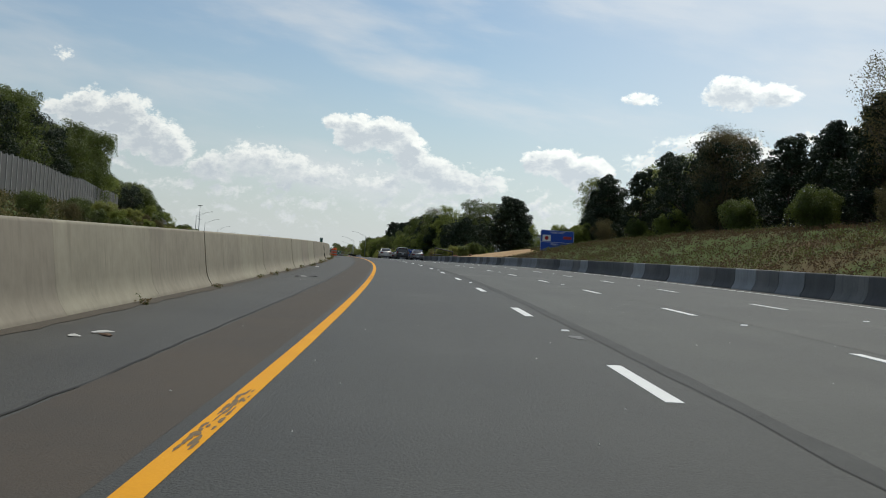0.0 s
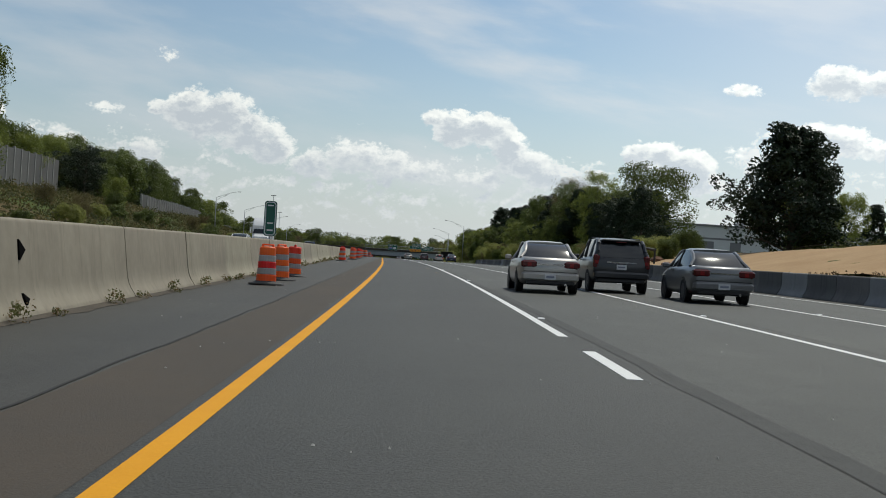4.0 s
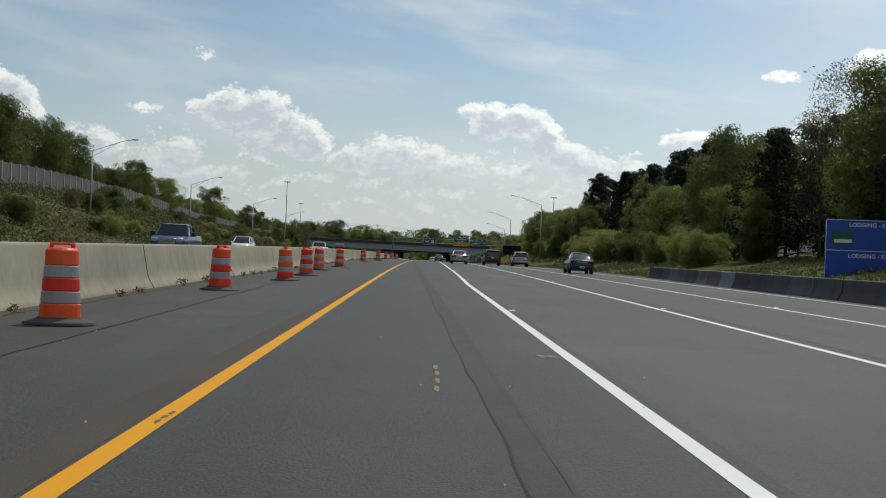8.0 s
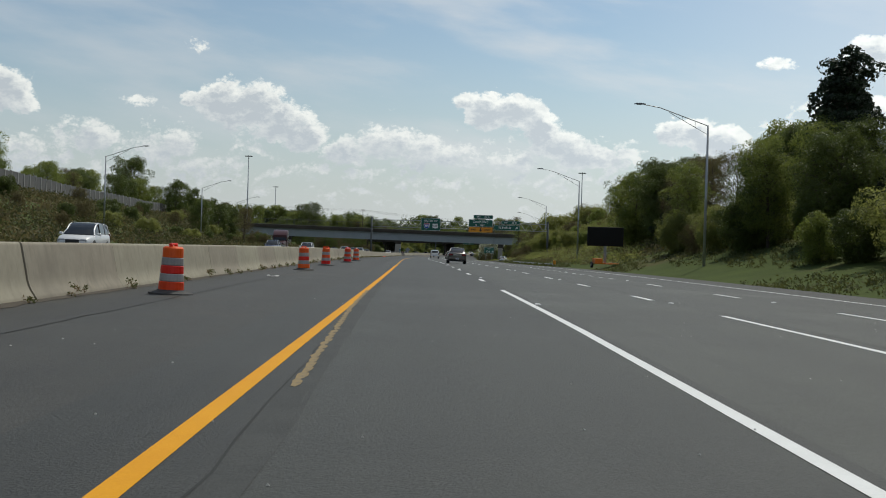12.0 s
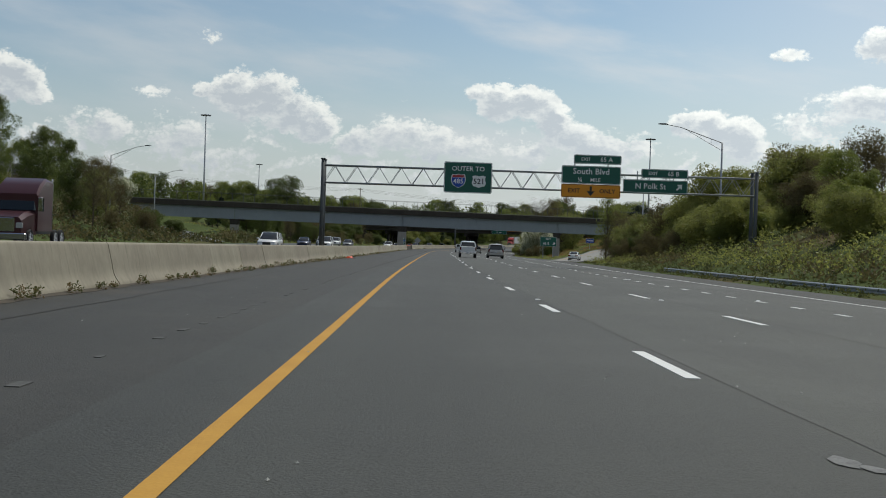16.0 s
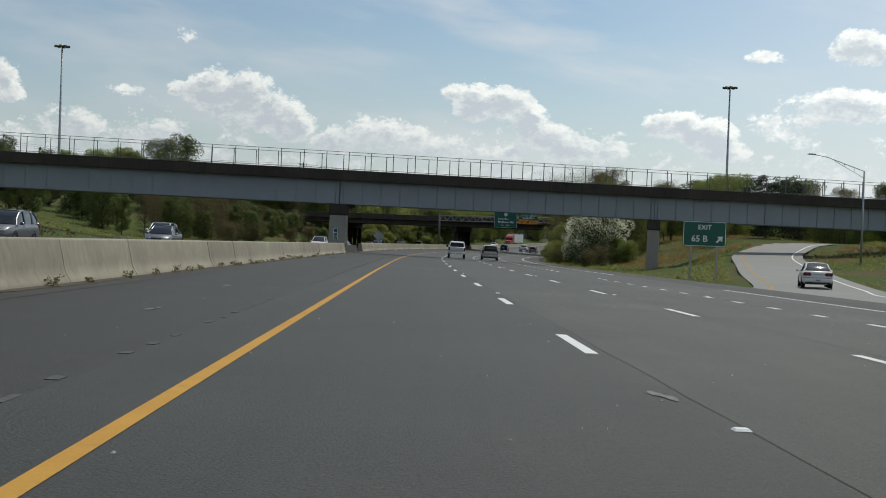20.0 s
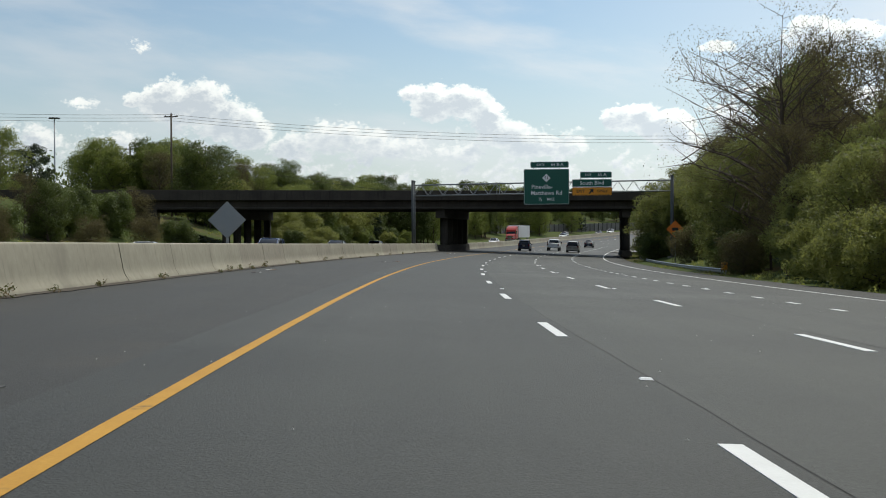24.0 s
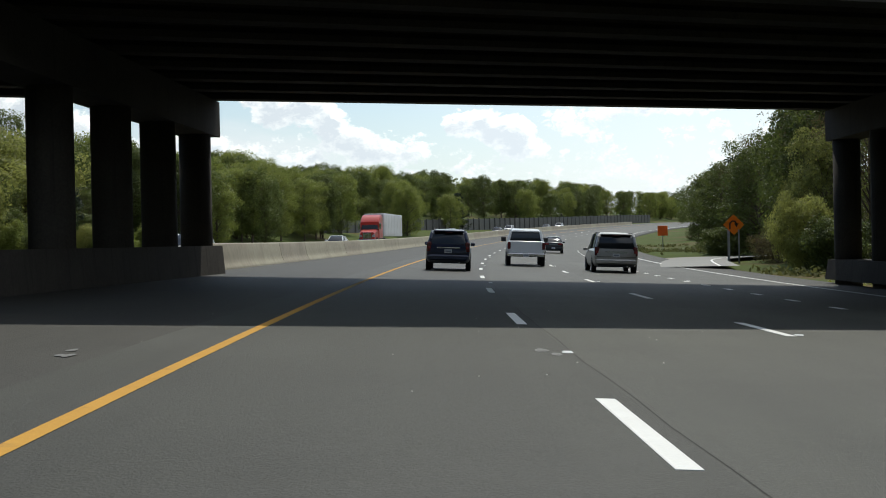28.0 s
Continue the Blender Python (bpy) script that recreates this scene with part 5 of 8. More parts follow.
# ---- traffic drums ----
def drum():
    t_ = thing("traffic_drum", "orange and white banded traffic drum on a rubber base", "traffic drum", "traffic drums")
    z = 0.06
    for i, (hh, mat, nm) in enumerate(((0.19, DRUM_ORANGE, "orange_band"), (0.15, DRUM_WHITE, "white_band"), (0.16, DRUM_ORANGE, "orange_band"), (0.15, DRUM_WHITE, "white_band"), (0.19, DRUM_ORANGE, "orange_band"))):
        r0 = 0.245 - 0.011 * i
        r1 = r0 - 0.004
        prof = [(r0 - 0.012, z), (r0, z + 0.012), (r1, z + hh - 0.014), (r1 - 0.010, z + hh)]
        if i == 4:
            prof += [(r1 - 0.03, z + hh + 0.02), (0.02, z + hh + 0.03)]
        part(nm, Geo().turned(prof, 20), mat, t_, smooth=False)
        z += hh
    part("handle", Geo().box(-0.15, -0.10, -0.035, 0.035, z + 0.0, z + 0.075, 0.01).box(0.10, 0.15, -0.035, 0.035, z, z + 0.075, 0.01).box(-0.15, 0.15, -0.03, 0.03, z + 0.055, z + 0.09, 0.01), DRUM_ORANGE, t_)
    part("rubber_base", Geo().turned([(0.44, 0.0), (0.43, 0.03), (0.28, 0.07), (0.26, 0.09)], 14), material("dusty_rubber", (0.09, 0.087, 0.082), 0.9, dark=(0.03, 0.03, 0.028), scale=6.0), t_, "dusty grey rubber ballast ring")
    return t_


DRUMS = [(149.5, -2.6), (174.0, -2.2), (178.0, -2.25), (182.5, -2.3), (229.8, -2.72), (246.0, -2.45), (255.8, -2.6), (266.0, -2.4), (282.0, -2.5), (302.0, -2.8), (314.5, -2.85), (323.8, -2.4),
         (331.0, -2.45), (341.6, -2.87), (352.9, -2.72), (390.6, -3.3), (408.9, -2.8), (419.4, -3.15), (454.6, -3.48), (482.0, -3.38), (496.4, -3.5), (513.0, -3.25), (527.0, -3.3)]
first = drum()
first.matrix_basis = stand(*DRUMS[0])
for k_, (s, d) in enumerate(DRUMS[1:]):
    copy_thing(first, stand(s, d, 0.0, turn=k_ * 47.0, lean=False) @ Matrix.Rotation(radians((k_ * 37) % 5 - 2), 4, "X"))


# ---- noise wall ----
WALL_D = [(60, -45), (180, -48.5), (364, -56.5), (420, -52), (515, -57), (690, -71), (760, -73.5), (812, -76)]
wall = thing("noise_wall", "long grey noise wall of ribbed concrete panels between posts", "noise wall", kind="structure")
for k_, s in enumerate(spaced(64, 812, 4.4)[:-1]):
    if 362 < s < 416:
        continue
    a, c = at(s, tab(s, WALL_D)), at(s + 4.4, tab(s + 4.4, WALL_D))
    zb = min(earth(s, tab(s, WALL_D)).z, earth(s + 4.4, tab(s + 4.4, WALL_D)).z) - 0.6
    zt = earth(s, tab(s, WALL_D)).z + tab(s, [(64, 6.6), (362, 5.6), (416, 3.4), (812, 3.2)])
    v = (c - a)
    m = Matrix.Translation((a.x, a.y, 0)) @ Matrix.Rotation(math.atan2(v.y, v.x), 4, "Z")
    L = Vector((v.x, v.y)).length
    part("panel", Geo().box(0.15, L - 0.15, -0.08, 0.08, zb, zt, 0.02), NOISE_WALL, wall, m=m)
    part("post", Geo().box(-0.17, 0.17, -0.2, 0.2, zb, zt + 0.12, 0.02), WALL_POST, wall, m=m)
far_wall = thing("noise_wall", "long grey noise wall curving beyond the far carriageway", "noise wall", kind="structure")
for s in spaced(1225, 1560, 5.0)[:-1]:
    d = tab(s, [(1225, -38), (1320, -34), (1400, -31), (1560, -30)])
    a, c = at(s, d), at(s + 5.0, d)
    v = c - a
    m = Matrix.Translation((a.x, a.y, a.z)) @ Matrix.Rotation(math.atan2(v.y, v.x), 4, "Z")
    part("panel", Geo().box(0.15, v.length - 0.1, -0.08, 0.08, -1.0, 3.55, 0.02), NOISE_WALL, far_wall, m=m)
    part("post", Geo().box(-0.17, 0.17, -0.2, 0.2, -1.0, 3.7, 0.02), NOISE_WALL, far_wall, m=m)


# ---- ramps ----
def ramp_strip(name, pts, width, label, mat=ASPHALT):
    """A ramp along a smooth line through (s, d, height); with a painted edge on both sides."""
    ks = np.linspace(0, 1, len(pts))
    us = np.linspace(0, 1, 70)
    sm_ = []
    P = [at(*q) for q in pts]
    for u in us:
        f = u * (len(P) - 1)
        i = min(int(f), len(P) - 2)
        t_ = f - i
        p0, p1, p2, p3 = P[max(i - 1, 0)], P[i], P[i + 1], P[min(i + 2, len(P) - 1)]
        sm_.append(0.5 * ((2 * p1) + (p2 - p0) * t_ + (2 * p0 - 5 * p1 + 4 * p2 - p3) * t_ ** 2 + (3 * p1 - p0 - 3 * p2 + p3) * t_ ** 3))
    for nm, o0, o1, lift, mt, lb in ((name, -width / 2, width / 2, 0.05, mat, label), (name + "_edge_line", -width / 2 + 1.0, -width / 2 + 1.10, 0.056, OLD_EDGE_YELLOW, "painted edge line of a ramp"), (name + "_white_line", width / 2 - 1.15, width / 2 - 1.0, 0.056, WHITE_PAINT, "painted edge line of a ramp")):
        rings = []
        for i, q in enumerate(sm_):
            w = (sm_[min(i + 1, len(sm_) - 1)] - sm_[max(i - 1, 0)])
            r = Vector((w.y, -w.x, 0)).normalized()
            rings.append([q + r * o0 + Vector((0, 0, lift)), q + r * o1 + Vector((0, 0, lift))])
        g = Geo().sweep(rings, closed=False)
        tagged(part(nm, g, mt, smooth=True), lb, kind="structure")


PALE_RAMP = material("pale_ramp_surface", (0.23, 0.225, 0.205), 0.75, dark=(0.16, 0.156, 0.142), scale=0.3, fine=20.0, amount=0.7, bump=0.2)
ramp_strip("exit_ramp", RAMPS[0], 7.2, "pale exit ramp curving up the slope", PALE_RAMP)
ramp_strip("entry_ramp", RAMPS[1], 6.5, "grey asphalt ramp curving up a grassy slope")
ramp_strip("exit_ramp_far", RAMPS[2], 6.5, "pale exit lane beyond the bridge", PALE_RAMP)



# ---- trees and shrubs ----
def leaf_mesh(name, centres, spread, per, size, mat, seed, flat=0.0):
    """Many small leaf blades round a set of twig ends, as one mesh."""
    rng = np.random.default_rng(seed)
    c = np.repeat(np.asarray(centres, float), per, axis=0)
    n = len(c)
    off = rng.normal(size=(n, 3))
    off /= np.maximum(np.linalg.norm(off, axis=1, keepdims=True), 1e-6)
    off *= (rng.random((n, 1)) ** 0.6) * spread
    off[:, 2] *= 1.0 - 0.55 * flat
    c = c + off
    u = rng.normal(size=(n, 3))
    u[:, 2] *= 1.0 - 0.7 * flat
    u /= np.linalg.norm(u, axis=1, keepdims=True)
    w = np.cross(u, rng.normal(size=(n, 3)))
    w /= np.maximum(np.linalg.norm(w, axis=1, keepdims=True), 1e-6)
    s = size * (0.6 + 0.8 * rng.random((n, 1)))
    v = np.stack([c - u * s, c + w * s * 0.45, c + u * s, c - w * s * 0.45], 1).reshape(-1, 3)
    me = bpy.data.meshes.new(name)
    f = np.arange(4 * n).reshape(n, 4)
    me.from_pydata(v.tolist(), [], f.tolist())
    me.materials.append(mat)
    return me


def crown_mesh(name, ends, spread, per, size, mat, seed, flat=0.0):
    """Leafy tufts at the twig ends: blades lie on the skin of each tuft, so that its top is lit and its underside is dark."""
    rng = np.random.default_rng(seed)
    e = np.asarray(ends, float)
    mid = e.mean(axis=0)
    r = spread * (0.55 + 0.75 * rng.random(len(e)))
    n = np.maximum(4, (per * (r / spread) ** 2).astype(int))
    c, rad = np.repeat(e, n, axis=0), np.repeat(r, n)[:, None]
    out = rng.normal(size=(len(c), 3))
    away = np.repeat(e - mid, n, axis=0)
    away /= np.maximum(np.linalg.norm(away, axis=1, keepdims=True), 1e-6)
    out += 0.55 * away + np.array((0, 0, 0.25))
    out /= np.maximum(np.linalg.norm(out, axis=1, keepdims=True), 1e-6)
    skin = out * rad * (0.62 + 0.45 * rng.random((len(c), 1)) ** 0.7)
    skin[:, 2] *= 1.0 - 0.45 * flat
    p = c + skin
    nrm = out + 0.55 * rng.normal(size=out.shape)
    nrm /= np.linalg.norm(nrm, axis=1, keepdims=True)
    u = np.cross(nrm, rng.normal(size=out.shape))
    u /= np.maximum(np.linalg.norm(u, axis=1, keepdims=True), 1e-6)
    w = np.cross(nrm, u)
    s = size * (0.6 + 0.8 * rng.random((len(c), 1)))
    v = np.stack([p - u * s, p + w * s * 0.55 + nrm * s * 0.15, p + u * s, p - w * s * 0.55 + nrm * s * 0.15], 1).reshape(-1, 3)
    me = bpy.data.meshes.new(name)
    me.from_pydata(v.tolist(), [], np.arange(4 * len(p)).reshape(-1, 4).tolist())
    me.materials.append(mat)
    return me


def limbs(seed, height, trunk_r, crown_from, reach, count, upward=0.5, forks=3):
    """Trunk and limbs of a tree; returns the wood and the twig ends."""
    rng = random.Random(seed)
    g, ends = Geo(), []
    pts = [Vector((0, 0, -0.4))]
    for i in range(1, 7):
        pts.append(Vector((rng.uniform(-1, 1) * 0.03 * height * i / 6, rng.uniform(-1, 1) * 0.03 * height * i / 6, height * 0.92 * i / 6)))
    for i in range(6):
        g.tube(pts[i], pts[i + 1], trunk_r * (1 - i / 6.5), trunk_r * (1 - (i + 1) / 6.5), 7, False)

    def on_trunk(k):
        f = k * 6
        i = min(int(f), 5)
        return pts[i].lerp(pts[i + 1], f - i)

    for j in range(count):
        k = crown_from + (0.98 - crown_from) * (j + rng.random()) / count
        a = on_trunk(k)
        ang = j * 2.4 + rng.uniform(-0.5, 0.5)
        L = reach(k) * rng.uniform(0.7, 1.15)
        way = Vector((math.cos(ang), math.sin(ang), upward * rng.uniform(0.5, 1.4)))
        b = a + way.normalized() * L
        r = trunk_r * 0.35 * (1.05 - k)
        mid = a.lerp(b, 0.5) + Vector((0, 0, 0.06 * L))
        g.tube(a, mid, r + 0.02, r * 0.7 + 0.015, 5, False).tube(mid, b, r * 0.7 + 0.015, 0.012, 5, False)
        ends.append(b)
        for q in range(forks):
            base = mid.lerp(b, rng.random())
            tip = base + Vector((rng.uniform(-1, 1), rng.uniform(-1, 1), rng.uniform(-0.25, 0.9))) * L * 0.45
            g.tube(base, tip, r * 0.4 + 0.012, 0.008, 4, False)
            ends.append(tip)
            ends.append(base.lerp(tip, 0.5))
    return g, ends


def tree_kind(name, label, seed, height, trunk_r, crown_from, reach, count, upward, leaf, per, spread, size, flat=0.0, forks=3, wood=None):
    g, ends = limbs(seed, height, trunk_r, crown_from, reach, count, upward, forks)
    t_ = thing(name, label, "tree")
    part("trunk", g, wood or BARK, t_)
    fine = 0.55 if leaf in (LEAF_VINE, LEAF_SMALL) else 0.46 if leaf is LEAF_BROWN else 0.74 if leaf is LEAF_PINE else 0.60
    part("crown", crown_mesh("crown", ends, spread, per * 1.05 / fine ** 2, size * fine, leaf, seed, flat), None, t_)
    t_["tall"] = height
    return t_


dome = lambda R: (lambda k: R * math.sqrt(max(0.06, 1 - ((k - 0.52) / 0.52) ** 2)))
cone = lambda R: (lambda k: R * (1.12 - k))
KINDS = {
    "pine": tree_kind("pine_tree", "tall dark green pine with a ragged crown", 11, 14.0, 0.22, 0.16, lambda k: 3.0 * (1.22 - k) ** 0.75, 44, 0.28, LEAF_PINE, 30, 0.72, 0.21, 0.5, 2),
    "pine2": tree_kind("pine_tree", "dark green pine with a broad dense crown", 12, 13.0, 0.26, 0.08, dome(4.2), 34, 0.35, LEAF_PINE, 40, 1.05, 0.20, 0.4, 2),
    "cedar": tree_kind("cedar_tree", "dark pointed evergreen tree among the woods", 13, 12.0, 0.20, 0.05, cone(3.4), 52, 0.18, LEAF_PINE, 26, 0.62, 0.20, 0.3, 2),
    "lone_pine": tree_kind("pine_tree", "dense dark pine standing alone beside bare clay", 31, 12.4, 0.30, 0.05, lambda k: 4.9 * (1.08 - k) ** 0.62, 64, 0.22, LEAF_PINE, 34, 0.85, 0.22, 0.4, 3),
    "young_poplar": tree_kind("poplar_tree", "slender poplar with upswept limbs and thin light green leaves", 37, 11.5, 0.15, 0.22, lambda k: 3.2 * (1.15 - k) + 0.5, 26, 1.5, LEAF_SPRING, 9, 0.55, 0.13, 0.0, 3),
    "oak": tree_kind("oak_tree", "mid-green broadleaf tree in full leaf", 14, 11.0, 0.22, 0.06, dome(4.4), 32, 0.6, LEAF_MID, 36, 1.05, 0.19, 0.1, 3),
    "oak2": tree_kind("oak_tree", "mid-green broadleaf tree with an uneven crown", 15, 12.0, 0.22, 0.10, dome(3.8), 30, 0.8, LEAF_MID, 34, 0.95, 0.19, 0.1, 3),
    "thicket": tree_kind("broadleaf_tree", "mid-green roadside tree with small leaves", 44, 10.5, 0.20, 0.04, dome(3.6), 34, 0.7, LEAF_SMALL, 26, 0.85, 0.18, 0.0, 3),
    "poplar": tree_kind("poplar_tree", "light green tree in young spring leaf", 16, 11.5, 0.17, 0.08, dome(2.9), 30, 0.9, LEAF_SPRING, 24, 0.85, 0.16, 0.0, 3),
    "maple": tree_kind("maple_tree", "bright green tree in young spring leaf", 17, 9.0, 0.16, 0.04, dome(3.6), 30, 0.6, LEAF_SPRING, 30, 0.9, 0.17, 0.0, 3),
    "budding": tree_kind("budding_tree", "sparse budding tree with thin brownish twigs", 18, 11.0, 0.15, 0.25, dome(3.4), 34, 1.0, LEAF_BROWN, 8, 0.7, 0.13, 0.0, 4),
    "bare": tree_kind("bare_tree", "large bare tree with fine spreading twigs and first buds", 19, 14.0, 0.34, 0.12, dome(7.2), 46, 0.75, LEAF_BROWN, 5, 0.9, 0.10, 0.0, 7),
    "blossom": tree_kind("blossom_tree", "round shrub covered in white blossom", 20, 5.6, 0.14, 0.08, dome(3.4), 40, 0.5, BLOSSOM, 17, 0.62, 0.14, 0.0, 3),
    "bush": tree_kind("bush", "dense green bush on the roadside slope", 21, 3.4, 0.07, 0.05, dome(2.1), 26, 0.5, LEAF_MID, 34, 0.65, 0.14, 0.0, 3),
    "shrub": tree_kind("bush", "light green bush on the roadside slope", 22, 3.6, 0.07, 0.05, dome(2.0), 26, 0.6, LEAF_SPRING, 30, 0.6, 0.14, 0.0, 3),
    "vine": tree_kind("vine_mound", "mound of bushes smothered in green vines", 23, 3.6, 0.08, 0.02, dome(3.0), 30, 0.3, LEAF_VINE, 44, 0.8, 0.15, 0.2, 3),
    "scrub": tree_kind("bush", "thin brownish scrub bush on rough grass", 24, 3.0, 0.05, 0.05, dome(1.9), 24, 0.7, LEAF_BROWN, 14, 0.6, 0.12, 0.0, 3),
}
_wood, _ends = limbs(20, 5.6, 0.14, 0.08, dome(3.1), 40, 0.5, 3)
part("leaves", crown_mesh("leaves", _ends, 0.62, 50, 0.10, LEAF_MID, 120), None, KINDS["blossom"], "fresh green leaves under the blossom")
for k_ in KINDS.values():
    k_["category"] = "tree" if not (k_.name.startswith(("bush", "vine"))) else "bush"
used = set()
rng_ = random.Random(5)


def on_ramp(s, d, gap):
    """Whether a spot lies on one of the ramps."""
    for r in RAMPS:
        if r[0][0] <= s <= r[-1][0] + 10 and abs(d - float(np.interp(s, [q[0] for q in r], [q[1] for q in r]))) < gap + (6 if s > 880 else 0):
            return True
    return False


def plant(kind, s, d, tall, h=None, wide=None):
    """Sets a tree of that kind, tall metres high, on the ground there."""
    src = KINDS[kind]
    k = tall / src["tall"]
    w = wide or k * rng_.uniform(0.9, 1.15)
    m = Matrix.Translation(earth(s, d, -0.25) if h is None else at(s, d, h)) @ Matrix.Rotation(rng_.uniform(0, 6.28), 4, "Z") @ Matrix.Rotation(rng_.uniform(-0.04, 0.04), 4, "X")
    sc = Matrix.Diagonal((w, w, k, 1))
    if kind not in used:
        used.add(kind)
        src.matrix_basis = m @ sc
        ob = src
    else:
        ob = src.copy()
        scene.collection.objects.link(ob)
        for c in src.children:
            cc = c.copy()
            scene.collection.objects.link(cc)
            cc.parent = ob
            cc.matrix_parent_inverse = c.matrix_parent_inverse
        ob.matrix_basis = m @ sc
    if kind in ("pine", "pine2", "cedar", "oak", "oak2", "poplar", "maple", "budding"):
        ob["group"] = "roadside woods"
    return ob


def wood(n, s0, s1, near, depth, mix, t0, t1, seed, edge=None):
    """A belt of trees between s0 and s1, its front edge near(s) from the road, deeper rows taller."""
    r = random.Random(seed)
    names = [k for k, c in mix for _ in range(c)]
    for i in range(n):
        s = s0 + (s1 - s0) * (i + r.random()) / n
        q = r.random() ** 1.3
        d0 = near(s) if callable(near) else near
        kind, dd, tall = r.choice(names), d0 + (1 if d0 > 0 else -1) * q * depth, t0 + (t1 - t0) * (0.35 * q + 0.65 * r.random())
        if 963 < s < 1004 and 0 < dd < 26.0:
            continue
        if not on_ramp(s, dd, 7.0) and (edge is None or s > edge(dd)):
            plant(kind, s, dd, tall)


DARK = [("pine", 6), ("pine2", 2), ("cedar", 5), ("oak", 1), ("poplar", 2), ("budding", 1)]
MIXED = [("oak", 4), ("oak2", 3), ("poplar", 3), ("maple", 3), ("pine2", 2), ("budding", 2)]
GREEN = [("oak", 3), ("oak2", 3), ("poplar", 4), ("maple", 4)]
LOW = [("bush", 4), ("shrub", 3), ("vine", 3), ("scrub", 2)]

# right side, first wood on the bank
wood(72, -10, 212, 37.5, 20, [("pine", 6), ("cedar", 6), ("pine2", 2), ("budding", 1), ("poplar", 1)], 9.5, 13.4, 1)
wood(12, 0, 205, 38, 10, [("budding", 3), ("poplar", 3)], 10.5, 13.6, 2)
wood(14, 20, 205, 34.0, 4, [("bush", 4), ("shrub", 1), ("scrub", 2)], 2.0, 3.4, 3)
plant("lone_pine", 254, 36.0, 12.0, wide=1.12)
plant("bush", 256, 38.5, 4.0)
plant("maple", 275, 44.0, 7.0), plant("maple", 284, 52, 7.5), plant("cedar", 290, 58, 8.0)
wood(16, 238, 292, 62, 14, [("poplar", 3), ("maple", 1), ("budding", 4)], 9.0, 12.0, 4)
wood(30, 268, 345, lambda s: 24 + (s - 268) * 0.06, 10, [("bush", 5), ("vine", 1), ("scrub", 3)], 1.6, 2.8, 44)
# second wood
wood(22, 332, 362, 36, 12, [("pine2", 4), ("pine", 2), ("cedar", 1)], 9.0, 12.5, 5, lambda d: 321 + (d - 34) * 3.1)
plant("pine", 326, 37.5, 11.5)
wood(44, 354, 500, 34, 20, DARK, 11.0, 17.0, 6, lambda d: 324 + (d - 34) * 3.1)
wood(7, 366, 500, 31.5, 3, [("oak2", 2), ("poplar", 3), ("maple", 1)], 6.5, 11.0, 7)
for s, d, t in ((512, 37.5, 15.5), (500, 41, 15.0), (508, 39.5, 14.0), (490, 39, 16.0), (478, 42, 17.5), (468, 38, 16.5), (455, 40, 17.0), (440, 38, 16.0), (496, 37.0, 13.0), (530, 35.5, 15.5), (541, 39.0, 15.0), (523, 41.0, 16.0)):
    plant("pine" if s % 4 else "cedar", s, d, t)
wood(26, 400, 560, 27.5, 5, LOW, 2.2, 4.2, 8)
wood(26, 520, 600, 28.5, 12, [("oak", 3), ("maple", 3), ("poplar", 3), ("oak2", 3), ("cedar", 1), ("budding", 2)], 7.0, 10.0, 9)
plant("budding", 585, 35, 8.5), plant("oak2", 600, 38, 7.0), plant("budding", 622, 37, 8.0)
wood(46, 570, 682, 29.0, 11, [("vine", 6), ("shrub", 3), ("scrub", 3)], 1.4, 3.2, 10)
wood(14, 676, 705, 27.5, 10, [("vine", 4), ("shrub", 2), ("scrub", 3)], 1.8, 4.0, 56)
wood(16, 610, 720, 38, 9, [("maple", 3), ("oak", 1), ("budding", 4), ("shrub", 2)], 3.6, 5.6, 11)
wood(34, 694, 768, 29.5, 14, [("thicket", 3), ("maple", 2), ("scrub", 3), ("vine", 2), ("budding", 4)], 3.6, 6.4, 12)
plant("young_poplar", 770, 27.6, 11.8), plant("young_poplar", 773, 29.5, 9.5), plant("budding", 769, 29.0, 8.0)
for kind, s, d, t in (("thicket", 752, 28.5, 5.5), ("scrub", 758, 27.0, 3.0), ("budding", 745, 28.0, 6.0), ("scrub", 740, 26.8, 2.5), ("thicket", 738, 28.5, 5.5), ("bush", 748, 27.0, 2.4), ("budding", 761, 29.0, 6.5), ("bush", 733, 27.4, 2.6)):
    plant(kind, s, d, t)
wood(10, 700, 770, 24.5, 3, [("scrub", 3), ("shrub", 2)], 1.6, 2.6, 13)
# between the bridges, right
plant("blossom", 888, 24.0, 6.4), plant("blossom", 892, 21.8, 4.6), plant("maple", 897, 23.0, 6.0), plant("scrub", 880, 23.5, 2.2), plant("scrub", 876, 21.5, 1.8), plant("shrub", 884, 27.0, 3.0), plant("cedar", 893, 27.6, 6.8)
plant("bare", 944, 23.5, 14.5), plant("budding", 936, 27, 12.0), plant("bare", 956, 27, 13.0)
wood(30, 905, 965, 21.0, 14, [("thicket", 7), ("budding", 6), ("maple", 1)], 5.5, 10.5, 14)
wood(34, 962, 1019, 22.5, 12, [("thicket", 8), ("budding", 5)], 5.5, 9.0, 46)
wood(16, 900, 1018, 19.8, 3, [("vine", 3), ("bush", 2), ("scrub", 2)], 1.8, 3.2, 15)
wood(12, 880, 905, 40, 30, MIXED, 4.0, 6.0, 16)
wood(26, 905, 1000, 40, 40, MIXED, 8.5, 12.0, 54)
wood(44, 930, 1070, 60, 60, MIXED, 7.0, 10.5, 47)
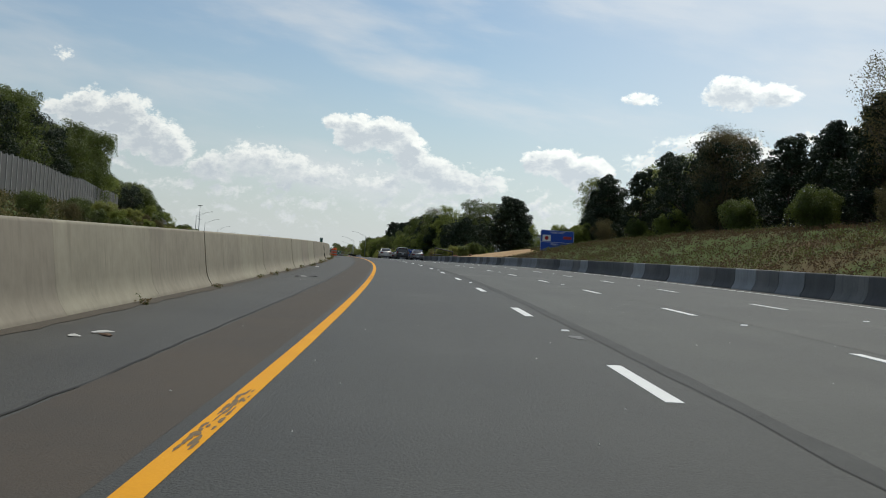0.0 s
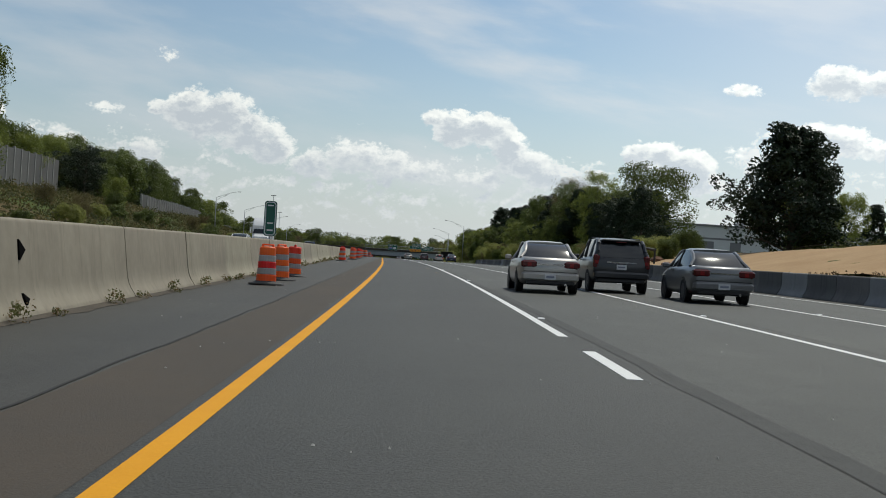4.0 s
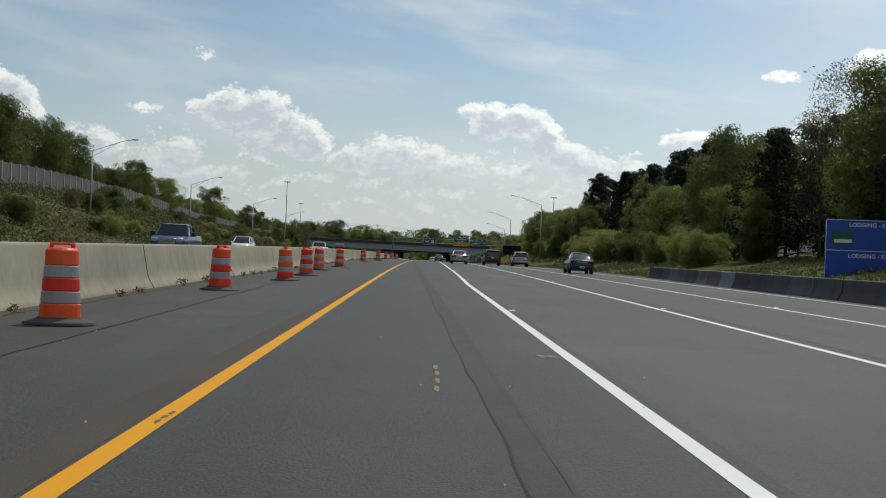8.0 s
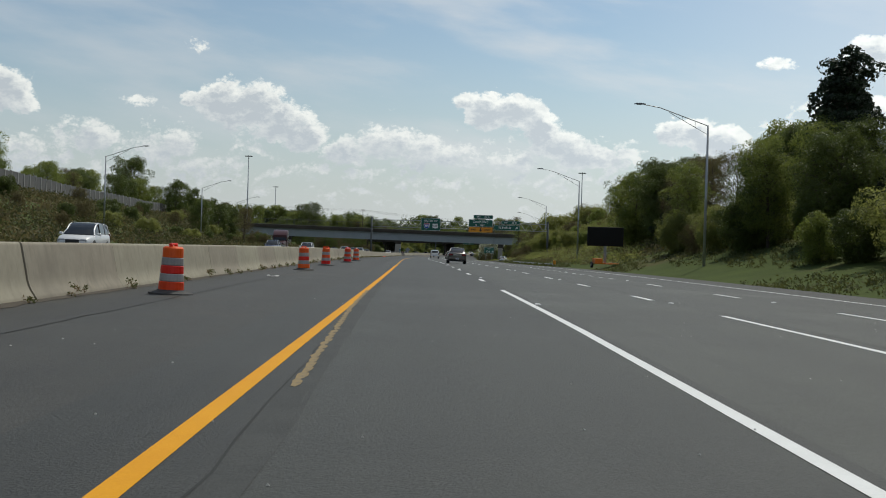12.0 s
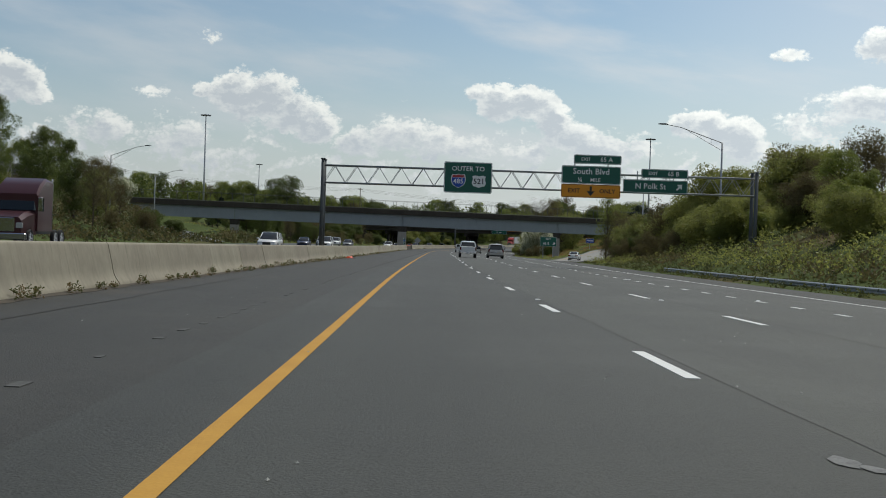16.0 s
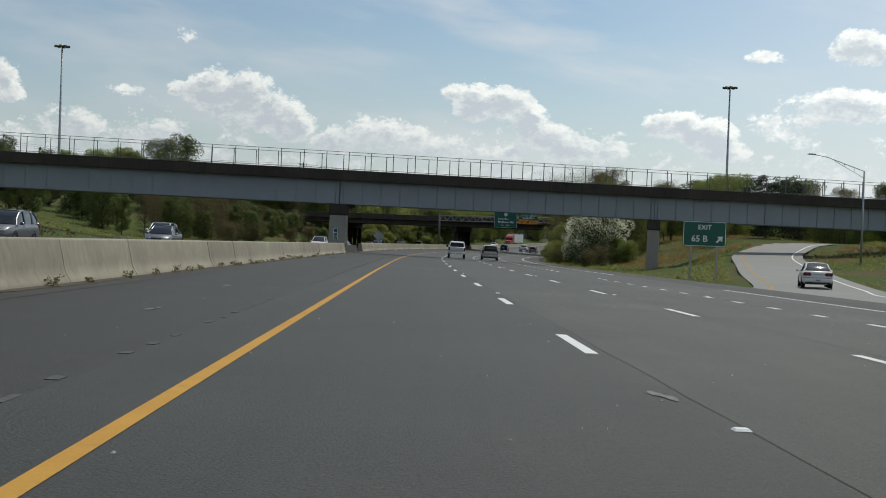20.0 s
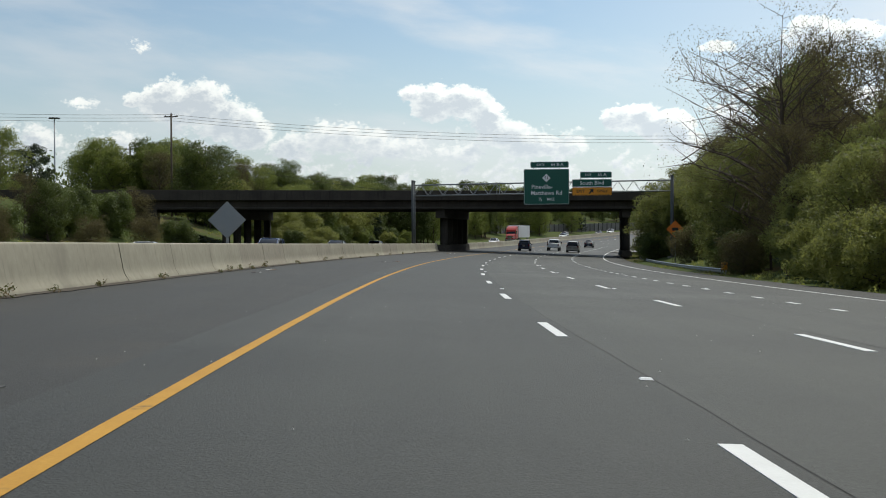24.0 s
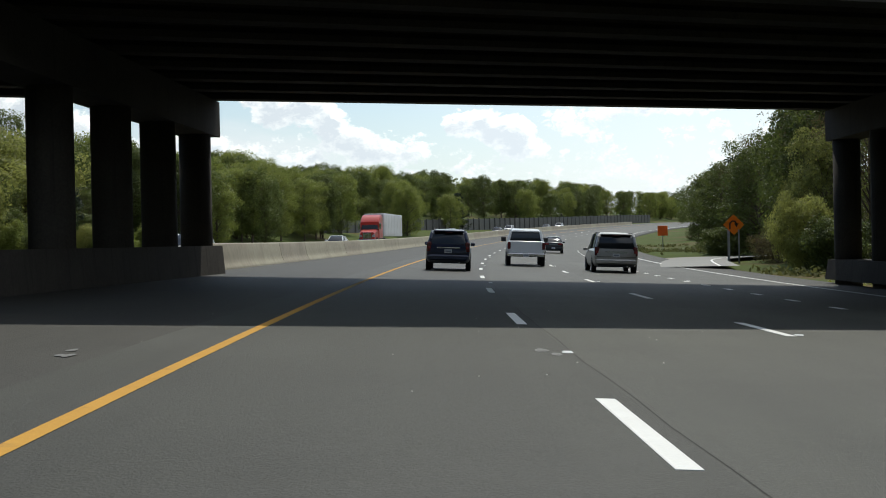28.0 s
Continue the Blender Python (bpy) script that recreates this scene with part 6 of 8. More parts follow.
for kind, s, d, t in (("thicket", 1010, 22.4, 8.2), ("thicket", 1014, 21.4, 7.4), ("budding", 978, 30, 13.5), ("oak2", 968, 29.5, 14.0), ("thicket", 960, 28.5, 13.5), ("budding", 953, 27.5, 15.0), ("oak2", 986, 31, 12.5), ("budding", 972, 31.5, 15.0), ("budding", 1012, 29.5, 12.5), ("vine", 1008, 24.6, 4.4), ("thicket", 1000, 27.0, 9.5), ("vine", 1014, 21.8, 4.0), ("thicket", 994, 27.5, 10.0), ("budding", 990, 26.5, 10.5), ("budding", 1006, 27.0, 11.0), ("vine", 1023, 23.0, 4.5), ("thicket", 1024, 26.0, 9.0), ("thicket", 1019, 25.5, 8.5), ("scrub", 992, 24.0, 2.4), ("scrub", 982, 21.4, 2.6), ("bush", 983, 23.6, 2.8), ("vine", 984, 24.4, 2.2), ("shrub", 998, 24.6, 2.6)):
    plant(kind, s, d, t, wide=0.95)
wood(18, 830, 990, 75, 50, MIXED, 7.0, 11.0, 17)
# beyond the second bridge, right
wood(34, 1068, 1260, 27.5, 28, MIXED, 6.0, 10.5, 18)
for kind, s, d, t, wide in (("vine", 1080, 22.6, 3.4, 0.62), ("bush", 1077, 23.6, 2.6, 0.9), ("thicket", 1086, 25.0, 8.2, 0.72), ("vine", 1088, 24.4, 4.6, 0.5), ("oak2", 1092, 26.5, 11.5, 0.9), ("budding", 1084, 27.5, 13.0, 1.0), ("oak2", 1099, 27.5, 12.5, 0.9), ("oak", 1107, 28.0, 11.5, 0.9), ("budding", 1094, 27.0, 14.5, 1.0),
                            ("thicket", 1072, 29.0, 13.5, 1.0), ("oak2", 1064, 32.0, 14.0, 1.0), ("thicket", 1084, 32.0, 15.5, 1.0), ("oak2", 1117, 26.5, 9.5, 0.9), ("oak", 1126, 26.0, 8.5, 0.85), ("oak2", 1134, 25.6, 8.0, 0.85), ("budding", 1122, 27.0, 10.5, 1.0), ("oak", 1142, 26.5, 8.5, 0.9), ("bush", 1118, 23.8, 2.2, 1.0), ("scrub", 1098, 24.6, 2.0, 1.0), ("pine2", 1143, 30.0, 11.0, 1.0)):
    plant(kind, s, d, t, wide=wide)
wood(28, 1120, 1420, lambda s: 34 + (s - 1120) * 0.05, 60, MIXED, 8.0, 12.0, 20)

# left side, behind the noise walls
wood(38, 120, 325, lambda s: -52 - (s - 120) * 0.03, 18, [("oak", 3), ("oak2", 3), ("pine2", 2), ("maple", 1)], 15.5, 21.5, 21)
wood(34, 300, 430, lambda s: -55 - (s - 262) * 0.02, 14, [("oak", 3), ("pine2", 1), ("maple", 3), ("bush", 2)], 7.0, 11.0, 22)
plant("pine2", 372, -54, 9.5), plant("pine2", 380, -56.0, 9.0), plant("maple", 376, -49, 5.0)
wood(24, 400, 530, lambda s: -60 - (s - 400) * 0.035, 18, [("oak", 4), ("oak2", 3), ("pine2", 1)], 11.0, 15.0, 23)
wood(22, 530, 640, lambda s: -66, 22, [("oak", 4), ("oak2", 3), ("maple", 2)], 8.0, 11.0, 33)
wood(30, 640, 830, lambda s: -76 - (s - 640) * 0.03, 24, [("oak", 3), ("maple", 3), ("poplar", 2), ("budding", 1)], 7.0, 10.5, 24)
plant("oak2", 828, -91, 18.0), plant("oak2", 598, -69, 12.0)
wood(60, 120, 640, lambda s: -27 - max(0, s - 150) * 0.022, 14, [("bush", 3), ("scrub", 3), ("shrub", 1), ("vine", 2)], 1.2, 3.0, 25)
for kind, s, d, t in (("oak2", 728, -43, 7.0), ("budding", 722, -39, 8.0), ("budding", 735, -41, 7.5), ("thicket", 742, -44, 6.5), ("oak2", 716, -44, 7.5), ("budding", 750, -43, 5.5), ("scrub", 756, -41, 3.0), ("bush", 748, -38.5, 2.6), ("scrub", 738, -36.5, 2.4), ("oak", 706, -46, 7.0)):
    plant(kind, s, d, t)
wood(26, 640, 810, lambda s: -36, 26, [("bush", 2), ("scrub", 4), ("vine", 1)], 1.2, 2.8, 26)
plant("blossom", 818, -61, 5.0), plant("oak2", 800, -66, 9.0), plant("oak", 806, -72, 10.0), plant("budding", 812, -64, 7.0)
plant("oak", 967, -57, 14.5, wide=1.45), plant("cedar", 905, -62, 7.0), plant("bush", 960, -52, 5.0)
# left, between and beyond the bridges
wood(36, 895, 985, lambda s: -40, 26, [("oak", 4), ("oak2", 5), ("budding", 4), ("cedar", 1)], 5.4, 8.2, 27)
wood(14, 892, 972, lambda s: -37.5, 9, [("oak2", 4), ("oak", 2), ("budding", 2), ("scrub", 1)], 4.6, 7.4, 57)
wood(16, 890, 975, lambda s: -66, 75, MIXED, 4.5, 6.5, 48)
wood(40, 985, 1070, lambda s: -64, 75, MIXED, 8.5, 12.5, 53)
wood(16, 925, 1012, lambda s: -34, 10, [("scrub", 4), ("bush", 3), ("vine", 1)], 2.5, 4.5, 28)
wood(22, 1045, 1085, lambda s: -36, 34, [("oak", 3), ("poplar", 2), ("maple", 3), ("budding", 1)], 8.0, 13.0, 29)
wood(24, 1046, 1132, lambda s: -31, 6, [("vine", 3), ("bush", 3), ("shrub", 1)], 1.4, 3.2, 50)
wood(30, 1050, 1132, lambda s: -38, 10, [("oak", 3), ("oak2", 2), ("maple", 3), ("bush", 2), ("vine", 2)], 4.5, 8.5, 49)
wood(36, 1142, 1215, lambda s: -33, 18, [("oak", 2), ("maple", 3), ("poplar", 3), ("oak2", 2), ("cedar", 1)], 8.5, 11.5, 45)
wood(40, 1080, 1330, lambda s: -31 - (s < 1130) * 6, 34, [("oak", 3), ("oak2", 3), ("maple", 3), ("poplar", 3), ("cedar", 1)], 8.0, 12.0, 30)
wood(54, 1200, 1560, lambda s: -44, 20, GREEN, 9.0, 13.5, 31)
wood(36, 1300, 1640, lambda s: -62, 60, GREEN, 10.0, 15.0, 51)
wood(40, 1400, 1700, lambda s: -36, 24, GREEN, 9.0, 13.0, 52)


def far_woods(name, spots, label, seed):
    """Distant tree cover, one object."""
    r = np.random.default_rng(seed)
    cs = []
    for p, hgt in spots:
        for _ in range(26):
            v = r.normal(size=3)
            v /= np.linalg.norm(v)
            cs.append((p[0] + v[0] * hgt * 0.42, p[1] + v[1] * hgt * 0.42, p[2] + hgt * 0.5 + v[2] * hgt * 0.42))
    return tagged(new(name, crown_mesh(name, cs, 2.3, 14, 0.62, LEAF_MID, seed)), label, "woods", kind="stuff")


rf = random.Random(77)
spots = []
for i in range(420):
    s = 900 + 1500 * rf.random()
    d = -(100 + 320 * rf.random()) if s < 1250 or rf.random() < 0.5 else rf.choice((-1, 1)) * (60 + 330 * rf.random())
    spots.append((earth(s, d, -1.5), rf.uniform(10, 15)))
for i in range(150):
    s, d = 840 + 560 * rf.random(), 95 + 240 * rf.random()
    spots.append((earth(s, d, -1.5), rf.uniform(9, 13)))
for i in range(110):
    s, d = 1330 + 500 * rf.random(), rf.uniform(-45, 45)
    if s > 1620:
        spots.append((earth(s, d, -1.0), rf.uniform(10, 14)))
far_woods("far_woods", spots, "distant mixed green woodland along the horizon", 3)



# ---- vehicles ----
def paint(name, colour, flake=0.0, rough=0.34):
    return material(name, colour, rough, flake, dark=tuple(c * 0.86 for c in colour), scale=2.0, fine=300.0, amount=0.25, coat=0.35)


PAINTS = {"silver": paint("silver_paint", (0.42, 0.40, 0.37), 0.5), "champagne": paint("champagne_paint", (0.36, 0.33, 0.28), 0.5), "maroon": paint("maroon_paint", (0.060, 0.012, 0.016), 0.2), "black": paint("black_paint", (0.012, 0.013, 0.016)),
          "navy": paint("navy_paint", (0.018, 0.026, 0.062), 0.2), "white": paint("white_paint", (0.72, 0.72, 0.71)), "grey": paint("grey_paint", (0.16, 0.165, 0.17), 0.4), "red": paint("red_paint", (0.45, 0.03, 0.02)),
          "bronze": paint("bronze_paint", (0.13, 0.115, 0.095), 0.5), "orange": paint("orange_paint", (0.70, 0.14, 0.02)), "blue": paint("blue_paint", (0.03, 0.06, 0.15), 0.2)}
GLASS = material("car_glass", (0.018, 0.022, 0.024), 0.06, dark=(0.012, 0.014, 0.015), scale=1.0, amount=0.3, spec=0.6)
TYRE = material("tyre_rubber", (0.018, 0.018, 0.018), 0.85, scale=10.0)
RIM = material("alloy_rim", (0.55, 0.55, 0.56), 0.4, 0.35, scale=10.0, amount=0.3)
TRIM = material("black_trim", (0.02, 0.02, 0.02), 0.55, scale=10.0)
CHROME = material("chrome", (0.65, 0.65, 0.66), 0.15, 1.0, scale=5.0, amount=0.1)
TAIL = material("tail_lamp_red", (0.10, 0.007, 0.009), 0.2, scale=10.0, amount=0.3)
TAIL_ON = glow("brake_lamp_lit", (1.0, 0.06, 0.05), 1.3)
HEAD_RED = material("brake_lens", (0.26, 0.012, 0.014), 0.15, scale=10.0, amount=0.3)
HEAD = material("headlamp_glass", (0.62, 0.64, 0.66), 0.1, 0.3, scale=8.0, amount=0.3)
PLATE = material("number_plate", (0.62, 0.63, 0.64), 0.5, scale=10.0, amount=0.2)
PLATE_BAR = material("plate_marks", (0.22, 0.24, 0.30), 0.5)


def hard(ob, deg=32):
    ob.data.shade_smooth()
    ob.data.set_sharp_from_angle(angle=radians(deg))
    return ob


def section(w, z0, z1, tuck=0.9, top=0.86):
    """Half-rounded cross-section of a car's lower body."""
    r = [(w * tuck * 0.8, z0), (w * tuck, z0 + 0.04), (w * 0.985, z0 + (z1 - z0) * 0.22), (w, z0 + (z1 - z0) * 0.5), (w * 0.985, z0 + (z1 - z0) * 0.78), (w * 0.94, z1 - 0.05), (w * top, z1)]
    return r + [(-x, z) for x, z in reversed(r)]


SHAPES = {
    # length, width, wheel centre rear, wheel centre front, wheel radius, lower body stations (y, half width factor, floor, top), cabin (y, half width, height) from rear glass foot to windscreen foot
    "sedan": dict(L=4.45, W=1.72, ya=0.98, yb=3.48, r=0.31, body=[(0.0, 0.80, 0.42, 0.86), (0.06, 0.92, 0.32, 0.95), (0.35, 0.98, 0.24, 0.99), (1.0, 1.0, 0.20, 0.98), (2.2, 1.0, 0.19, 0.95), (3.2, 1.0, 0.19, 0.92), (3.9, 0.97, 0.22, 0.80), (4.3, 0.88, 0.28, 0.70), (4.45, 0.74, 0.36, 0.60)], cab=[(0.52, 0.74, 0.98), (0.78, 0.70, 1.16), (1.06, 0.655, 1.31), (1.36, 0.635, 1.395), (1.9, 0.63, 1.43), (2.35, 0.63, 1.415), (2.68, 0.645, 1.34), (3.0, 0.685, 1.16), (3.35, 0.74, 0.94)], roof=(3, 5)),
    "suv": dict(L=4.55, W=1.84, ya=0.95, yb=3.60, r=0.36, body=[(0.0, 0.84, 0.50, 0.95), (0.05, 0.94, 0.40, 1.08), (0.3, 0.99, 0.32, 1.12), (1.0, 1.0, 0.28, 1.12), (2.4, 1.0, 0.27, 1.08), (3.3, 1.0, 0.27, 1.04), (4.0, 0.97, 0.30, 0.96), (4.4, 0.88, 0.36, 0.84), (4.55, 0.76, 0.44, 0.70)], cab=[(0.06, 0.78, 1.09), (0.16, 0.745, 1.30), (0.32, 0.71, 1.52), (0.52, 0.69, 1.62), (1.5, 0.69, 1.68), (2.3, 0.68, 1.655), (2.62, 0.69, 1.58), (3.0, 0.72, 1.33), (3.4, 0.77, 1.06)], roof=(3, 5)),
    "van": dict(L=5.1, W=1.98, ya=1.0, yb=4.05, r=0.34, body=[(0.0, 0.86, 0.45, 0.95), (0.05, 0.95, 0.34, 1.05), (0.3, 0.99, 0.26, 1.08), (1.2, 1.0, 0.22, 1.08), (3.0, 1.0, 0.21, 1.04), (4.0, 1.0, 0.22, 1.0), (4.6, 0.95, 0.26, 0.88), (5.0, 0.84, 0.32, 0.74), (5.1, 0.74, 0.40, 0.64)], cab=[(0.05, 0.80, 1.06), (0.13, 0.765, 1.32), (0.24, 0.735, 1.56), (0.42, 0.71, 1.68), (1.7, 0.71, 1.75), (2.8, 0.70, 1.71), (3.2, 0.71, 1.61), (3.7, 0.74, 1.33), (4.3, 0.79, 1.01)], roof=(3, 5)),
}


def ring_part(name, stations, width, mat, parent):
    g = Geo().sweep([[(x, y, z) for x, z in section(width * k, z0, z1)] for y, k, z0, z1 in stations])
    return hard(part(name, g, mat, parent), 50)


def wheel(parent, x, y, r, side):
    """A tyre with a five-spoked rim; an added dark plate gives the shade between spokes."""
    w = part("wheel", Geo().turned([(r * 0.64, -0.07), (r * 0.66, -0.10), (r * 0.93, -0.105), (r, -0.07), (r, 0.07), (r * 0.93, 0.105), (r * 0.66, 0.10), (r * 0.64, 0.07)], 24, False), TYRE, parent, m=Matrix.Translation((x, y, r)) @ pose(0, 0, 0, 0, 90, 0))
    hard(w)
    flip = Matrix.Scale(1, 4) if side > 0 else pose(0, 0, 0, 180)
    part("brake_drum", Geo().turned([(r * 0.64, 0.0), (r * 0.6, 0.02)], 18), TRIM, w, m=flip)
    g = Geo().turned([(r * 0.65, 0.03), (r * 0.66, 0.095), (r * 0.60, 0.098), (r * 0.56, 0.06)], 24, False)
    g.turned([(r * 0.2, 0.03), (r * 0.19, 0.08), (r * 0.08, 0.095)], 14)
    for k_ in range(5):
        a = math.radians(18 + 72 * k_)
        g.box(r * 0.12, r * 0.6, -r * 0.095, r * 0.095, 0.045, 0.082, 0.012, Matrix.Rotation(a, 4, "Z"))
    hard(part("rim", g, RIM, w, m=flip))
    return w


def tail_lamps(body, W, y, z0, z1, x0, x1, lit=False):
    for sgn in (-1, 1):
        a, b = sorted((sgn * x0, sgn * x1))
        lens = part("tail_lamp", Geo().box(a, b, y - 0.03, y + 0.2, z0, z1, 0.045), TAIL, body, "dark red tail lamp")
        mid, low = (a + b) / 2, z0 + 0.45 * (z1 - z0)
        part("brake_light", Geo().box(mid - 0.055, mid + 0.055, y - 0.036, y - 0.028, low - 0.05, low + 0.05, 0.003), TAIL_ON if lit else HEAD_RED, lens)


def rear_plate(body, y, z):
    p = part("number_plate", Geo().box(-0.155, 0.155, y - 0.015, y + 0.01, z - 0.075, z + 0.075), PLATE, body, "pale number plate with plain bars")
    part("bar", Geo().box(-0.11, 0.11, y - 0.02, y - 0.014, z - 0.025, z + 0.025), PLATE_BAR, p)


def car(shape, colour, m, label, lit=False, name=None, group="traffic"):
    """A passenger car, rear bumper at y = 0, nose towards +y."""
    q = SHAPES[shape]
    c = thing(name or {"sedan": "sedan_car", "suv": "suv_car", "van": "minivan_car"}[shape], label, "car", group, m)
    P, hw = PAINTS[colour], q["W"] / 2
    body = ring_part("body", q["body"], hw, P, c)
    cab = q["cab"]
    g = Geo()
    zb = [np.interp(y, [s_[0] for s_ in q["body"]], [s_[3] for s_ in q["body"]]) - 0.03 for y, _, _ in cab]
    rings = []
    for (y, k, z), b0 in zip(cab, zb):
        k2 = k / 0.93
        base = min(b0, z - 0.02)
        rings.append([(-hw * 0.90, y, base), (-hw * (0.90 + (k2 - 0.90) * 0.55), y, base + (z - base) * 0.6), (-hw * k2, y, z - 0.02), (-hw * k2 * 0.8, y, z), (hw * k2 * 0.8, y, z), (hw * k2, y, z - 0.02), (hw * (0.90 + (k2 - 0.90) * 0.55), y, base + (z - base) * 0.6), (hw * 0.90, y, base)])
    g.sweep(rings)
    hard(part("cabin_glass", g, GLASS, c, "dark tinted window glass"), 25)
    # roof skin and pillars
    r0, r1 = q["roof"]
    up = cab[r0:r1 + 1]
    roof = Geo().sweep([[(-hw * k / 0.93 * 1.0, y, z - 0.03), (-hw * k / 0.93 * 0.82, y, z + 0.02), (0, y, z + 0.035), (hw * k / 0.93 * 0.82, y, z + 0.02), (hw * k / 0.93, y, z - 0.03), (0, y, z - 0.04)] for y, k, z in up])
    hard(part("roof", roof, P, c))
    n = len(cab)
    for sgn in (-1, 1):
        x_up0, x_up1 = sgn * hw * cab[r0][1] / 0.93, sgn * hw * cab[r1][1] / 0.93
        low = sgn * hw * 0.905
        rr = 0.05 if shape == "sedan" else 0.07
        edge = [Vector((sgn * hw * k / 0.93, y, z - 0.03)) for y, k, z in cab]
        edge[0], edge[-1] = Vector((low, cab[0][0] + 0.03, zb[0])), Vector((low, cab[-1][0] - 0.04, zb[-1]))
        for run, r_ in ((edge[:r0 + 1], rr), (edge[r1:], 0.042)):
            g = Geo()
            for a, b in zip(run, run[1:]):
                g.tube(a, b, r_, n=8)
            hard(part("pillar", g, P, c))
        ym = (q["ya"] + q["yb"]) / 2 - 0.1
        part("pillar", Geo().tube((low * 1.005, ym, zb[4]), (sgn * hw * cab[4][1] / 0.93 * 1.005, ym, cab[4][2] - 0.04), 0.04, 0.035, 6), TRIM, c)
        if shape != "sedan":
            part("pillar", Geo().tube((low * 1.005, q["ya"] + 0.05, zb[r0]), (sgn * hw * cab[r0][1] / 0.93 * 1.005, q["ya"] + 0.05, cab[r0][2]), 0.05, 0.04, 6), P, c)
            part("roof_rail", Geo().tube((x_up0 * 0.93, cab[r0][0] + 0.1, cab[r0][2] + 0.06), (x_up1 * 0.93, cab[r1][0] - 0.1, cab[r1][2] + 0.06), 0.018, n=6), TRIM, c)
        mir = part("mirror", Geo().box(min(sgn * hw * 0.98, sgn * (hw + 0.17)), max(sgn * hw * 0.98, sgn * (hw + 0.17)), q["yb"] - 0.62, q["yb"] - 0.48, zb[-1] + 0.02, zb[-1] + 0.16, 0.03), P, c)
        for y in (q["ya"], q["yb"]):
            # black disc on the body side, in place of the shaded wheel opening
            part("wheel_arch", Geo().turned([(q["r"] * 1.16, -0.02), (q["r"] * 1.16, 0.02)], 22), TRIM, body, m=Matrix.Translation((sgn * (hw * 0.975), y, q["r"] * 1.02)) @ pose(0, 0, 0, 0, 90, 0))
            wheel(c, sgn * (hw - 0.10), y, q["r"], sgn)
        part("door_handle", Geo().box(min(sgn * hw * 0.99, sgn * hw * 1.012), max(sgn * hw * 0.99, sgn * hw * 1.012), ym + 0.15, ym + 0.36, zb[4] - 0.12, zb[4] - 0.08), P, body)
    lo, top = q["body"][2][2], q["body"][1][3]
    part("rear_bumper", Geo().box(-hw * 0.93, hw * 0.93, -0.06, 0.16, lo + 0.10, lo + 0.34, 0.06), P, c)
    part("bumper_trim", Geo().box(-hw * 0.80, hw * 0.80, -0.03, 0.12, lo + 0.0, lo + 0.12, 0.03), TRIM, c)
    if shape == "sedan":
        tail_lamps(body, hw, 0.0, top - 0.25, top - 0.05, hw * 0.42, hw * 0.94, lit)
        part("trim_strip", Geo().box(-hw * 0.45, hw * 0.45, -0.012, 0.05, top - 0.17, top - 0.13), CHROME, body)
        rear_plate(c, -0.055, lo + 0.22)
    else:
        tail_lamps(body, hw, 0.03, top - 0.34, top + 0.10, hw * 0.74, hw * 0.95, lit)
        part("trim_strip", Geo().box(-hw * 0.5, hw * 0.5, -0.012, 0.05, top - 0.16, top - 0.12), CHROME, body)
        rear_plate(c, 0.0, top - 0.28)
        part("spoiler", Geo().box(-hw * 0.66, hw * 0.66, cab[r0][0] - 0.28, cab[r0][0] + 0.12, cab[r0][2] - 0.03, cab[r0][2] + 0.03, 0.02), P, c)
    part("high_brake_lamp", Geo().box(-0.16, 0.16, cab[r0][0] - (0.29 if shape != "sedan" else 0.10), cab[r0][0] + 0.02, cab[r0][2] - 0.06, cab[r0][2] - 0.03), TAIL_ON if lit else TAIL, c, "high-mounted brake lamp")
    part("lid_seam", Geo().box(-hw * 0.86, hw * 0.86, -0.004, 0.02, top - 0.36, top - 0.345), TRIM, body)
    part("exhaust", Geo().tube((hw * 0.5, -0.04, lo + 0.02), (hw * 0.5, 0.3, lo + 0.02), 0.035, n=8), CHROME, c)
    for sgn in (-1, 1):
        a, b = sorted((sgn * hw * 0.42, sgn * hw * 0.80))
        part("headlamp", Geo().box(a, b, q["L"] - 0.22, q["L"] - 0.02, q["body"][-2][3] - 0.16, q["body"][-2][3] - 0.03, 0.03), HEAD, body, "clear headlamp")
    part("grille", Geo().box(-hw * 0.40, hw * 0.40, q["L"] - 0.12, q["L"] + 0.012, q["body"][-2][2] + 0.16, q["body"][-2][3] - 0.06, 0.02), TRIM, body)
    part("front_bumper", Geo().box(-hw * 0.82, hw * 0.82, q["L"] - 0.2, q["L"] + 0.03, q["body"][-2][2] - 0.02, q["body"][-2][2] + 0.18, 0.05), P, c)
    return c


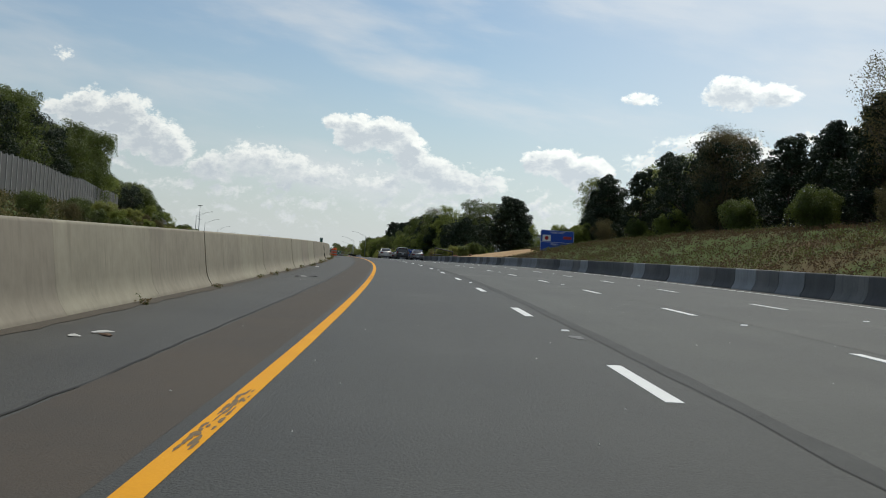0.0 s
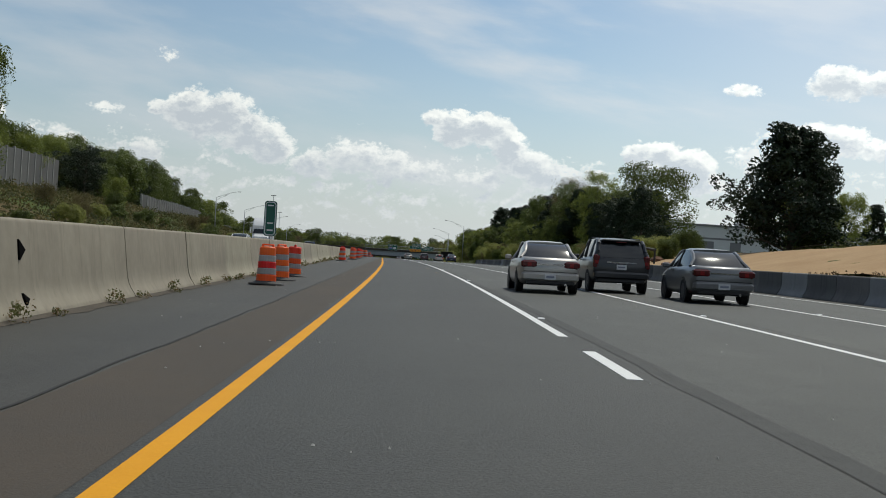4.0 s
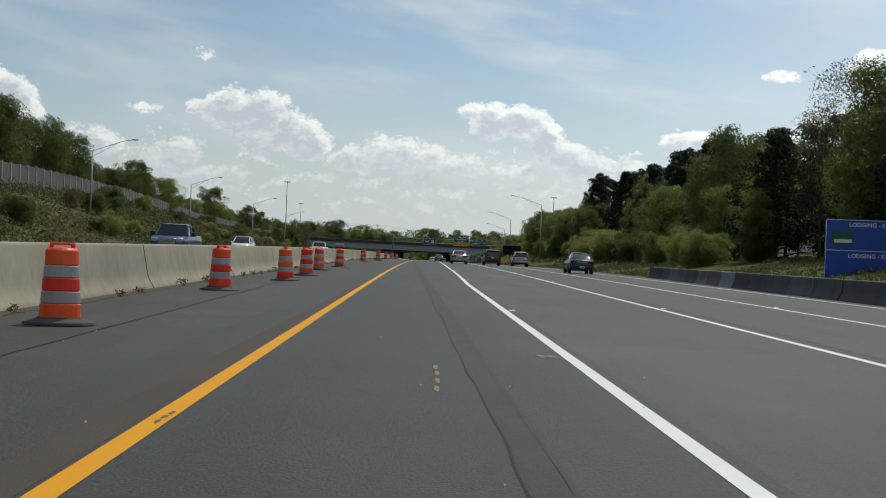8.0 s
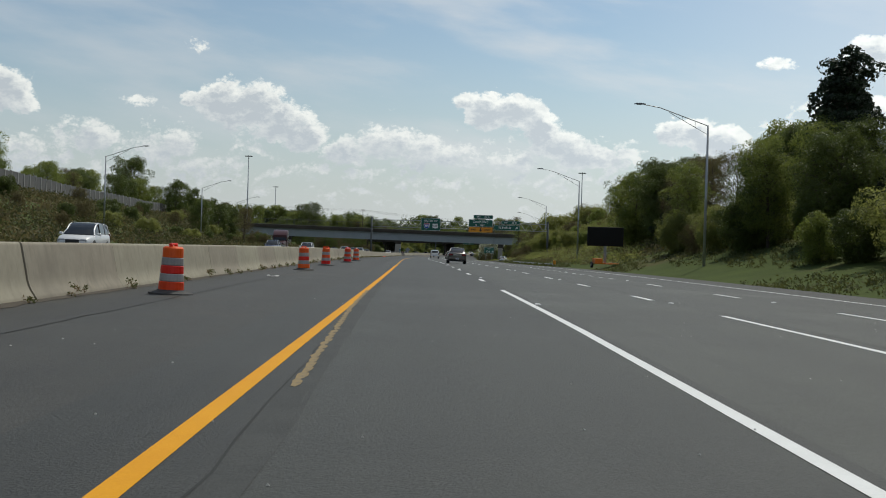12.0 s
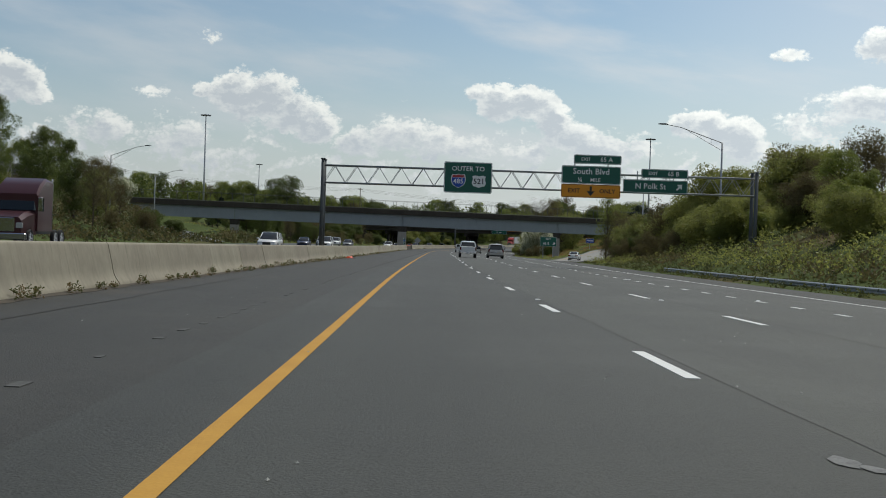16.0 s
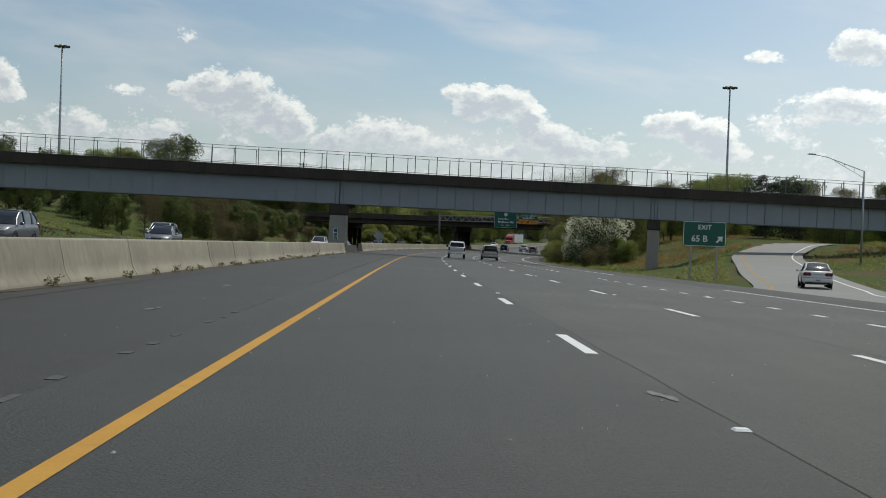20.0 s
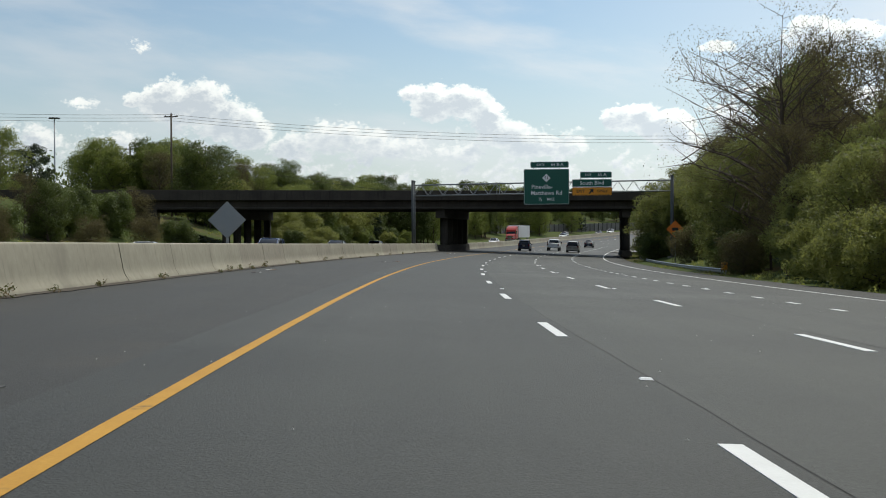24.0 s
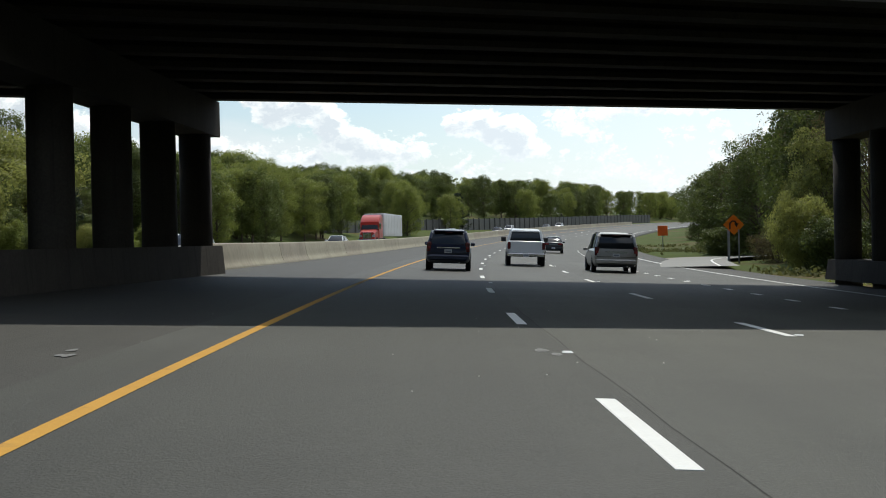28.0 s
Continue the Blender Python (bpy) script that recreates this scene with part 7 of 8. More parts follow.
def pickup(colour, m, label):
    c = thing("pickup_truck", label, "truck", "traffic", m)
    P, hw = PAINTS[colour], 0.99
    low = ring_part("body", [(0.0, 0.93, 0.62, 1.20), (0.1, 0.98, 0.56, 1.28), (1.2, 1.0, 0.50, 1.28), (2.0, 1.0, 0.50, 1.28), (3.6, 1.0, 0.48, 1.26), (4.4, 1.0, 0.48, 1.22), (5.2, 0.97, 0.52, 1.18), (5.6, 0.90, 0.56, 1.05), (5.7, 0.82, 0.62, 0.95)], hw, P, c)
    rings = []
    for y, k, z in ((1.95, 0.86, 1.26), (2.1, 0.76, 1.78), (2.8, 0.76, 1.88), (3.6, 0.75, 1.84), (4.3, 0.86, 1.24)):
        b0 = 1.22
        rings.append([(-hw * 0.9, y, b0), (-hw * (0.9 + (k - 0.9) * 0.6), y, b0 + (z - b0) * 0.6), (-hw * k, y, z), (hw * k, y, z), (hw * (0.9 + (k - 0.9) * 0.6), y, b0 + (z - b0) * 0.6), (hw * 0.9, y, b0)])
    hard(part("cabin_glass", Geo().sweep(rings), GLASS, c, "dark tinted window glass"), 25)
    hard(part("roof", Geo().sweep([[(-hw * k, y, z - 0.05), (-hw * k * 0.85, y, z + 0.02), (hw * k * 0.85, y, z + 0.02), (hw * k, y, z - 0.05)] for y, k, z in ((2.0, 0.77, 1.80), (2.8, 0.77, 1.90), (3.62, 0.76, 1.86))]), P, c))
    for sgn in (-1, 1):
        part("pillar", Geo().tube((sgn * hw * 0.9, 1.97, 1.24), (sgn * hw * 0.77, 2.1, 1.78), 0.08, 0.07, 6), P, c)
        part("pillar", Geo().tube((sgn * hw * 0.9, 4.25, 1.24), (sgn * hw * 0.76, 3.6, 1.82), 0.05, n=6), P, c)
        part("pillar", Geo().tube((sgn * hw * 0.9, 3.0, 1.24), (sgn * hw * 0.77, 2.95, 1.84), 0.05, n=6), P, c)
        part("mirror", Geo().box(min(sgn * hw, sgn * (hw + 0.26)), max(sgn * hw, sgn * (hw + 0.26)), 3.95, 4.08, 1.22, 1.48, 0.03), TRIM, c)
        a, b = sorted((sgn * hw * 0.80, sgn * hw * 0.96))
        part("tail_lamp", Geo().box(a, b, -0.03, 0.12, 0.86, 1.22, 0.02), TAIL, low, "red tail lamp")
        a, b = sorted((sgn * hw * 0.5, sgn * hw * 0.85))
        part("headlamp", Geo().box(a, b, 5.55, 5.72, 0.90, 1.08, 0.02), HEAD, low, "clear headlamp")
        for y in (1.2, 4.75):
            # flat black disc put there for the shade of the wheel well
            part("wheel_arch", Geo().turned([(0.46, -0.02), (0.46, 0.02)], 22), TRIM, low, m=Matrix.Translation((sgn * hw * 0.975, y, 0.44)) @ pose(0, 0, 0, 0, 90, 0))
            wheel(c, sgn * (hw - 0.13), y, 0.40, sgn)
    part("tailgate", Geo().box(-hw * 0.78, hw * 0.78, -0.035, 0.06, 0.68, 1.26, 0.02), P, c)
    part("rear_bumper", Geo().box(-hw * 0.95, hw * 0.95, -0.2, 0.02, 0.48, 0.66, 0.03), CHROME, c)
    part("grille", Geo().box(-hw * 0.48, hw * 0.48, 5.6, 5.74, 0.70, 1.06, 0.02), CHROME, low)
    rear_plate(c, -0.2, 0.57)
    return c


def semi(colour, m, label, trailer=None):
    """A road tractor with a sleeper cab and, if asked, a box trailer."""
    c = thing("semi_truck", label, "truck", "traffic", m)
    P = PAINTS[colour]
    hard(part("cab", Geo().sweep([[(-w, y, z0), (w, y, z0), (w, y, z1 - 0.15), (w * 0.9, y, z1), (-w * 0.9, y, z1), (-w, y, z1 - 0.15)] for y, w, z0, z1 in ((2.4, 1.18, 0.9, 3.75), (3.6, 1.2, 0.9, 3.85), (4.5, 1.2, 0.9, 3.45), (5.0, 1.18, 0.9, 2.95))]), P, c))
    hard(part("windscreen", Geo().sweep([[(-w, y, z0), (w, y, z0), (w * 0.95, y - 0.25, z1), (-w * 0.95, y - 0.25, z1)] for y, w, z0, z1 in ((5.0, 1.1, 2.05, 2.9), (5.16, 1.0, 2.05, 2.85))]), GLASS, c, "dark windscreen"))
    hard(part("bonnet", Geo().sweep([[(-w, y, 0.7), (w, y, 0.7), (w, y, z - 0.2), (w * 0.8, y, z), (-w * 0.8, y, z), (-w, y, z - 0.2)] for y, w, z in ((4.95, 1.1, 2.05), (6.2, 1.02, 1.9), (6.9, 0.92, 1.65))]), P, c))
    part("grille", Geo().box(-0.55, 0.55, 6.86, 6.95, 0.85, 1.6, 0.03), CHROME, c)
    part("bumper", Geo().box(-1.2, 1.2, 6.75, 7.05, 0.42, 0.78, 0.05), CHROME, c)
    part("chassis", Geo().box(-0.45, 0.45, -0.4, 6.5, 0.72, 0.98), TRIM, c)
    for sgn in (-1, 1):
        a, b = sorted((sgn * 0.62, sgn * 0.98))
        part("headlamp", Geo().box(a, b, 6.78, 6.93, 1.05, 1.35, 0.03), HEAD, c, "clear headlamp")
        part("mirror", Geo().box(min(sgn * 1.25, sgn * 1.48), max(sgn * 1.25, sgn * 1.48), 5.1, 5.25, 2.0, 2.75, 0.03), CHROME, c)
        part("side_window", Geo().box(min(sgn * 1.19, sgn * 1.205), max(sgn * 1.19, sgn * 1.205), 4.0, 4.8, 2.0, 2.75, 0.005), GLASS, c)
        part("exhaust_stack", Geo().tube((sgn * 1.1, 2.25, 1.0), (sgn * 1.1, 2.25, 3.9), 0.08, n=10), CHROME, c)
        for y in (0.3, 1.5, 6.0):
            wheel(c, sgn * 1.05, y, 0.5, sgn)
    if trailer:
        t_ = part("trailer", Geo().box(-1.28, 1.28, -12.5, 1.7, 1.15, 4.05, 0.05), PAINTS[trailer], c, "plain box trailer")
        for sgn in (-1, 1):
            for y in (-11.2, -10.0):
                wheel(c, sgn * 1.05, y, 0.5, sgn)
            for k_ in range(12):
                part("rib", Geo().box(min(sgn * 1.275, sgn * 1.295), max(sgn * 1.275, sgn * 1.295), -12.2 + k_ * 1.2, -12.14 + k_ * 1.2, 1.2, 4.0), PAINTS[trailer], t_)
    return c


def lane(k):
    return lambda s: (lane1(s) / 2 if k == 1 else lane1(s) + 3.66 * (k - 1.5))


def ours(shape, colour, k, s, label, lit=False, off=0.0):
    m = stand(s, lane(k)(s) + off, 0.006, lean=True)
    return pickup(colour, m, label) if shape == "pickup" else car(shape, colour, m, label, lit)


def oncoming(shape, colour, s, d, label):
    m = stand(s, d, 0.006, 180, lean=True)
    if shape == "pickup":
        return pickup(colour, m, label)
    return car(shape, colour, m, label)


# same carriageway
# saloons, pickup and minivan recur: one moving vehicle repeated along its way
ours("sedan", "silver", 2, 178, "older silver saloon car in the second lane")
ours("suv", "black", 3, 182, "black sport utility car in the third lane", off=-1.0)
ours("sedan", "grey", 4, 176, "dark grey saloon car in the third lane", off=-3.0)
ours("sedan", "black", 4, 246, "dark saloon car beside the roadside barrier", off=-0.45)
ours("sedan", "navy", 4, 373, "dark blue saloon car in the outer lane")
ours("sedan", "champagne", 2, 419.5, "older champagne saloon car in the second lane")
ours("suv", "maroon", 3, 423, "dark maroon sport utility car in the third lane")
ours("suv", "silver", 4, 431, "silver sport utility car with lit brake lamps", True)
ours("sedan", "bronze", 2, 544.2, "older grey-brown saloon car in the second lane", off=-0.46)
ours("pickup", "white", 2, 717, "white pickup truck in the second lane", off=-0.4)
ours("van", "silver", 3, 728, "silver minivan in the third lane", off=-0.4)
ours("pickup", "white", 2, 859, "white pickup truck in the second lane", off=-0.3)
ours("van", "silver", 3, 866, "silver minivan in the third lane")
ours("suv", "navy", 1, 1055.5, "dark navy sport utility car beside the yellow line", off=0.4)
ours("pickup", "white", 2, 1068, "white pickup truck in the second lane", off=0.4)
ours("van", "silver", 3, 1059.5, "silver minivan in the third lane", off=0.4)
ours("sedan", "black", 3, 1114, "dark car far ahead beyond the bridge", off=-0.6)
car("sedan", "white", stand(788, 24.4, 0.06, turn=-13), "white saloon car driving up the exit ramp")
# oncoming
oncoming("suv", "white", 265, -13.5, "white sport utility car on the far carriageway")
semi("white", stand(297, -14.2, 0.01, 180), "white road tractor without a trailer on the far carriageway")
oncoming("sedan", "white", 305, -17.5, "white car on the far carriageway")
oncoming("pickup", "blue", 362, -12.5, "dark blue pickup truck on the far carriageway")
oncoming("suv", "white", 412, -16.0, "white car on the far carriageway")
oncoming("pickup", "white", 466, -13.0, "white pickup truck on the far carriageway")
oncoming("suv", "white", 500, -16.5, "white sport utility car on the far carriageway")
oncoming("suv", "navy", 600, -17.5, "dark blue sport utility car on the far carriageway")
oncoming("suv", "white", 612, -14.0, "white sport utility car on the far carriageway")
semi("maroon", stand(648, -21.5, 0.01, 180), "maroon road tractor hauling a low flatbed")
oncoming("suv", "white", 690, -13.5, "white sport utility car on the far carriageway")
oncoming("sedan", "black", 735, -19.0, "black saloon car on the far carriageway")
oncoming("suv", "white", 742, -13.2, "white sport utility car on the far carriageway")
oncoming("sedan", "navy", 760, -18.0, "dark blue saloon car on the far carriageway")
oncoming("suv", "grey", 776, -16.8, "grey sport utility car on the far carriageway")
oncoming("sedan", "grey", 800, -14.6, "grey saloon car on the far carriageway")
oncoming("suv", "white", 818, -18.5, "white sport utility car on the far carriageway")
oncoming("suv", "white", 880, -12.5, "white sport utility car on the far carriageway")
oncoming("sedan", "silver", 935, -16.0, "silver saloon car on the far carriageway")
oncoming("suv", "blue", 960, -13.5, "blue sport utility car on the far carriageway")
oncoming("sedan", "orange", 975, -17.5, "orange car on the far carriageway")
oncoming("suv", "black", 1000, -15.0, "black sport utility car on the far carriageway")
oncoming("suv", "blue", 1034, -16.5, "dark blue sport utility car under the bridge")
oncoming("suv", "white", 1075, -12.5, "white sport utility car beyond the bridge")
semi("red", stand(1165, -15.0, 0.01, 180), "red road tractor with a white box trailer", "white")
oncoming("sedan", "white", 1125, -12.0, "white saloon car beyond the bridge")
for k_, (s, d, cl) in enumerate(((1215, -12, "white"), (1240, -17, "silver"), (1270, -13, "black"), (1300, -16, "white"), (1330, -12.5, "grey"), (1365, -16, "white"))):
    oncoming("suv" if k_ % 2 else "sedan", cl, s, d, {"white": "white", "silver": "silver", "black": "black", "grey": "grey"}[cl] + " car far off on the curving carriageway")



# stripped clay beside the first wood: inner and outer edge
EARTH_IN = [(182, 27.0), (196, 24.0), (212, 21.0), (240, 20.0), (270, 19.6), (318, 19.3), (336, 19.0)]
EARTH_OUT = [(182, 28.0), (200, 30.0), (220, 32.5), (240, 34.0), (280, 33.0), (320, 27.0), (336, 22.0)]


# ---- rough ground cover on the slopes ----
def cover(name, s0, s1, inner, outer, count, mat, size, label, seed, per=6, tall=0.5, gaps=-0.12):
    """Countless stems of grass, weeds and bramble on a slope, one object."""
    r = random.Random(seed)
    cs = []
    for _ in range(count):
        s = r.uniform(s0, s1)
        d = inner(s) + (outer(s) - inner(s)) * r.random()
        if 182 < s < 336 and tab(s, EARTH_IN) < d < tab(s, EARTH_OUT) or on_ramp(s, d, 4.6) or noise.noise(Vector((s * 0.06, d * 0.12, seed))) < gaps:
            continue
        cs.append(earth(s, d, tall * 0.35))
    return tagged(new(name, leaf_mesh(name, cs, tall, per, size, mat, seed)), label, "undergrowth", kind="stuff")


left_in = lambda s: tab(s, OPP_EDGE) - 1.8
left_out = lambda s: tab(s, LEFT_FAR) + 0.5
right_in = lambda s: tab(s, RIGHT_EDGE) + 1.0
right_out = lambda s: tab(s, RIGHT_FAR) + 4
cover("slope_bramble", 60, 480, left_in, left_out, 9000, LEAF_BROWN, 0.20, "brown bramble and dead stems on the slope", 41, 6, 0.9)
OLIVE = leaf_material("olive_weeds", (0.040, 0.046, 0.016), (0.085, 0.088, 0.030), 0.85, 0.25)
cover("slope_weeds", 60, 480, left_in, left_out, 6000, OLIVE, 0.15, "green weeds on the slope below a noise wall", 42, 6, 0.7)
cover("slope_thicket", 60, 480, left_in, left_out, 5000, OLIVE, 0.20, "low green thicket on the slope", 46, 7, 1.1)
cover("slope_bramble_far", 480, 830, left_in, left_out, 8500, LEAF_BROWN, 0.24, "brown bramble and dead stems on the slope", 43, 6, 0.9)
cover("slope_weeds_far", 480, 830, left_in, left_out, 5000, OLIVE, 0.17, "green weeds on the slope below a noise wall", 44, 6, 0.7)
cover("slope_thicket_far", 480, 830, left_in, left_out, 4500, OLIVE, 0.24, "low green thicket on the slope", 47, 7, 1.1)
cover("bank_dry_grass", -10, 228, right_in, right_out, 13000, leaf_material("dead_bramble", (0.060, 0.041, 0.024), (0.120, 0.080, 0.042), 0.9, 0.35), 0.075, "rust-brown dead grass on the bank", 45, 12, 0.30, -1.0)
cover("bank_weeds", -10, 340, right_in, right_out, 9000, WEED, 0.085, "green weeds on the bank", 48, 12, 0.5, 0.02)
cover("verge_weeds", 335, 770, right_in, right_out, 14000, WEED, 0.10, "green weeds and long grass on the verge", 49, 12, 0.32)
cover("verge_bramble", 560, 770, lambda s: 21.5, right_out, 4500, LEAF_BROWN, 0.13, "brown bramble and dead stems on the slope", 54, 12, 0.6)
cover("verge_vines", 560, 770, lambda s: 22.0, right_out, 4200, LEAF_VINE, 0.11, "green vines covering the slope", 50, 20, 0.9)
cover("slope_straw", 850, 1010, lambda s: 26.0, lambda s: 60.0, 5000, leaf_material("orange_dead_grass", (0.18, 0.105, 0.045), (0.34, 0.20, 0.085), 0.9, 0.4), 0.09, "orange dry grass on the slope above the ramp", 51, 16, 0.35)
cover("slope_green", 770, 1060, right_in, lambda s: 60.0, 14000, LEAF_VINE, 0.085, "long green grass on the slope", 52, 12, 0.26)
cover("left_meadow", 830, 1120, left_in, lambda s: -95.0, 9000, LEAF_VINE, 0.09, "fresh green meadow grass", 53, 12, 0.22)
cover("far_verge", 1050, 1180, right_in, lambda s: 40.0, 5000, WEED, 0.18, "long grass on the verge beyond the bridge", 54, 6, 0.3)

sheet("bare_clay", BARE_EARTH, spaced(182, 336, 2.5), lambda s: [tab(s, EARTH_IN) + (tab(s, EARTH_OUT) - tab(s, EARTH_IN)) * i / 8 for i in range(9)], lambda s, d: ground(s, d) + 0.10 + 0.18 * noise.noise(Vector((s * 0.35, d * 0.4, 0))), "bare orange clay of a building site")
for k_, (s, d, r) in enumerate(((250, 24.2, 0.5), (262, 26.0, 0.7), (276, 24.0, 0.5), (244, 26.5, 0.4), (290, 22.5, 0.6))):
    g = Geo().turned([(r * 0.4, -0.2), (r, 0.0), (r * 0.9, r * 0.35), (r * 0.35, r * 0.62)], 9)
    g.v = [(x * (1 + 0.3 * noise.noise(Vector((x * 3, y * 3, k_)))), y * 1.2, z * (1 + 0.4 * noise.noise(Vector((x * 2, y * 4, k_ + 5))))) for x, y, z in g.v]
    tagged(part("earth_clod", g, material("dark_clay", (0.16, 0.075, 0.04), 0.95, scale=3.0, bump=0.5), m=Matrix.Translation(earth(s, d, 0.15))), "lump of dark red clay on bare ground", "earth mound", "clay lumps")
gate = thing("pipe_barrier", "black steel pipe frame leaning on bare clay", "barrier", m=Matrix.Translation(earth(258, 23.0, 0.75)) @ Matrix.Rotation(0.1, 4, "Z"))
part("top_pipe", Geo().tube((-1.9, 0, 1.5), (1.9, 0, 0.95), 0.13, n=10), TRIM, gate)
part("leg", Geo().tube((-1.9, 0, -0.3), (-1.85, 0, 1.6), 0.10, n=8), TRIM, gate)
part("leg", Geo().tube((1.85, 0, -0.3), (1.9, 0, 1.1), 0.10, n=8), TRIM, gate)
part("foot_pipe", Geo().tube((-2.4, -0.3, 0.15), (-0.4, 0.2, 0.2), 0.09, n=8), TRIM, gate)

# ---- warehouse beyond the trees ----
wh = thing("warehouse", "long pale grey warehouse with a flat roof", "building", m=stand(540, 62.0, 9.0, 4))
part("wall", Geo().box(0, 120, 0, 50, -6, 8.8), METAL_WALL, wh)
part("roof", Geo().box(-0.5, 120.5, -0.5, 50.5, 8.8, 9.4), CAP_GREY, wh)
part("band", Geo().box(-0.02, 120.02, -0.06, 0.0, 4.6, 5.2), CAP_GREY, wh)
for k_ in range(6):
    part("loading_door", Geo().box(4 + k_ * 9, 7.6 + k_ * 9, -0.08, 0.0, 0, 4.0), CAP_GREY, wh)
for k_ in range(4):
    part("roof_unit", Geo().box(10 + k_ * 22, 13 + k_ * 22, 8, 11, 9.4, 10.8, 0.05), GALV, wh)

# ---- poles and wires over the second bridge ----
def wood_pole(s, d, h, top):
    t_ = thing("utility_pole", "tall weathered wooden utility pole with a crossarm", "utility pole", "utility poles", stand(s, d))
    part("shaft", Geo().tube((0, 0, -3), (0, 0, top), 0.20, 0.14, 10), WOODPOLE, t_, smooth=True)
    part("crossarm", Geo().box(-1.1, 1.1, -0.07, 0.07, top - 0.5, top - 0.35), WOODPOLE, t_)
    for x in (-0.95, 0.0, 0.95):
        part("insulator", Geo().turned([(0.05, 0), (0.09, 0.06), (0.05, 0.2)], 8), CAP_GREY, t_, m=Matrix.Translation((x, 0, top - 0.35 if x else top)))


def wire(a, b, sag, label):
    p = [a.lerp(b, i / 24) - Vector((0, 0, sag * 4 * (i / 24) * (1 - i / 24))) for i in range(25)]
    side = Vector((b.y - a.y, a.x - b.x, 0)).normalized() * 0.022
    up = Vector((0, 0, 0.022))
    g = Geo().sweep([[q + side, q + up, q - side, q - up] for q in p])
    tagged(part("power_line", g, TRIM), label, "cable", "power lines")


wood_pole(1052, -52.9, 0, 21.0)
wood_pole(1075, -70.0, 0, 17.0)
wood_pole(1060, 60.0, 0, 21.0)
for k_, x in enumerate((-0.95, 0.0, 0.95)):
    wire(at(1052, -52.9 + x * 0.3, 20.9 - 0.5 * k_), at(1060, 60.0, 20.9 - 0.5 * k_), 2.2, "thin black power line crossing over the road")
    wire(at(1052, -52.9, 20.9 - 0.5 * k_), at(1030, -160.0, 22.0 - 0.5 * k_), 2.0, "thin black power line leading away to the side")
wire(at(1052, -52.9, 14.5), at(1034, 30, 6.8), 2.0, "thick black cable slung past the bridge")

# ---- dirt and weeds along the median barrier ----
sheet("barrier_dirt", material("roadside_grit", (0.080, 0.064, 0.044), 0.95, dark=(0.048, 0.039, 0.029), scale=1.2, fine=30.0, amount=0.9, bump=0.6), spaced(-30, 1010, 0.8),
      lambda s: [tab(s, BARRIER_D) - 0.05, tab(s, BARRIER_D) + 0.07, tab(s, BARRIER_D) + 0.16 + 0.13 * noise.noise(Vector((s * 0.9, 0, 3))) + 0.10 * noise.noise(Vector((s * 0.2, 0, 8)))], lambda s, d: 0.003 if d > tab(s, BARRIER_D) + 0.1 else (0.012 if d > tab(s, BARRIER_D) else 0.04), "brown grit drifted against the median barrier")
r = random.Random(9)
tufts, s = [], -5.0
while s < 1000:
    dense = tab(s, [(0, 0.3), (100, 0.6), (130, 1.0), (230, 1.0), (300, 0.5), (420, 0.8), (560, 1.0), (640, 1.6), (760, 0.9), (900, 0.4), (1000, 0.3)])
    if not 836 < s < 866:
        big = r.uniform(0.3, 1.0)
        for _ in range(int(4 + 12 * big)):
            tufts.append(at(s + r.uniform(-0.3, 0.3) * big, tab(s, BARRIER_D) + r.uniform(0.02, 0.2), r.uniform(0.02, 0.22) * big))
    s += r.uniform(0.8, 4.0) / dense
tagged(new("barrier_weeds", leaf_mesh("barrier_weeds", tufts[::2], 0.07, 14, 0.024, WEED, 61)), "green weed tufts along the foot of the barrier", "weeds", kind="stuff")
tagged(new("barrier_dry_weeds", leaf_mesh("barrier_dry_weeds", tufts[1::2], 0.07, 8, 0.024, STRAW, 62)), "dry straw-coloured weed tufts along the barrier", "weeds", kind="stuff")

# ---- broken joints in the barrier ----
# solid black plugs at the chipped joints stand for the shade inside them
HOLE_SHADE = material("hollow_shade", (0.006, 0.006, 0.006), 0.95, spec=0.02)
for s, zs in ((134.85, ((0.66, 1.12), (0.16, 0.34))), (87.25, ((0.66, 1.02), (0.14, 0.56))), (111.05, ((0.98, 1.10), (0.14, 0.44))), (158.7, ((0.70, 0.95), (0.16, 0.30)))):
    t_ = thing("broken_joint", "chipped gap in a barrier joint, its shade a black plug", "damage", "barrier gaps", stand(s, tab(s, BARRIER_D) - 0.42))
    for z0, z1 in zs:
        zm = (z0 + z1) / 2
        xs = [(z0, 0.0), (zm, 0.16 + 0.1 * (z1 - z0)), (z1, 0.0)]
        face = lambda z: tab(z, [(0.05, 0.425), (0.11, 0.39), (0.18, 0.34), (0.26, 0.30), (0.36, 0.27), (0.48, 0.25), (1.2, 0.165)])
        g = Geo().sweep([[(face(z0) + o, 0.0, z0), (face(zm) + o, 0.45 * (z1 - z0) + 0.12, zm), (face(z1) + o, 0.0, z1), (face(zm) + o, -0.02, zm)] for o in (-0.10, 0.012)])
        part("gap", g, HOLE_SHADE, t_)

# ---- raised markers, paint wear and scraps on the road ----
marker = Geo().sweep([[(-0.06, 0, 0), (0.06, 0, 0), (0.045, 0.02, 0.016), (-0.045, 0.02, 0.016)], [(-0.06, 0.12, 0), (0.06, 0.12, 0), (0.045, 0.10, 0.016), (-0.045, 0.10, 0.016)]]).mesh("road_stud", SIGN_WHITE)
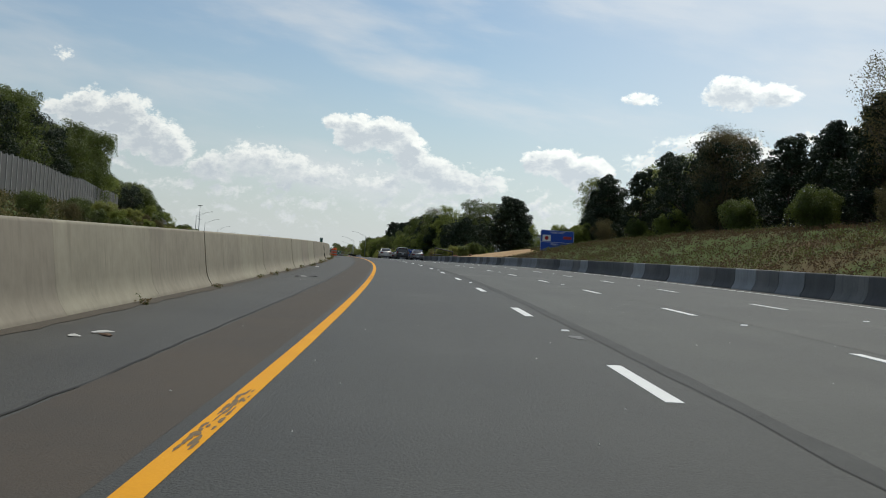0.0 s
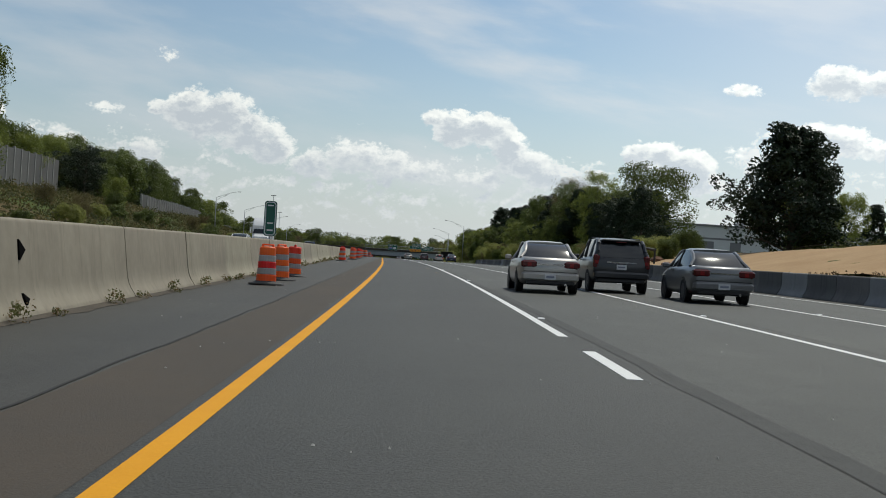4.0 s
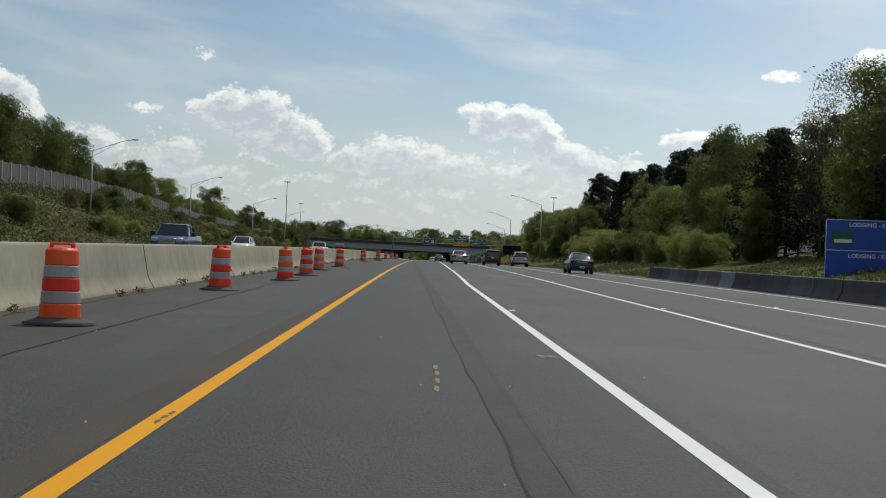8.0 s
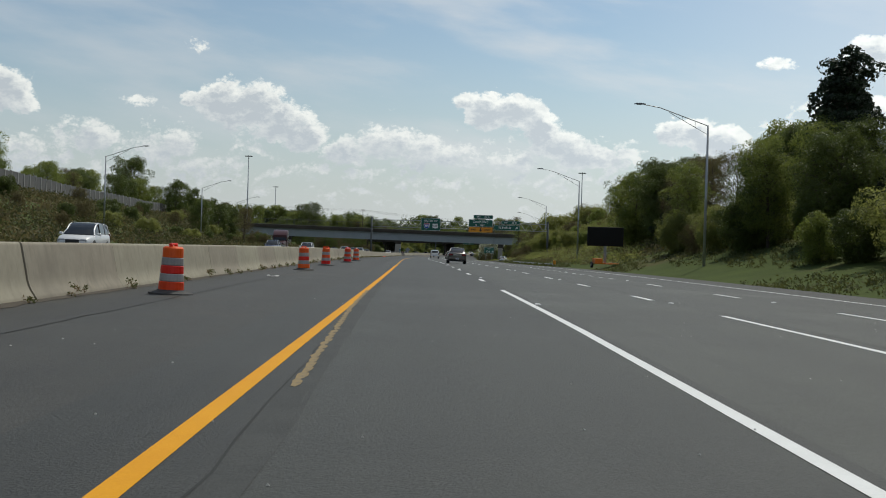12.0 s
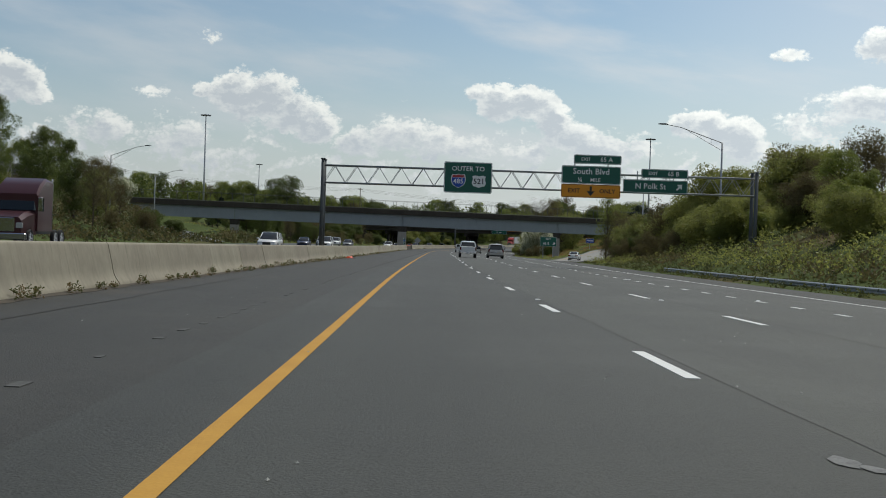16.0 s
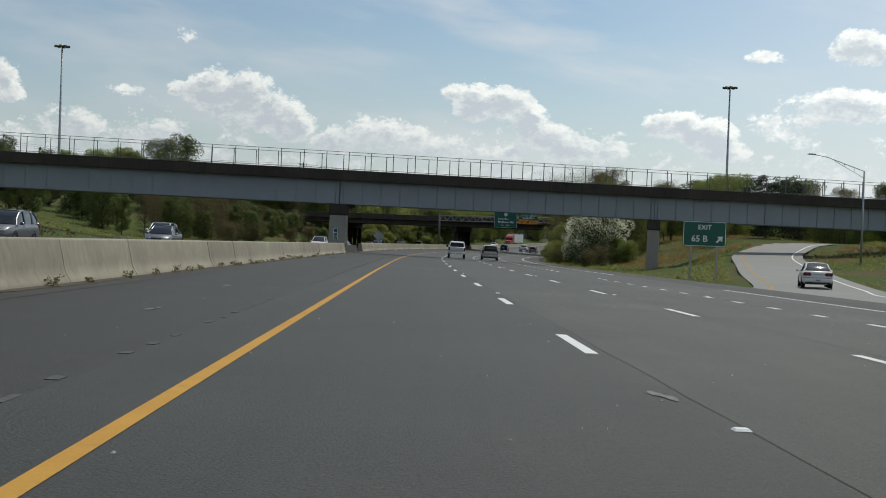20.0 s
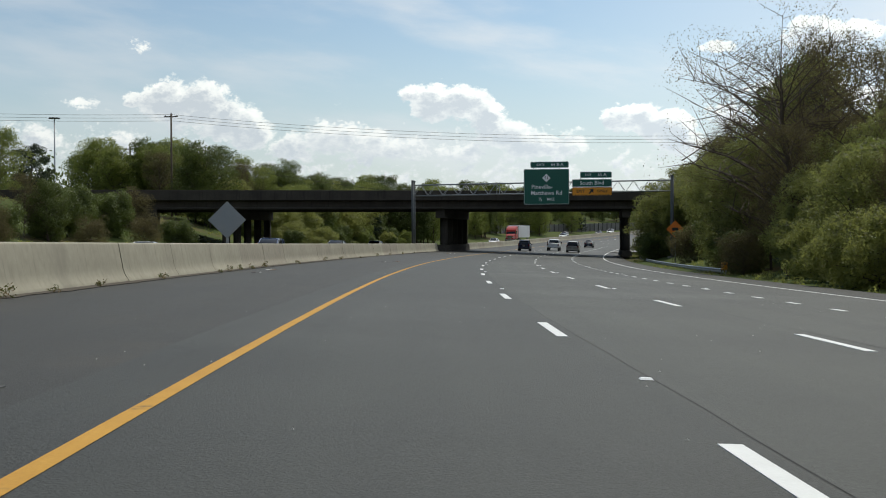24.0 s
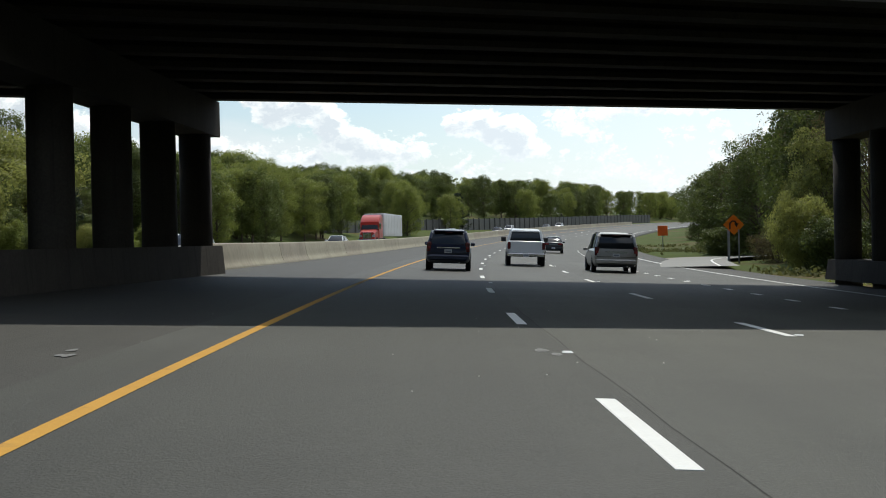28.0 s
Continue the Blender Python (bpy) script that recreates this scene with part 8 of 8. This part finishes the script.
for k_, start in ((0, 18.0), (3.66, 22.0), (7.32, 26.0)):
    s = start
    while s < 1100:
        ob = new("road_stud", marker)
        ob.matrix_basis = stand(s, lane1(s) + k_ + 0.16, 0.004, lean=True)
        tagged(ob, "small white raised road stud beside a lane line", "road stud", "road studs")
        s += 24.38
patch_r = random.Random(31)


def patch(s, d, L, W, mat, label, lift=0.0065, name="paint_wear", category="stain"):
    """An irregular flake of stain or old paint."""
    n = 9
    pts = []
    for i in range(n):
        a = 2 * math.pi * i / n
        k_ = patch_r.uniform(0.65, 1.1)
        pts.append((math.cos(a) * W * 0.5 * k_, math.sin(a) * L * 0.5 * k_, lift))
    g = Geo().add([(0, 0, lift + 0.001)] + pts, [(0, i + 1, (i + 1) % n + 1) for i in range(n)])
    tagged(part(name, g, mat, m=stand(s, d, 0.0, lean=True)), label, category, "road stains")


SCORCH = material("scorched_yellow", (0.20, 0.12, 0.03), 0.8, dark=(0.08, 0.055, 0.03), scale=12.0, fine=60.0, amount=1.0)
for a_, b_ in ((6.6, 9.2), (41.5, 45.0)):
    for _ in range(46):
        q_ = patch_r.uniform(a_, b_)
        patch(q_, tab(q_, YELLOW_D) + patch_r.uniform(-0.042, 0.042), patch_r.uniform(0.10, 0.45), patch_r.uniform(0.012, 0.034), SCORCH, "dark worn flake on the yellow line")
for s in (294.2, 294.4, 294.6, 33.0, 118.0, 205.0, 640.0, 612.0, 700.0):
    patch(s, tab(s, YELLOW_D) + patch_r.uniform(-0.035, 0.035), 0.22, 0.04, SCORCH, "dark worn flake on the yellow line")
OLD_YELLOW = material("old_yellow_paint", (0.30, 0.20, 0.06), 0.8, dark=(0.12, 0.10, 0.07), scale=8.0, fine=40.0, amount=1.0)
for s0, s1, d in ((211.0, 216.5, 2.65), (224.2, 228.4, 2.47), (296.6, 298.4, 1.71), (236.5, 238.0, 2.4), (200.0, 203.0, 2.75)):
    for k_ in spaced(s0, s1, 0.55):
        patch(k_, d + patch_r.uniform(-0.015, 0.015), 0.5, 0.05, OLD_YELLOW, "faded remnant of an old yellow line")
for k_ in spaced(440, 461, 0.5):
    patch(k_, tab(k_, [(440, 0.40), (444.5, 0.30), (453, 0.13), (461, 0.07)]) + patch_r.uniform(-0.01, 0.01), 0.62, 0.10, OLD_YELLOW, "faded remnant of an old yellow line")
for s, d in ((551.1, -2.34), (550.2, -2.5), (551.9, -2.2), (556, -2.6), (560, -2.3), (17, 3.5), (200, 2.1), (580.4, 3.56), (726.6, 3.66), (800.0, 3.59), (1017.6, 3.49), (1011.5, -0.9), (1016, -1.2), (300, 2.9), (905, -3.1), (960, -2.6), (1009.5, -1.6), (735, -2.2), (745, -2.5)):
    for _ in range(3):
        patch(s + patch_r.uniform(-0.5, 0.5), d + patch_r.uniform(-0.12, 0.12), patch_r.uniform(0.15, 0.5), patch_r.uniform(0.05, 0.16), WORN_WHITE, "white scuff of old paint on the asphalt")
SCRAP_DARK = material("tyre_scrap", (0.03, 0.028, 0.026), 0.9, scale=8.0)
SCRAP_PALE = material("litter_pale", (0.55, 0.54, 0.50), 0.8, scale=8.0)
SCRAP_BROWN = material("litter_brown", (0.14, 0.085, 0.05), 0.9, scale=8.0)


def scrap(s, d, L, W, H, mat, label, name, turn):
    g = Geo().sweep([[(-W * a, y * L, 0.0), (W * b, y * L * 0.95, 0.0), (W * b * 0.7, y * L, H * c), (-W * a * 0.6, y * L, H * c * 0.8)] for y, a, b, c in ((-0.5, 0.2, 0.3, 0.3), (-0.2, 0.5, 0.4, 1.0), (0.15, 0.4, 0.55, 0.7), (0.5, 0.25, 0.15, 0.25))])
    tagged(part(name, g, mat, m=stand(s, d, 0.005, turn)), label, "litter", "roadside litter")


sr = random.Random(4)
for s, d in ((222.5, -2.9), (126.0, -2.6), (128.0, -2.45), (14.0, -2.2), (60.0, -2.5), (376.0, -4.0), (904.4, -4.5), (908.9, -4.9), (560.9, -4.6), (566.2, -4.7), (664.1, -4.5), (40.5, -2.0), (232, -2.2), (348, -2.2), (700, -3.8), (800, -3.9), (830, -3.2), (938, -2.7), (942, -2.2), (1002, -3.0), (1006, -2.8), (470, -3.3), (520, -3.9)):
    for k_ in range(3):
        mat, nm, lb = sr.choice(((SCRAP_DARK, "tyre_scrap", "torn black strip of tyre on the shoulder"), (SCRAP_PALE, "paper_scrap", "crumpled pale litter on the shoulder"), (SCRAP_BROWN, "branch_scrap", "brown bit of broken branch on the shoulder")))
        scrap(s + sr.uniform(-0.8, 0.8), d + sr.uniform(-0.3, 0.3), sr.uniform(0.1, 0.5), sr.uniform(0.06, 0.18), sr.uniform(0.012, 0.045), mat, lb, nm, sr.uniform(0, 180))
scrap(664.1, -4.62, 0.9, 0.5, 0.16, DRUM_ORANGE, "crushed orange traffic drum beside the barrier", "crushed_drum", 30)
chips = Geo()
for _ in range(2600):
    s, d, a = sr.uniform(0, 1030), sr.uniform(-3.2, 11.0), sr.uniform(0, 3.1)
    L, W = sr.uniform(0.010, 0.030), sr.uniform(0.006, 0.015)
    o = at(s, d, 0.004)
    u, v = Vector((math.cos(a) * W, math.sin(a) * L, 0)), Vector((-math.sin(a) * W, math.cos(a) * L, 0))
    chips.add([o - u, o - v, o + u, o + v, o + Vector((0, 0, 0.012))], [(0, 1, 4), (1, 2, 4), (2, 3, 4), (3, 0, 4)])
tagged(part("grit_chips", chips, material("pale_grit", (0.42, 0.41, 0.38), 0.85, scale=8.0)), "pale chips of grit scattered over the asphalt", "grit", kind="stuff")

# pale cord lying on the shoulder
cord = [(255.0, -2.55), (262.0, -2.7), (265.5, -2.82), (268.5, -2.86), (271.5, -3.0), (273.6, -3.1), (274.6, -3.22), (275.4, -3.42), (277.2, -3.5), (279.0, -3.52)]
cs_ = [at(s, float(np.interp(s, [q[0] for q in cord], [q[1] for q in cord])) + 0.03 * math.sin(s * 1.7), 0.016) for s in spaced(255, 279, 0.4)]
tagged(part("cord", Geo().sweep([[p + Vector((0.016, 0, 0)), p + Vector((0, 0, 0.016)), p - Vector((0.016, 0, 0)), p - Vector((0, 0, 0.014))] for p in cs_]), SCRAP_PALE), "long pale cord lying loose on the shoulder", "litter", "roadside litter")
dk = random.Random(12)
for k_ in range(9):
    scrap(286 + dk.uniform(-2.5, 2.5), -3.35 + dk.uniform(-0.25, 0.25), dk.uniform(0.15, 0.5), dk.uniform(0.1, 0.3), dk.uniform(0.05, 0.14), dk.choice((SCRAP_PALE, SCRAP_PALE, SCRAP_BROWN)), "crumpled pale litter heaped by the barrier", "paper_scrap", dk.uniform(0, 180))

# trailer-mounted board on the verge
bd = thing("message_board", "black trailer-mounted message board parked on the verge", "road sign", m=stand(562, 21.2, ground(562, 21.2), 8))
BOARD = material("matt_black_board", (0.012, 0.012, 0.013), 0.7, scale=2.0, spec=0.2)
face = part("board", Geo().box(-1.95, 1.95, -0.12, 0.12, 2.3, 4.3, 0.04), BOARD, bd)
part("display", Geo().box(-1.8, 1.8, -0.128, -0.121, 2.45, 4.15), RUBBER, face)
part("mast", Geo().box(-0.12, 0.12, -0.1, 0.1, 0.5, 2.3), GALV, bd)
part("trailer_frame", Geo().box(-1.3, 1.3, -0.7, 0.7, 0.42, 0.55, 0.02), SIGN_ORANGE, bd, "orange trailer frame")
part("battery_box", Geo().box(-1.2, -0.4, -0.5, 0.5, 0.55, 1.0, 0.03), SIGN_ORANGE, bd)
for sgn in (-1, 1):
    wheel(bd, sgn * 1.4, 0.0, 0.32, sgn)
part("drawbar", Geo().tube((0, -0.7, 0.48), (0, -2.2, 0.42), 0.05, n=8), SIGN_ORANGE, bd)
